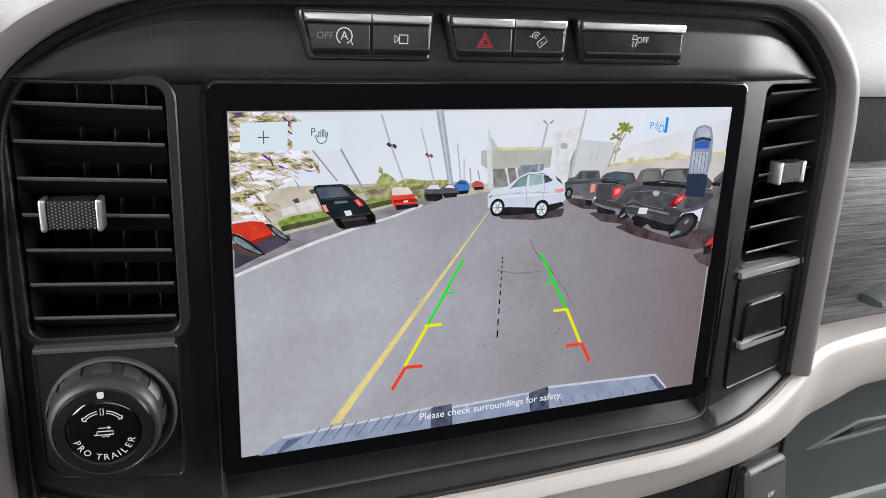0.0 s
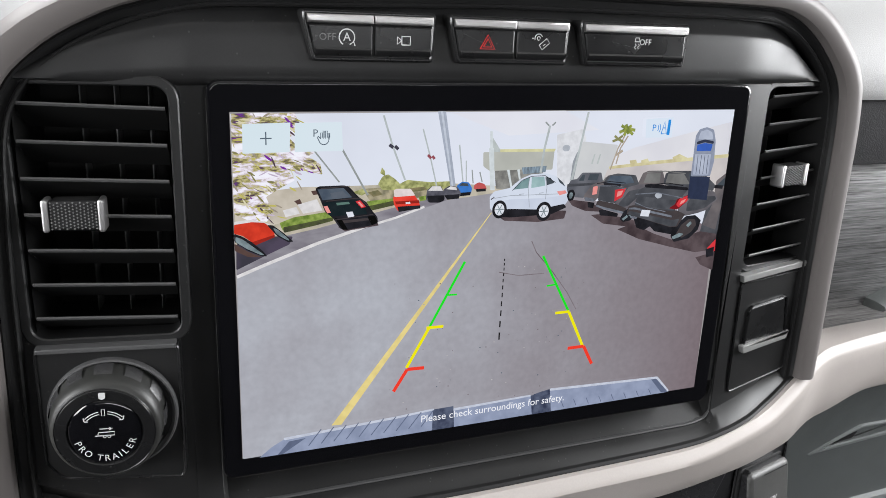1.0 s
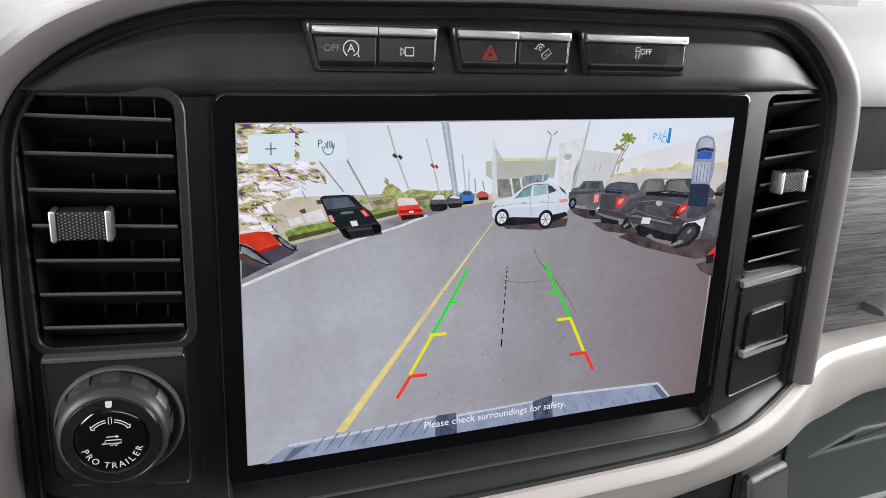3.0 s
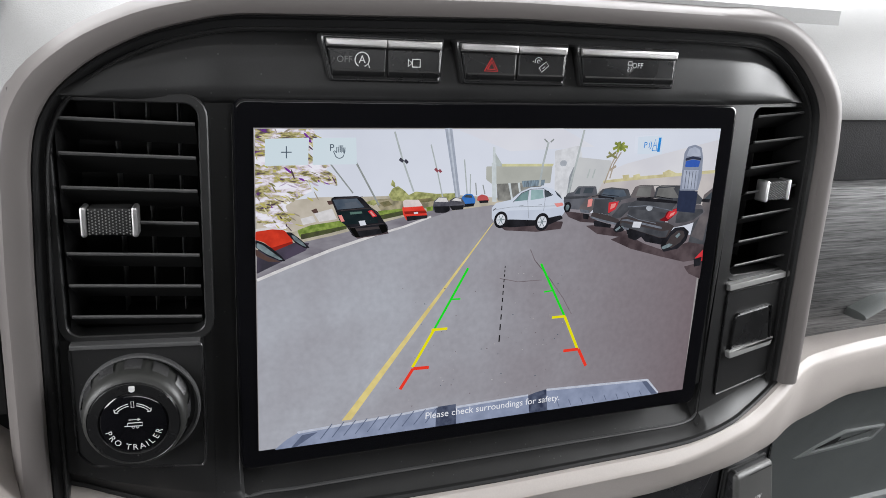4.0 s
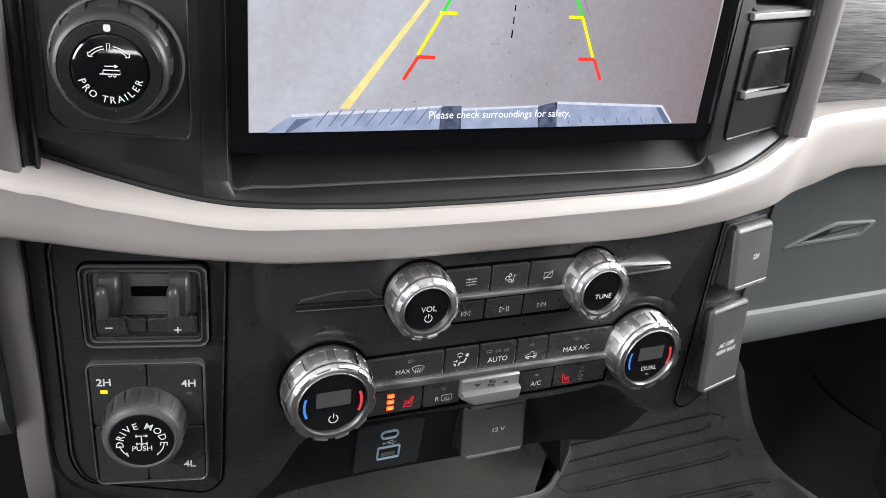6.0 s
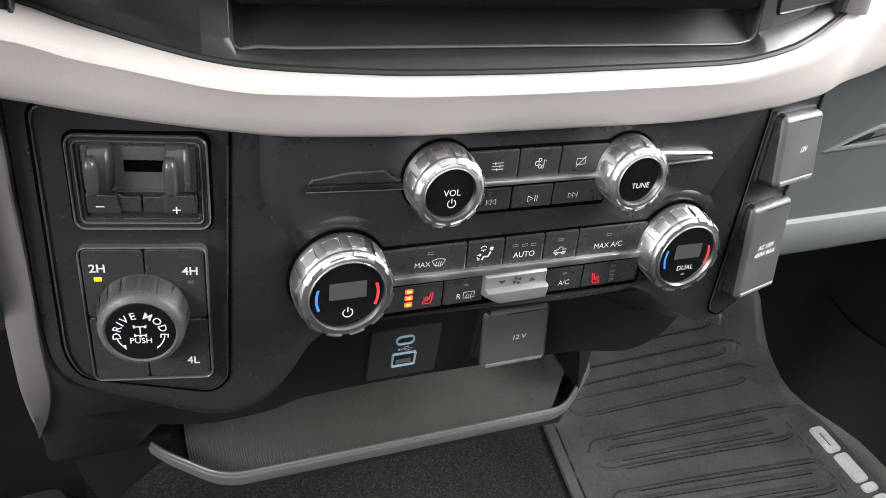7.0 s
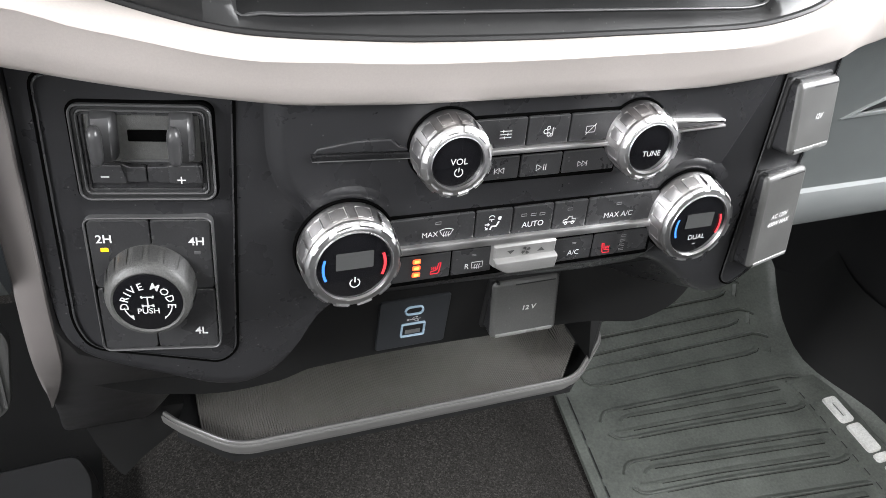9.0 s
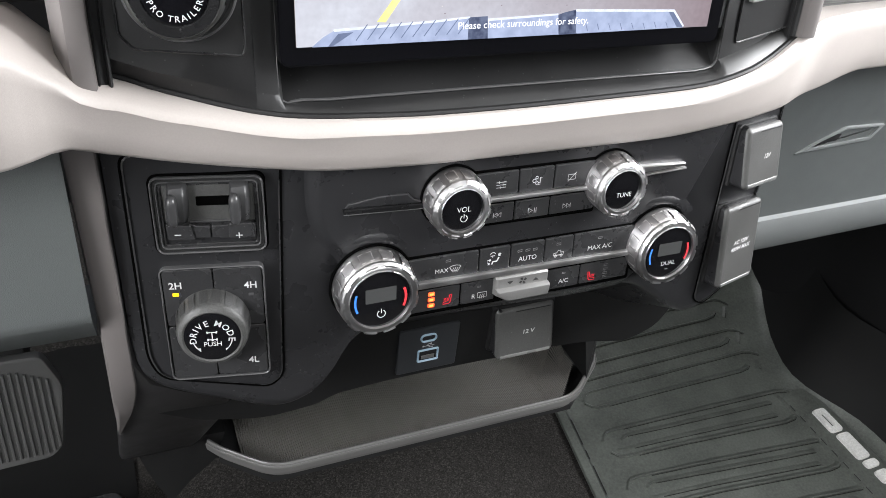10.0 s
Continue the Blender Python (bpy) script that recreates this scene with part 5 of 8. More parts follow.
for upper, lower in ((0.470, 0.440), (0.415, 0.385), (0.358, 0.334), (0.311, 0.279), (0.231, 0.181), (0.143, 0.093), (0.055, 0.005), (-0.033, -0.083)):
    x0 = mat_edge(upper) + 0.058
    fall = lambda x, y: y - curve([(0.05, 0.12), (0.14, 0.10), (0.23, 0.035), (0.31, -0.015)], y) * (x - 0.57)
    mat_rib([(x0 - 0.003, upper - 0.016), (x0 + 0.006, upper - 0.005), (x0 + 0.012, upper - 0.001), (x0 + 0.022, upper)] + [(x, fall(x, upper)) for x in (0.66, 0.76, 0.872, 0.890)] + [(0.904, fall(0.9, upper) - 0.004), (0.918, fall(0.9, upper) - 0.013)])
    if upper < 0.30:
        mat_rib([(x0 + 0.012, upper - 0.034), (x0 + 0.020, upper - 0.037)] + [(x, fall(x, upper - 0.037)) for x in (0.66, 0.76, 0.850)], 0.0026)
        mat_rib([(x0 + 0.028, upper - 0.022), (x0 + 0.034, upper - 0.017), (x0 + 0.044, upper - 0.015)] + [(x, fall(x, upper - 0.016)) for x in (0.66, 0.76, 0.860)], 0.0030)
    mat_rib([(x0 - 0.003, lower + 0.013), (x0 + 0.005, lower + 0.003), (x0 + 0.014, lower - 0.001)] + [(x, fall(x, lower)) for x in (0.66, 0.76, 0.855)] + [(0.874, fall(0.87, lower) + 0.003), (0.882, fall(0.88, lower) + 0.009)])
    mat_rib([(0.896, fall(0.89, lower) - 0.004), (0.904, fall(0.90, lower) + 0.006), (0.908, fall(0.90, lower) + 0.014)], 0.0036)
for y, long in ((0.300, 0.012), (0.217, 0.049), (0.190, 0.017), (0.128, 0.050), (0.100, 0.017), (0.040, 0.050), (0.012, 0.017), (-0.045, 0.050)):
    part("edge_slot", Solid().loft([[(mat_edge(yy) + dx, yy, mat_z(yy) + 0.0092 - 0.6 * (dx - 0.016)) for dx in (0.0175, 0.0205)] for yy in (y, y + long)], close=False), WELL, mat_thing)
for k in range(9):
    y = 0.172 - k * 0.024
    part("edge_slot", Solid().loft([[(x, yy, mat_z(yy) + 0.0052) for x in (0.8835, 0.8870)] for yy in (y, y + 0.013)], close=False), WELL, mat_thing)
edge = Solid()
edge.loft([[(x, y, mat_z(y) + h) for x, h in ((0.880, 0.0), (0.882, 0.0050), (0.900, 0.006), (0.946, 0.007), (0.952, 0.004))] for y in steps(-0.3, 0.21, 0.03)], close=False)
part("edge_band", edge, MATRUBBER, mat_thing, "raised side band")
sill = Solid().loft([[(x, y, mat_z(y) + h) for x, h in ((curve(MAT_END, y) - 0.004, 0.0), (curve(MAT_END, y) + 0.004, 0.016), (curve(MAT_END, y) + 0.020, 0.050), (curve(MAT_END, y) + 0.034, 0.095), (curve(MAT_END, y) + 0.040, 0.160))] for y in steps(-0.35, 0.62, 0.03)], close=False)
ob = new("side_trim", sill.mesh("side_trim", DUCT))
tagged(ob, "black trim rising from the mat to the door sill", "side trim", kind="structure")


def bar_letter(cx, cy, w, h, hollow=False):
    """A blocky raised mark of the mat's worn wordmark, shown as a plain bar."""
    pts = rounded([(cx - w / 2, cy - h / 2), (cx + w / 2, cy - h / 2), (cx + w / 2, cy + h / 2), (cx - w / 2, cy + h / 2)], 0.007)
    s = Solid()
    z0 = mat_z(cy) + 0.006
    if hollow:
        hole = rounded([(cx - w / 2 + 0.010, cy - h / 2 + 0.011), (cx + w / 2 - 0.010, cy - h / 2 + 0.011), (cx + w / 2 - 0.010, cy + h / 2 - 0.011), (cx - w / 2 + 0.010, cy + h / 2 - 0.011)], 0.0015)
        rings = [[(x, y, z0) for x, y in pts], [(x, y, z0 + 0.004) for x, y in inset(pts, 0.001)], [(x, y, z0 + 0.004) for x, y in hole], [(x, y, z0) for x, y in inset(hole, 0.0008)]]
        s.loft(rings)
    else:
        s.loft([[(x, y, z0) for x, y in pts], [(x, y, z0 + 0.004) for x, y in inset(pts, 0.001)]], cap1=True)
    part("raised_mark", s, LETTERGREY, mat_thing, "pale raised bar mark")


bar_letter(0.922, 0.1385, 0.027, 0.049, True)
bar_letter(0.924, 0.0840, 0.027, 0.052)
bar_letter(0.926, 0.0475, 0.028, 0.015)
bar_letter(0.928, 0.0220, 0.026, 0.024)
bar_letter(0.929, -0.0250, 0.027, 0.046)

pedal = thing("accelerator_pedal", "dark grey accelerator pedal with upright ribs", "pedal", pose(-0.215, 0.30, -0.415, -6, 0, 0))
part("pad", Solid().plate(rounded([(-0.040, -0.060), (0.018, -0.058), (0.030, -0.046), (0.040, 0.022), (0.026, 0.058), (-0.040, 0.060)], 0.008), 0.0, 0.012, 0.003), RUBBER, pedal)
for k in range(11):
    x = -0.034 + k * 0.0060
    part("rib", Solid().box(x, x + 0.0026, -0.0036, 0.004, -0.050 + max(0, x - 0.015) * 0.5, 0.046 - max(0, x) * 0.5, 0.001), RUBBER, pedal)
part("arm", Solid().box(-0.012, 0.012, 0.012, 0.05, -0.03, 0.20, 0.003), WELL, pedal)

DARKRUBBER = material("black_rubber", (0.006, 0.006, 0.006), 0.85, spec=0.2, grain=0.2, bump=0.3)
# driver side mat
dmat = new("driver_mat", Solid().loft([[(x, y, curve(hump, x) + curve(rise, y) + 0.006 + (0.004 if k % 2 else 0.0)) for k, x in enumerate(steps(-0.60, -0.135, 0.031))] for y in steps(-0.4, 0.52, 0.04)], close=False).mesh("driver_mat", DARKRUBBER))
tagged(dmat, "dark ribbed rubber mat in the driver footwell", "floor mat")

# dark moulded cover on the driver's floor, beside the tunnel
cover = new("footwell_cover")
tagged(cover, "dark grey moulded plastic cover on the driver footwell floor", "floor cover")
top = Solid()
ring = rounded([(-0.47, 0.06), (-0.140, 0.06), (-0.1345, 0.10), (-0.133, 0.245), (-0.150, 0.283), (-0.47, 0.268)], 0.016)
top.loft([[(x, y, z) for x, y in (inset(ring, d) if d else ring)] for d, z in ((0.0, 0.0), (0.0, 0.078), (0.002, 0.087), (0.007, 0.092), (0.009, 0.092))], cap1=True)
part("shell", top, material("dark_moulded_cover", (0.013, 0.013, 0.013), 0.45, grain=0.2, bump=0.4, wear=0.1), cover)

# glovebox handle
def on_door(x, z, out=0.0):
    y = curve([(-0.222, 0.118), (-0.180, 0.112), (-0.125, 0.098), (-0.075, 0.078), (-0.05, 0.066)], z) + 0.02 * (x - 0.376)
    return (x, y - out, z)


pts = rounded([(0.4905, -0.1512), (0.588, -0.1468), (0.598, -0.1285), (0.544, -0.1262), (0.513, -0.1395)], 0.0035)
inner = rounded([(0.5085, -0.1462), (0.584, -0.1424), (0.5905, -0.1312), (0.5445, -0.1298), (0.5175, -0.1408)], 0.0025)
handle = Solid().loft([[on_door(x, z, 0.0002) for x, z in pts], [on_door(x, z, 0.0026) for x, z in inset(pts, 0.0009)], [on_door(x, z, 0.0028) for x, z in inset(pts, 0.0014)], [on_door(x, z, 0.0026) for x, z in inset(inner, -0.0004)], [on_door(x, z, 0.0004) for x, z in inner]])
hd = part("handle_surround", handle, PALEGREY, glove, "pale grey raised surround of the pull")
part("handle_plate", Solid().loft([[on_door(x, z, 0.0003) for x, z in inner], [on_door(x, z, 0.0008) for x, z in inset(inner, 0.0010)], [on_door(x, z, 0.0008) for x, z in inset(inner, 0.0014)]], cap1=True), GREY, hd)
slot = rounded([(0.5135, -0.1438), (0.541, -0.1418), (0.5440, -0.1342), (0.5325, -0.1342), (0.5205, -0.1395)], 0.0020)
part("handle_slot", Solid().loft([[on_door(x, z, 0.0010) for x, z in slot], [on_door(x, z, 0.0012) for x, z in inset(slot, 0.0006)], [on_door(x, z, 0.0012) for x, z in inset(slot, 0.0009)]], cap1=True), WELL, hd, "black finger slot")

# ---- printed symbols ----
def symbol(parent, mat, y, w, *lines, name="symbol"):
    s = Solid()
    for k, pts in enumerate(lines):
        s.ribbon(pts, w, y - 0.00002 * k)
    return part(name, s, mat, parent)


GREYPRINT = material("faded_print", (0.25, 0.25, 0.25), 0.5)
OFF_PRINT = material("dim_print", (0.15, 0.15, 0.15), 0.5)
bank, fy = SW[0]
write("OFF", 0.0042, 0.0417, 0.1949, fy, OFF_PRINT, bank)
c = (0.0501, 0.1950)
symbol(bank, WHITE, fy, 0.0005, arc(*c, 0.0034, -40, 240), [(c[0] + 0.0012, c[1] - 0.0030), (c[0] + 0.0030, c[1] - 0.0018), (c[0] + 0.0036, c[1] - 0.0036)])
write("A", 0.0050, c[0], c[1], fy - 0.0001, WHITE, bank)
c = (0.0757, 0.1942)
symbol(bank, WHITE, fy, 0.0005, [(c[0] - 0.0009, c[1] - 0.0018), (c[0] + 0.0030, c[1] - 0.0018), (c[0] + 0.0030, c[1] + 0.0018), (c[0] - 0.0009, c[1] + 0.0018), (c[0] - 0.0009, c[1] - 0.0018)], [(c[0] - 0.0010, c[1]), (c[0] - 0.0030, c[1] + 0.0016), (c[0] - 0.0030, c[1] - 0.0016), (c[0] - 0.0010, c[1])])
bank, fy = SW[1]
c = (0.1161, 0.1945)
tri = lambda r: [(c[0] + r * math.cos(radians(a)), c[1] - 0.0008 + r * math.sin(radians(a))) for a in (90, 210, 330, 90, 210)]
symbol(bank, REDPRINT, fy, 0.0005, tri(0.0042))
symbol(bank, REDPRINT, fy - 0.0001, 0.0005, tri(0.0024))
c = (0.1436, 0.1958)
symbol(bank, WHITE, fy, 0.00035, arc(c[0] - 0.0015, c[1] + 0.0012, 0.0020, 20, 200), arc(c[0] - 0.0015, c[1] + 0.0012, 0.0008, 0, 300), [(c[0] - 0.0010, c[1] - 0.0018), (c[0] + 0.0028, c[1] + 0.0012), (c[0] + 0.0044, c[1] - 0.0008), (c[0] + 0.0006, c[1] - 0.0040), (c[0] - 0.0010, c[1] - 0.0018)], [(c[0] - 0.0050, c[1] + 0.0012), (c[0] - 0.0042, c[1] + 0.0012)], [(c[0] + 0.0010, c[1] - 0.0022), (c[0] + 0.0022, c[1] - 0.0012)])
bank, fy = SW[2]
c = (0.1968, 0.1965)
symbol(bank, WHITE, fy, 0.00045, [(c[0] - 0.0014, c[1] + 0.0004), (c[0] - 0.0010, c[1] + 0.0022), (c[0] + 0.0010, c[1] + 0.0022), (c[0] + 0.0014, c[1] + 0.0004), (c[0] - 0.0014, c[1] + 0.0004)], [(c[0] - 0.0012, c[1] - 0.0006), (c[0] - 0.0004, c[1] - 0.0014), (c[0] - 0.0014, c[1] - 0.0022), (c[0] - 0.0006, c[1] - 0.0032)], [(c[0] + 0.0008, c[1] - 0.0006), (c[0] + 0.0014, c[1] - 0.0014), (c[0] + 0.0004, c[1] - 0.0022), (c[0] + 0.0010, c[1] - 0.0030)])
write("OFF", 0.0040, 0.2016, 0.1966, fy, WHITE, bank)

y = 0.0031
for cx, cz in ((0.1272, -0.0934),):
    symbol(audio, WHITE, y, 0.0004, [(cx - 0.0034, cz + 0.0018), (cx + 0.0034, cz + 0.0018)], [(cx - 0.0034, cz), (cx + 0.0034, cz)], [(cx - 0.0034, cz - 0.0018), (cx + 0.0034, cz - 0.0018)], [(cx - 0.0015, cz + 0.0027), (cx - 0.0015, cz + 0.0009)], [(cx + 0.0012, cz + 0.0008), (cx + 0.0012, cz - 0.0008)], [(cx - 0.0006, cz - 0.0010), (cx - 0.0006, cz - 0.0027)])
cx, cz = 0.1530, -0.0935
symbol(audio, WHITE, y, 0.0004, arc(cx - 0.0020, cz, 0.0012, 0, 350), arc(cx, cz - 0.0018, 0.0010, 0, 350), arc(cx - 0.0004, cz + 0.0020, 0.0009, 0, 350), [(cx + 0.0022, cz - 0.0022), (cx + 0.0022, cz + 0.0020), (cx + 0.0036, cz + 0.0014)], arc(cx + 0.0015, cz - 0.0022, 0.0007, 0, 350))
cx, cz = 0.1789, -0.0941
symbol(audio, WHITE, y, 0.0004, [(cx - 0.0028, cz - 0.0018), (cx + 0.0022, cz - 0.0018), (cx + 0.0028, cz - 0.0012), (cx + 0.0028, cz + 0.0018), (cx - 0.0028, cz + 0.0018), (cx - 0.0028, cz - 0.0018)], [(cx - 0.0028, cz - 0.0030), (cx + 0.0032, cz + 0.0030)])
y = 0.0039
cx, cz = 0.1268, -0.1148
for sx in (-0.0016, 0.0012):
    symbol(audio, WHITE, y, 0.0004, [(cx + sx + 0.0013, cz + 0.0016), (cx + sx - 0.0012, cz), (cx + sx + 0.0013, cz - 0.0016), (cx + sx + 0.0013, cz + 0.0016)])
symbol(audio, WHITE, y, 0.0004, [(cx - 0.0030, cz + 0.0017), (cx - 0.0030, cz - 0.0017)])
cx, cz = 0.1520, -0.1149
symbol(audio, WHITE, y, 0.0004, [(cx - 0.0028, cz + 0.0018), (cx + 0.0004, cz), (cx - 0.0028, cz - 0.0018), (cx - 0.0028, cz + 0.0018)], [(cx + 0.0017, cz + 0.0018), (cx + 0.0017, cz - 0.0018)], [(cx + 0.0030, cz + 0.0018), (cx + 0.0030, cz - 0.0018)])
cx, cz = 0.1780, -0.1150
for sx in (-0.0014, 0.0014):
    symbol(audio, WHITE, y, 0.0004, [(cx + sx - 0.0013, cz + 0.0016), (cx + sx + 0.0012, cz), (cx + sx - 0.0013, cz - 0.0016), (cx + sx - 0.0013, cz + 0.0016)])
symbol(audio, WHITE, y, 0.0004, [(cx + 0.0030, cz + 0.0017), (cx + 0.0030, cz - 0.0017)])
write("VOL", 0.0049, 0.0953, VOLZ + 0.0006, VOLF, WHITE, audio)
c = (0.0955, VOLZ - 0.0052)
symbol(audio, WHITE, VOLF, 0.0005, arc(*c, 0.0022, 120, 420), [(c[0], c[1] + 0.0002), (c[0], c[1] + 0.0028)])
write("TUNE", 0.0046, 0.2112, TUNEZ - 0.0030, TUNEF, WHITE, audio)

y = 0.0031
write("MAX", 0.0044, 0.0892, -0.1491, y, WHITE, climate)
def defrost(cx, cz, y, curved=True):
    top = arc(cx, cz - 0.0060, 0.0085, 62, 118, 8) if curved else [(cx + 0.0034, cz + 0.0022), (cx - 0.0034, cz + 0.0022)]
    body = [top[0], (cx + 0.0022 if curved else cx + 0.0034, cz - 0.0016), (cx - 0.0022 if curved else cx - 0.0034, cz - 0.0016), top[-1]]
    symbol(climate, WHITE, y, 0.0004, top, body, *[[(cx + d, cz - 0.0026), (cx + d - 0.0003, cz - 0.0008), (cx + d + 0.0003, cz + 0.0008)] for d in (-0.0014, 0.0, 0.0014)])


defrost(0.0988, -0.1487, y)
cx, cz = 0.1268, -0.1470
symbol(climate, WHITE, y, 0.0011, [(cx + 0.0034, cz + 0.0014), (cx + 0.0020, cz - 0.0014), (cx - 0.0008, cz - 0.0014), (cx - 0.0016, cz - 0.0034)])
symbol(climate, WHITE, y, 0.0013, arc(cx + 0.0038, cz + 0.0034, 0.0006, 0, 340, 8))
symbol(climate, WHITE, y, 0.0005, arc(cx - 0.0012, cz + 0.0036, 0.0019, 20, 160, 8), [(cx - 0.0028, cz + 0.0030), (cx + 0.0004, cz + 0.0030)], [(cx - 0.0012, cz + 0.0030), (cx - 0.0012, cz + 0.0018)])
symbol(climate, WHITE, y, 0.0006, [(cx - 0.0050, cz), (cx - 0.0024, cz)], [(cx - 0.0034, cz + 0.0008), (cx - 0.0024, cz), (cx - 0.0034, cz - 0.0008)], [(cx - 0.0048, cz - 0.0014), (cx - 0.0034, cz - 0.0032)], [(cx - 0.0046, cz - 0.0030), (cx - 0.0034, cz - 0.0032), (cx - 0.0034, cz - 0.0020)])
write("AUTO", 0.0050, 0.1522, -0.1501, y, WHITE, climate)
cx, cz = 0.1762, -0.1504
symbol(climate, WHITE, y, 0.0005, [(cx - 0.0040, cz - 0.0014), (cx - 0.0038, cz + 0.0002), (cx - 0.0012, cz + 0.0006), (cx - 0.0004, cz + 0.0022), (cx + 0.0016, cz + 0.0022), (cx + 0.0018, cz + 0.0006), (cx + 0.0040, cz + 0.0006), (cx + 0.0040, cz - 0.0014), (cx - 0.0040, cz - 0.0014)], arc(cx - 0.0022, cz - 0.0018, 0.0009, 0, 350, 10), arc(cx + 0.0024, cz - 0.0018, 0.0009, 0, 350, 10))
write("MAX A/C", 0.0050, 0.2098, -0.1508, y, WHITE, climate)
for cx, cz in ((0.0936, -0.1422), (0.1458, -0.1436), (0.1518, -0.1439), (0.1575, -0.1441), (0.1756, -0.1432), (0.2090, -0.1434)):
    symbol(climate, GREYPRINT, y, 0.0003, [(cx - 0.0016, cz - 0.0007), (cx + 0.0016, cz - 0.0007), (cx + 0.0016, cz + 0.0007), (cx - 0.0016, cz + 0.0007), (cx - 0.0016, cz - 0.0007)], name="indicator")
y = 0.0039
HEATLED = material("lit_heat_indicator", (0.3, 0.03, 0.01), 0.4, emit=(1.0, 0.08, 0.02), strength=2.2)
HEATCORE = material("lit_heat_core", (0.3, 0.1, 0.01), 0.4, emit=(1.0, 0.24, 0.05), strength=2.2)
for cz in (-0.1659, -0.1701, -0.1745):
    part("lit_bar", Solid().plate(rrect(0.0810, cz - 0.0014, 0.0856, cz + 0.0014, 0.0007), y - 0.0001, 0.006, 0.0002), HEATLED, climate, "glowing red-orange indicator")
    part("lit_core", Solid().plate(rrect(0.0819, cz - 0.0008, 0.0847, cz + 0.0008, 0.0005), y - 0.0003, 0.006, 0.0001), HEATCORE, climate)
REDLIT = material("red_seat_symbol", (0.4, 0.01, 0.02), 0.5, emit=(0.75, 0.03, 0.05), strength=0.55)


def seat_symbol(cx, cz, flip):
    f = -1 if flip else 1
    symbol(climate, REDLIT, y, 0.0006, [(cx + f * 0.0030, cz + 0.0034), (cx + f * 0.0016, cz + 0.0032), (cx + f * 0.0008, cz - 0.0010), (cx - f * 0.0030, cz - 0.0020), (cx - f * 0.0030, cz - 0.0034), (cx + f * 0.0012, cz - 0.0034), (cx + f * 0.0020, cz - 0.0026), (cx + f * 0.0030, cz + 0.0034)])
    symbol(climate, REDLIT, y, 0.0005, *[[(cx - f * d, cz - 0.0008), (cx - f * (d - 0.0003), cz + 0.0002), (cx - f * (d + 0.0002), cz + 0.0012)] for d in (0.0024, 0.0013, 0.0002)])


seat_symbol(0.0948, -0.1718, False)
seat_symbol(0.2066, -0.1741, True)
write("R", 0.0048, 0.1138, -0.1737, y, WHITE, climate)
defrost(0.1203, -0.1734, y, False)
write("A/C", 0.0048, 0.1838, -0.1742, y, WHITE, climate)
for cx, cz in ((0.1178, -0.1664), (0.1833, -0.1676)):
    symbol(climate, GREYPRINT, y, 0.0003, [(cx - 0.0014, cz + 0.0004), (cx + 0.0014, cz + 0.0004)], [(cx - 0.0014, cz - 0.0004), (cx + 0.0014, cz - 0.0004)], name="indicator")
for cz in (-0.1671, -0.1704, -0.1737, -0.1766):
    symbol(climate, GREYPRINT, y, 0.0003, [(0.2165, cz + 0.0006), (0.2200, cz + 0.0006), (0.2200, cz - 0.0006), (0.2165, cz - 0.0006), (0.2165, cz + 0.0006)], name="indicator")
DARKPRINT = material("dark_print", (0.03, 0.03, 0.03), 0.5)
y = -0.0007
part("down_arrow", Solid().flat([(0.1360, -0.1636), (0.1384, -0.1660), (0.1408, -0.1636)], y), DARKPRINT, climate)
part("up_arrow", Solid().flat([(0.1557, -0.1663), (0.1605, -0.1663), (0.1581, -0.1639)], y), DARKPRINT, climate)
for a in (30, 120, 210, 300):
    turn = lambda r, d: (0.1482 + r * math.cos(radians(a + d)), -0.1648 + 0.92 * r * math.sin(radians(a + d)))
    part("fan_blade", Solid().flat([turn(0.0004, 0), turn(0.0022, -32), turn(0.0031, -10), turn(0.0030, 22), turn(0.0016, 26)], y), DARKPRINT, climate)

LCD = material("temperature_display_window", (0.055, 0.056, 0.056), 0.25, grain=0.05)
BLUEPRINT = material("blue_arc_print", (0.04, 0.16, 0.55), 0.4, emit=(0.05, 0.25, 0.9), strength=0.35)
REDARC = material("red_arc_print", (0.5, 0.03, 0.04), 0.4, emit=(0.8, 0.05, 0.06), strength=0.35)
for cx, cz, f, words in ((0.0430, TEMPZ, TEMPF, ""), (0.2592, DUALZ, DUALF, "DUAL")):
    part("readout", Solid().flat(rrect(cx - 0.0098, cz - 0.0015, cx + 0.0100, cz + 0.0085, 0.0006), f), LCD, climate, "grey unlit readout window")
    symbol(climate, BLUEPRINT, f, 0.0014, arc(cx, cz, 0.0163, 160, 205), name="cold_arc")
    symbol(climate, REDARC, f, 0.0016, arc(cx, cz, 0.0163, -25, 22), name="hot_arc")
    if words:
        write(words, 0.0048, cx + 0.0008, cz - 0.0082, f, WHITE, climate)
        symbol(climate, GREYPRINT, f, 0.0008, [(cx - 0.001, cz - 0.0128), (cx + 0.0014, cz - 0.0128)], name="indicator")
    else:
        symbol(climate, WHITE, f, 0.0006, arc(cx + 0.0004, cz - 0.0100, 0.0026, 120, 420), [(cx + 0.0004, cz - 0.0096), (cx + 0.0004, cz - 0.0064)])

# drive mode lettering
y = -0.0025
write("2H", 0.0062, -0.0222, -0.1388, y, WHITE, mode, bold=0.0001)
write("4H", 0.0062, 0.0202, -0.1406, y, WHITE, mode, bold=0.0001)
write("4L", 0.0062, 0.0187, -0.1944, y, WHITE, mode, bold=0.0001)
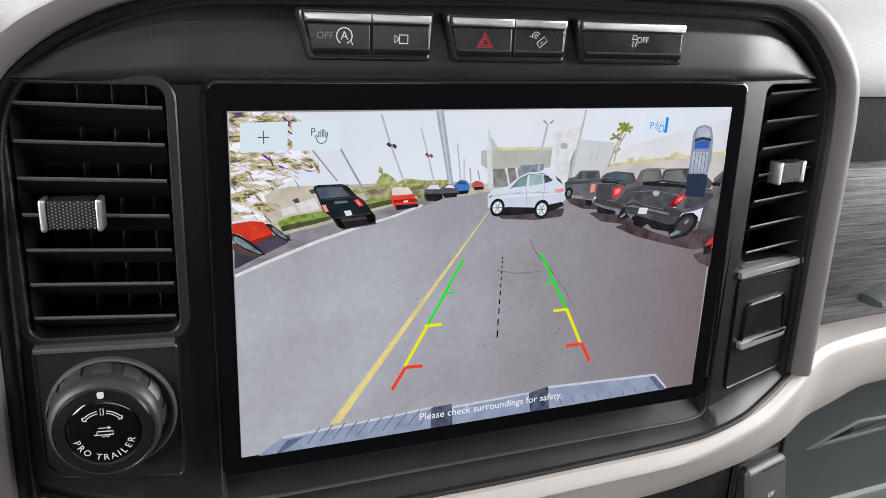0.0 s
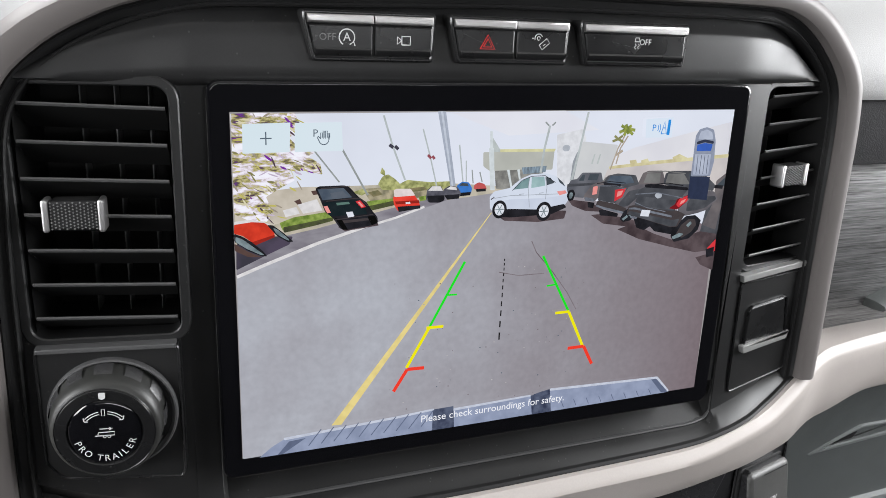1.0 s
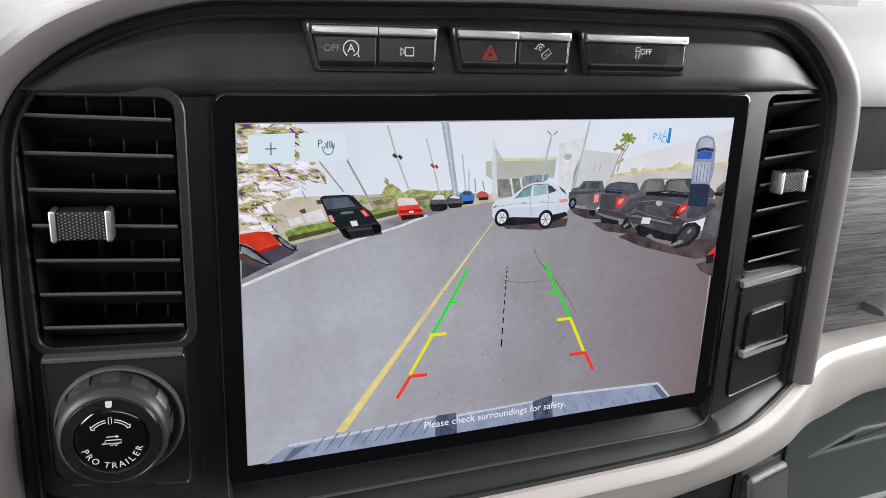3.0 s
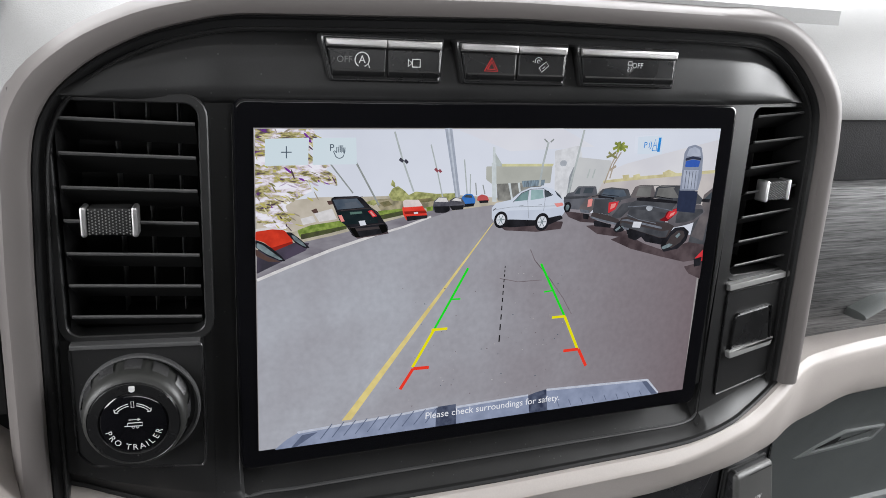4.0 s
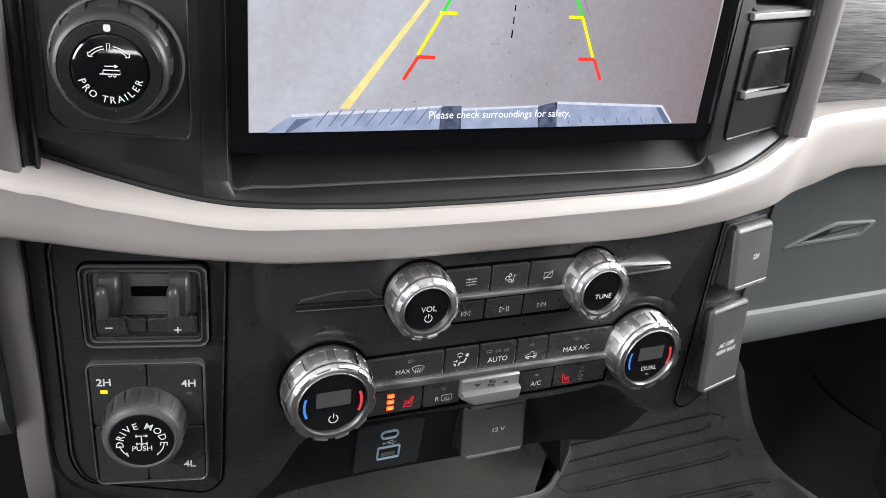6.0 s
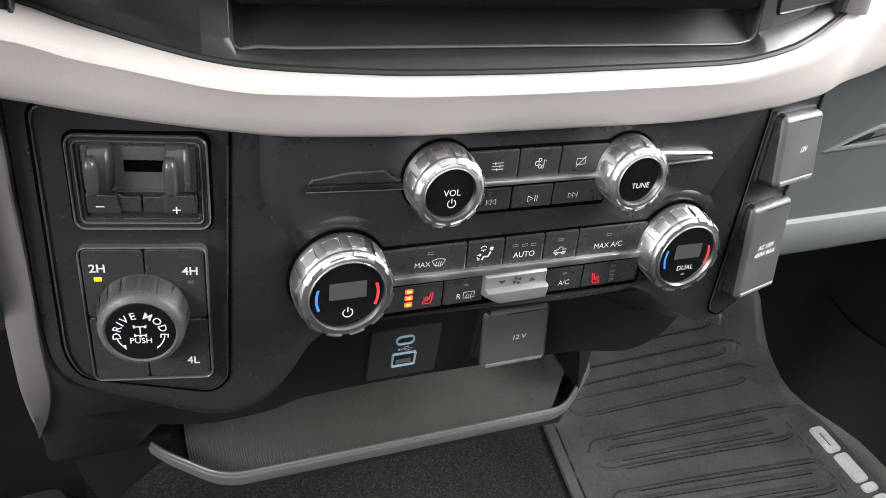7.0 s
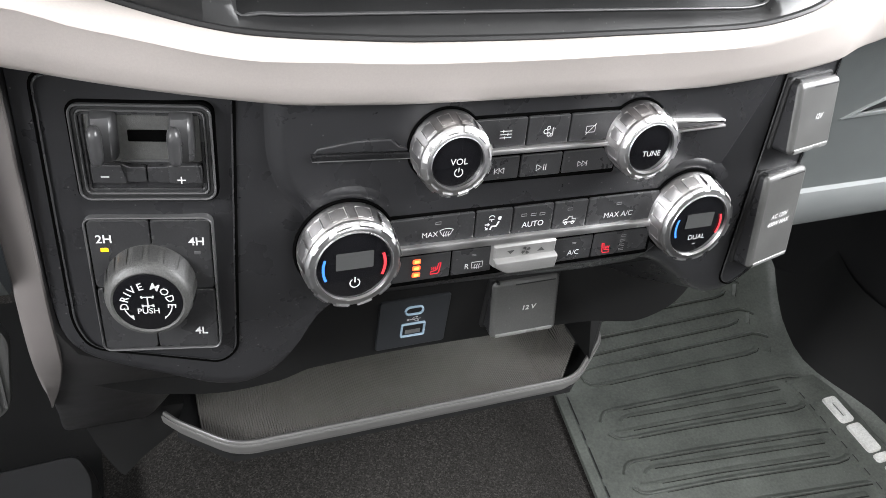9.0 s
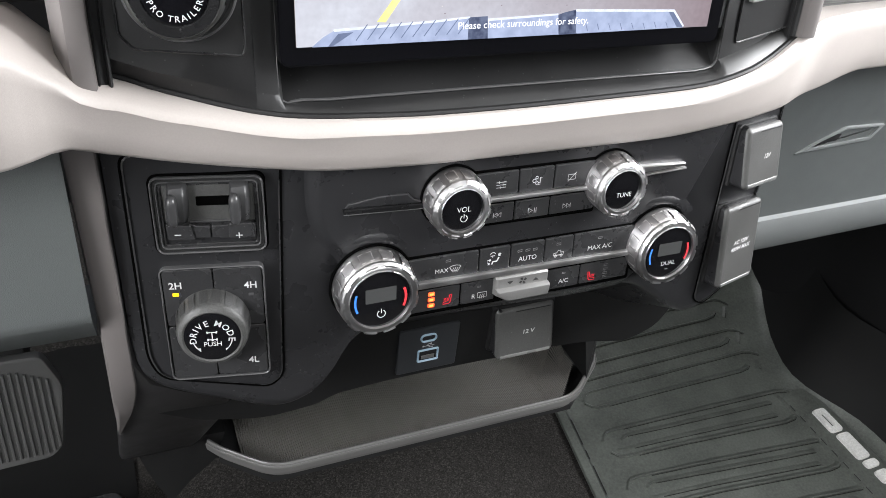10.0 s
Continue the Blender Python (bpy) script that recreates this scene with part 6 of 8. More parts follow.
part("lit_mark", Solid().plate(rrect(-0.0243, -0.1457, -0.0208, -0.1436, 0.0003), y, 0.0, 0.0002), material("amber_indicator", (0.5, 0.25, 0.0), 0.4, emit=(1.0, 0.50, 0.01), strength=1.6), mode, "lit amber indicator")
part("unlit_mark", Solid().plate(rrect(0.0186, -0.1478, 0.0218, -0.1460, 0.0003), y, 0.0, 0.0002), SLAT, mode)
write_round("DRIVE MODE", 0.0056, mx, MODEZ - 0.0006, 0.0108, 90, MODEF, WHITE, mode, bold=0.00004)
write("PUSH", 0.0044, mx, MODEZ - 0.0042, MODEF, WHITE, mode, bold=0.00004)
symbol(mode, WHITE, MODEF, 0.0006, [(mx - 0.0026, MODEZ + 0.0040), (mx + 0.0026, MODEZ + 0.0040)], [(mx, MODEZ + 0.0040), (mx, MODEZ - 0.0004)], [(mx - 0.0024, MODEZ - 0.0010), (mx + 0.0024, MODEZ - 0.0010)])
symbol(mode, WHITE, MODEF, 0.0009, [(mx - 0.0028, MODEZ + 0.0048), (mx - 0.0024, MODEZ + 0.0032)], [(mx + 0.0028, MODEZ + 0.0048), (mx + 0.0024, MODEZ + 0.0032)], [(mx - 0.0025, MODEZ - 0.0018), (mx - 0.0025, MODEZ - 0.0002)], [(mx + 0.0025, MODEZ - 0.0018), (mx + 0.0025, MODEZ - 0.0002)], [(mx - 0.0006, MODEZ - 0.0016), (mx + 0.0006, MODEZ - 0.0016)])
for a0, a1 in ((190, 222), (-10, -42)):
    e = radians(a1)
    tip = (mx + 0.0112 * math.cos(e), MODEZ + 0.0112 * math.sin(e))
    symbol(mode, WHITE, MODEF, 0.0006, arc(mx, MODEZ, 0.0112, a0, a1))
    d = 1 if a1 > 90 else -1
    part("arrow_head", Solid().flat([(tip[0] - 0.0012, tip[1] + 0.0006 * d + 0.0004), (tip[0] + 0.0014 * d * 0.9, tip[1] - 0.0018), (tip[0] + 0.0012, tip[1] + 0.0010)][::1 if d > 0 else 1], MODEF), WHITE, mode)

# usb ports
PORT = material("pale_blue_port_ring", (0.30, 0.38, 0.45), 0.4, emit=(0.2, 0.35, 0.5), strength=0.12)
part("small_port_ring", Solid().border(rrect(-0.0082, 0.0086, 0.0058, 0.0166, 0.0038), 0.0012, -0.0046, 0.0, 0.0004), PORT, usb, "pale blue ring of the small port")
part("small_port", Solid().plate(rrect(-0.0064, 0.0106, 0.0040, 0.0146, 0.0018), -0.0036, 0.0, 0.0002), WELL, usb)
part("large_port_ring", Solid().border(rrect(-0.0094, -0.0122, 0.0086, 0.0006, 0.0014), 0.0012, -0.0046, 0.0, 0.0004), PORT, usb, "pale blue ring of the large port")
part("large_port", Solid().plate(rrect(-0.0075, -0.0103, 0.0067, -0.0013, 0.0004), -0.0034, 0.0, 0.0002), WELL, usb)
part("contact_tongue", Solid().box(-0.0060, 0.0052, -0.0040, -0.003, -0.0092, -0.0058, 0.0003), CHROME, usb)
symbol(usb, WHITE, -0.0032, 0.0005, [(-0.0048, 0.0038), (0.0046, 0.0040)], [(-0.0022, 0.0038), (-0.0004, 0.0058), (0.0012, 0.0058)], [(-0.0008, 0.0038), (0.0008, 0.0022), (0.0022, 0.0022)])
symbol(usb, WHITE, -0.0032, 0.0016, [(-0.0056, 0.0037), (-0.0042, 0.0039)])
symbol(usb, WHITE, -0.0032, 0.0013, [(0.0010, 0.0058), (0.0022, 0.0058)], [(0.0021, 0.0022), (0.0033, 0.0022)])

# ---- the picture on the display ----
def srgb(r, g, b):
    return tuple(((c / 255 + 0.055) / 1.055) ** 2.4 if c > 10 else c / 3294.6 for c in (r, g, b))


INK = {}


def ink(name, r, g, b, r2=None, g2=None, b2=None, size=120.0, stretch=(1, 1, 1), detail=4):
    """A colour of the lit picture; with a second colour it mottles between the two."""
    m = screen_colour("picture_" + name.lower(), srgb(r, g, b), 1.28)
    if r2 is None:
        r2, g2, b2, size = r * 0.93, g * 0.93, b * 0.93, 380.0
    if name not in ("WHITEINK", "GREEN", "YELLOW", "RED", "BLACKINK"):
        n, l = m.node_tree.nodes, m.node_tree.links
        co, mp, tx, mx_ = n.new("ShaderNodeTexCoord"), n.new("ShaderNodeMapping"), n.new("ShaderNodeTexNoise"), n.new("ShaderNodeMix")
        rg = n.new("ShaderNodeMapRange")
        rg.inputs["From Min"].default_value, rg.inputs["From Max"].default_value = 0.35, 0.65
        mp.inputs["Scale"].default_value = stretch
        tx.inputs["Scale"].default_value, tx.inputs["Detail"].default_value = size, detail
        mx_.data_type = "RGBA"
        mx_.inputs["A"].default_value, mx_.inputs["B"].default_value = (*srgb(r, g, b), 1), (*srgb(r2, g2, b2), 1)
        l.new(co.outputs["Object"], mp.inputs["Vector"])
        l.new(mp.outputs[0], tx.inputs["Vector"])
        l.new(tx.outputs["Fac"], rg.inputs["Value"])
        l.new(rg.outputs[0], mx_.inputs["Factor"])
        l.new(mx_.outputs["Result"], n["Principled BSDF"].inputs["Emission Color"])
    INK[name] = m
    return m


SKY, CLOUD, CLOUD2 = ink("SKY", 222, 227, 240, 211, 216, 229, 14), ink("CLOUD", 208, 208, 217, 222, 222, 228, 20), ink("CLOUD2", 216, 217, 228, 226, 228, 236, 20)
YARD, STRIP, DARKSTRIP, PALE = ink("YARD", 196, 188, 172, 165, 160, 145, 160), ink("STRIP", 150, 148, 156, 120, 116, 126, 60, (1, 1, 3)), ink("DARKSTRIP", 78, 70, 88, 58, 56, 66, 90), ink("PALE", 222, 220, 222)
HOUSE, HOUSE2, DARKBITS = ink("HOUSE", 200, 192, 180, 182, 174, 160, 120), ink("HOUSE2", 178, 168, 140, 120, 116, 96, 260), ink("DARKBITS", 90, 70, 66)
HEDGE, HEDGEDARK, BUSH, BUSHDARK = ink("HEDGE", 146, 166, 84, 98, 122, 52, 420), ink("HEDGEDARK", 64, 66, 50, 84, 92, 56, 300), ink("BUSH", 186, 188, 128, 128, 132, 84, 420), ink("BUSHDARK", 96, 98, 70, 140, 128, 96, 300)
POST, POSTPALE, LAMPHEAD, REDHEAD = ink("POST", 150, 156, 156), ink("POSTPALE", 182, 190, 192), ink("LAMPHEAD", 66, 66, 78), ink("REDHEAD", 150, 80, 90)
POLE, POLELIGHT, TOWER, TOWERSHADE = ink("POLE", 168, 176, 192), ink("POLELIGHT", 196, 204, 218), ink("TOWER", 210, 218, 222), ink("TOWERSHADE", 186, 194, 194)
CANOPY, CANOPYEDGE, GLASSDARK, SHOWGLASS = ink("CANOPY", 172, 174, 168, 184, 186, 180, 60), ink("CANOPYEDGE", 214, 212, 168), ink("GLASSDARK", 112, 112, 110, 150, 150, 146, 300), ink("SHOWGLASS", 140, 160, 176, 96, 106, 116, 300, (6, 1, 1))
WHITEWALL, GREYWALL, GREYWALL2, ROUNDEL = ink("WHITEWALL", 220, 222, 228), ink("GREYWALL", 204, 206, 208, 194, 196, 200, 50), ink("GREYWALL2", 150, 156, 164), ink("ROUNDEL", 176, 182, 192)
LOWWALL, ROOFTRIM, PALMTRUNK, PALMLEAF, PALMLEAF2 = ink("LOWWALL", 206, 200, 198, 188, 182, 184, 60), ink("ROOFTRIM", 214, 208, 168, 190, 180, 140, 200), ink("PALMTRUNK", 176, 164, 150), ink("PALMLEAF", 160, 168, 84, 110, 124, 60, 400), ink("PALMLEAF2", 140, 140, 96)
REDCAR, BLUECAR, DARKCAR, CARDARK, CARGLASS, CARGLASSPALE = ink("REDCAR", 196, 90, 90), ink("BLUECAR", 60, 120, 200), ink("DARKCAR", 70, 70, 80, 100, 100, 110, 300), ink("CARDARK", 26, 26, 30, 40, 40, 46, 200), ink("CARGLASS", 70, 78, 86), ink("CARGLASSPALE", 226, 214, 214)
REDCAR2, REDLIGHT, REDLIGHTDARK, PINKLIGHT, PLATE = ink("REDCAR2", 232, 74, 60, 214, 56, 46, 150), ink("REDLIGHT", 216, 56, 64), ink("REDLIGHTDARK", 120, 26, 34), ink("PINKLIGHT", 236, 150, 146), ink("PLATE", 226, 230, 240)
SUVGLASS, SUVGLASS2, SUVSHEEN, SUVGREY, SUVBODY = ink("SUVGLASS", 64, 76, 92, 90, 100, 112, 120), ink("SUVGLASS2", 92, 100, 112), ink("SUVSHEEN", 90, 120, 112), ink("SUVGREY", 70, 64, 66), ink("SUVBODY", 18, 30, 34, 30, 40, 44, 160)
REDTRUCK, REDTRUCKDARK, WHEELGREY = ink("REDTRUCK", 222, 66, 44, 190, 52, 36, 160), ink("REDTRUCKDARK", 150, 40, 32), ink("WHEELGREY", 130, 146, 152, 86, 98, 104, 260)
SHADOW, WHITECAR, WHITECARLOW, WINDOW, WINDOW2 = ink("SHADOW", 62, 52, 56, 92, 80, 84, 120), ink("WHITECAR", 214, 222, 236, 202, 210, 226, 60), ink("WHITECARLOW", 192, 200, 218, 204, 212, 228, 60), ink("WINDOW", 128, 158, 160, 96, 124, 130, 150), ink("WINDOW2", 158, 188, 190, 134, 164, 168, 150)
PICKUPGREY, PICKUPDARK, CABGLASS, SILVER, CABGREY = ink("PICKUPGREY", 104, 106, 114, 82, 84, 92, 120), ink("PICKUPDARK", 64, 66, 72, 84, 86, 92, 140), ink("CABGLASS", 124, 124, 124, 104, 104, 104, 120), ink("SILVER", 122, 128, 140, 92, 96, 106, 300), ink("CABGREY", 112, 106, 108, 92, 88, 92, 120)
PICKUPTAIL, FENDER = ink("PICKUPTAIL", 84, 86, 92, 66, 68, 74, 90), ink("FENDER", 112, 108, 114, 88, 86, 92, 90)
YELLOWLINE, STAIN, STAINDARK = ink("YELLOWLINE", 228, 210, 140, 212, 194, 128, 200), ink("STAIN", 186, 184, 186, 172, 168, 170, 200), ink("STAINDARK", 104, 94, 100, 132, 124, 130, 160)
BUMPER, BUMPERDARK, HITCH, BUMPEREDGE = ink("BUMPER", 148, 158, 184, 132, 142, 168, 150), ink("BUMPERDARK", 96, 106, 132), ink("HITCH", 52, 58, 80, 90, 98, 120, 250), ink("BUMPEREDGE", 198, 204, 220)
TILE, TILEBLUE, ASSIST = ink("TILE", 208, 224, 232, 214, 226, 235, 8), ink("TILEBLUE", 212, 224, 238, 216, 227, 240, 8), ink("ASSIST", 40, 140, 222)
ICONSILVER, ICONLIGHT, ICONBLUE, ICONDARK, ICONBED = ink("ICONSILVER", 142, 150, 170), ink("ICONLIGHT", 178, 186, 204, 160, 168, 188, 200), ink("ICONBLUE", 58, 96, 186), ink("ICONDARK", 52, 58, 78), ink("ICONBED", 46, 54, 78)
GREEN, YELLOW, RED, BLACKINK, WHITEINK, GREYINK = ink("GREEN", 30, 220, 40), ink("YELLOW", 236, 228, 20), ink("RED", 236, 60, 44), ink("BLACKINK", 12, 12, 12), ink("WHITEINK", 238, 240, 246), ink("GREYINK", 84, 98, 112)
# asphalt: bluish grey on one side, warmer and darker on the other, with fine aggregate
ASPHALT = ink("ASPHALT", 184, 187, 197, 170, 170, 179, 22)
an, al = ASPHALT.node_tree.nodes, ASPHALT.node_tree.links
co, sep, gr, warm, grit, gm = (an.new("ShaderNode" + k) for k in ("TexCoord", "SeparateXYZ", "MapRange", "Mix", "TexNoise", "Mix"))
warm.data_type = gm.data_type = "RGBA"
gm.blend_type = "MULTIPLY"
gr.inputs["From Min"].default_value, gr.inputs["From Max"].default_value = 0.06, 0.26
grit.inputs["Scale"].default_value, grit.inputs["Detail"].default_value = 300, 8
warm.inputs["B"].default_value = (*srgb(128, 116, 122), 1)
old = an["Principled BSDF"].inputs["Emission Color"].links[0].from_socket
al.new(co.outputs["Object"], sep.inputs[0])
al.new(sep.outputs["X"], gr.inputs["Value"])
al.new(gr.outputs[0], warm.inputs["Factor"])
al.new(old, warm.inputs["A"])
al.new(co.outputs["Object"], grit.inputs["Vector"])
gm.inputs["Factor"].default_value = 0.24
al.new(warm.outputs["Result"], gm.inputs["A"])
al.new(grit.outputs["Fac"], gm.inputs["B"])
al.new(gm.outputs["Result"], an["Principled BSDF"].inputs["Emission Color"])

LAYER = [0]


def layer():
    LAYER[0] += 1
    return -0.0006 - LAYER[0] * 4e-6


def shown(name, *shapes, shared=False):
    """One thing of the picture: flat patches of light, in millimetres on the display."""
    v, f, mats, idx = [], [], [], []
    y = layer()
    for k, (mat, pts) in enumerate(shapes):
        y = layer() if not shared or k % 24 == 0 else y - 4e-7
        pts = rounded(pts, 0.6, 2) if len(pts) > 4 else pts
        area = sum(a[0] * b[1] - b[0] * a[1] for a, b in zip(pts, pts[1:] + pts[:1]))
        pts = pts if area > 0 else pts[::-1]
        f.append(tuple(range(len(v), len(v) + len(pts))))
        v += [(x / 1000, y, z / 1000) for x, z in pts]
        if mat not in mats:
            mats.append(mat)
        idx.append(mats.index(mat))
    me = bpy.data.meshes.new(name)
    me.from_pydata(v, [], f)
    for m in mats:
        me.materials.append(m)
    for p, k in zip(me.polygons, idx):
        p.material_index = k
    return part(name, me, None, display)


def shown_lines(name, *lines):
    return shown(name, *[(mat, seg) for mat, w, pts in lines for seg in stroke(pts, w)])


def stroke(pts, w):
    out = []
    for (x0, z0), (x1, z1) in zip(pts, pts[1:]):
        d = math.hypot(x1 - x0, z1 - z0) or 1
        nx, nz = -(z1 - z0) / d * w / 2, (x1 - x0) / d * w / 2
        out.append([(x0 + nx, z0 + nz), (x0 - nx, z0 - nz), (x1 - nx, z1 - nz), (x1 + nx, z1 + nz)])
    return out


def shown_wheel(cx, cz, r):
    disc = lambda k, n=18: [(cx + r * k * 0.86 * math.cos(2 * math.pi * i / n), cz + r * k * math.sin(2 * math.pi * i / n)) for i in range(n)]
    shown("shown_wheel", (CARDARK, disc(1.0)), (PLATE, disc(0.66)), *[(WHEELGREY, s) for a in range(0, 360, 60) for s in stroke([(cx, cz), (cx + r * 0.5 * math.cos(radians(a)), cz + r * 0.58 * math.sin(radians(a)))], 0.45)])


# sky and far hills are the ground colour of the picture
shown("shown_sky",
      (SKY, [(0.3, 162.8), (262, 163.6), (262, 85.6), (1.2, 109.5)]))
shown("shown_cloud",
      (CLOUD, [(181.3, 136.6), (200.7, 144.3), (227.9, 150.2), (262, 157.3), (262, 121.6), (196.4, 124.3)]),
      (CLOUD2, [(99.8, 162.7), (159.1, 163.5), (179.4, 153.8), (129.4, 151.8)]))
shown("shown_yard",
      (YARD, [(0.4, 127.2), (26.4, 130.6), (59.7, 130.3), (89.8, 130.7), (131.2, 126.9), (131.6, 120.6), (90.3, 119.8), (46.7, 113), (0.3, 104.4)]))
shown("shown_asphalt",
      (ASPHALT, [(0.2, 0), (0.5, 90.8), (36.2, 103.5), (73.6, 114.1), (98.8, 121.6), (122.3, 123.9), (166.5, 121.1), (205, 111.2), (259.8, 99.3), (262, 0.1)]))
shown("shown_kerb_strip",
      (STRIP, [(0.8, 104.4), (13.5, 107.4), (36.3, 111.4), (73.5, 119.5), (90.2, 122.6), (101.6, 123.7), (98.8, 121.6), (73.6, 114.1), (36.2, 103.5), (0.5, 90.8)]),
      (DARKSTRIP, [(0.8, 106.4), (13.6, 109.2), (25.5, 108.4), (23.9, 104.8), (13.3, 100.3), (0.4, 94.5)]))
shown_lines("shown_kerb_line",
            (PALE, 1.5, [(0.5, 91.3), (13.2, 96.1), (36.2, 104.3), (57.3, 110.4)]),
            (PALE, 1.1, [(57.3, 110.4), (73.6, 114.4), (87.5, 118.9)]))
shown("shown_house",
      (HOUSE, [(0.9, 127.7), (15.3, 129.5), (28.8, 130.7), (35.4, 130.7), (41.5, 118.5), (18.6, 114.6), (0.5, 110.8)]),
      (HOUSE2, [(57.1, 128.8), (89.9, 129.6), (101.3, 129.2), (101.5, 125.3), (84.5, 123.4), (62.6, 120.6)]),
      (PALE, [(21.2, 120.6), (27.2, 121.9), (28.7, 118.7), (22.4, 117.5)]),
      (PALE, [(27.7, 122.9), (36.4, 125), (38.9, 119.7), (30.2, 118.6)]),
      (DARKBITS, [(26.3, 124.5), (28.8, 125.4), (29.8, 123.3), (27.7, 122.9)]),
      (DARKBITS, [(33.8, 128.7), (36.4, 129.1), (36.9, 127.1), (34.8, 126.9)]))
# a tree in bloom: slanting sprays of leaf and shade
trng = random.Random(11)
def foliage(name, size, stretch):
    """Streaky leaves: leaf, bark, violet fringe and sky in one mottled ink."""
    m = ink(name, 200, 200, 200)
    n, l = m.node_tree.nodes, m.node_tree.links
    co, mp, tx, rp = (n.new("ShaderNode" + k) for k in ("TexCoord", "Mapping", "TexNoise", "ValToRGB"))
    mp.inputs["Rotation"].default_value, mp.inputs["Scale"].default_value = (0, radians(-38), 0), stretch
    tx.inputs["Scale"].default_value, tx.inputs["Detail"].default_value, tx.inputs["Roughness"].default_value = size, 5, 0.65
    stops = ((0.33, (110, 44, 150)), (0.38, (84, 70, 84)), (0.42, (122, 116, 80)), (0.46, (190, 182, 122)), (0.49, (186, 176, 172)), (0.53, (226, 218, 232)), (0.58, (238, 238, 248)))
    while len(rp.color_ramp.elements) < len(stops):
        rp.color_ramp.elements.new(0.5)
    for el, (pos, c) in zip(rp.color_ramp.elements, stops):
        el.position, el.color = pos, (*srgb(*c), 1)
    l.new(co.outputs["Object"], mp.inputs["Vector"])
    l.new(mp.outputs[0], tx.inputs["Vector"])
    l.new(tx.outputs["Fac"], rp.inputs["Fac"])
    l.new(rp.outputs["Color"], n["Principled BSDF"].inputs["Emission Color"])
    return m


LEAVES, LEAVES2 = foliage("LEAVES", 260, (0.35, 1, 1)), foliage("LEAVES2", 330, (0.4, 1, 1.2))
shown("shown_tree_crown",
      (LEAVES, [(0.3, 120), (6, 117), (13, 114), (17, 120), (14, 127), (21, 131), (27, 134), (24, 138), (31, 138), (39, 136), (38, 141), (33, 144), (37, 147), (28, 149), (24, 153), (27, 158), (25, 163), (12, 163.3), (0.5, 163)]),
      (LEAVES2, [(24.5, 152), (27, 155), (28.5, 160), (27, 163.3), (24, 163.3), (23, 158)]))
LEAFINK = [ink("LEAF1", 192, 184, 104), ink("LEAF2", 132, 128, 84), ink("LEAF3", 158, 148, 134), ink("LEAF4", 84, 68, 80), ink("LEAF5", 120, 50, 160), ink("LEAF6", 214, 208, 178), ink("LEAF7", 196, 182, 204)]
for x0, z0, sx, sz, count, weights in ((8, 139, 9, 9, 16, (5, 3, 3, 1, 2, 3, 3)), (20, 143, 9, 7, 16, (3, 5, 3, 2, 1, 2, 2)), (31, 140, 8, 4, 16, (4, 4, 2, 1, 3, 1, 1)), (12, 158, 11, 5, 8, (2, 2, 5, 1, 1, 3, 3)), (26, 158, 3, 6, 14, (5, 1, 0, 2, 6, 1, 1)), (4, 150, 4, 8, 6, (4, 2, 4, 2, 1, 2, 2)), (8, 128, 7, 6, 10, (5, 2, 3, 2, 1, 3, 3)), (18, 130, 10, 3, 16, (5, 2, 1, 1, 0, 4, 1)), (14, 120, 6, 4, 16, (6, 4, 2, 1, 1, 1, 1))):
    sprays = []
    for k in range(count):
        cx, cz = min(max(trng.gauss(x0, sx * 0.55), 1.2), 60), min(max(trng.gauss(z0, sz * 0.55), 108), 162.3)
        a, ln, wd = radians(trng.gauss(-38, 24)), trng.uniform(0.8, 3.0), trng.uniform(0.2, 0.6)
        ca, sa = math.cos(a), math.sin(a)
        pts = [(cx + ca * u * ln - sa * w * wd, cz + sa * u * ln + ca * w * wd) for u, w in ((-1, -0.1), (-0.3, -1), (0.5, -0.8), (1, 0.1), (0.4, 0.9), (-0.5, 0.7))]
        pts = [(min(max(x, 0.3), 261.5), min(z, 163.2)) for x, z in pts]
        sprays.append((trng.choices(LEAFINK, weights)[0], pts))
    shown("shown_tree", *sprays, shared=True)
shown("shown_hedge",
      (HEDGE, [(19.6, 115), (26.2, 117.3), (42, 119), (44, 115.8), (36.3, 114.1), (21, 111.3)]),
      (HEDGEDARK, [(21.1, 112.9), (31.2, 114.4), (43.5, 116.3), (44, 114.7), (36.3, 113), (21.5, 110.3)]),
      (HEDGE, [(59.3, 122.9), (73.4, 123.9), (73.4, 121.2), (61, 119.1)]),
      (HEDGEDARK, [(60.4, 120.7), (73.4, 122.8), (73.4, 120.6), (62, 118.5)]),
      (HEDGE, [(84.5, 123.9), (90.6, 124.7), (90.7, 122.5), (85.1, 121.7)]))
shown("shown_bush",
      (BUSH, [(64.5, 130.6), (66.6, 134.2), (69.3, 135.2), (72.6, 132.9), (75.4, 130.2), (74.4, 127.6), (66.7, 127.9)]),
      (BUSH, [(65.5, 135.8), (66.3, 138.4), (67.7, 136.8), (68, 134.2)]),
      (BUSH, [(70.5, 128.3), (78.6, 132.2), (89.8, 130.7), (101.2, 130.8), (101.4, 127.5), (78.8, 126.8)]),
      (BUSHDARK, [(59.8, 127.1), (64.6, 128), (66.8, 125.8), (62.5, 124.9)]),
      (BUSH, [(52.4, 127.4), (57.1, 128.8), (60.3, 127.6), (57.1, 125.7)]),
      (BUSHDARK, [(73.3, 127.6), (87.1, 128.7), (88.6, 127), (75, 125.9)]))
shown_lines("shown_lamp_post",
            (POST, 0.7, [(35.2, 146.9), (46.6, 132.3)]))
shown_lines("shown_lamp_post",
            (POST, 0.9, [(47.6, 147.6), (59.8, 125.8)]))
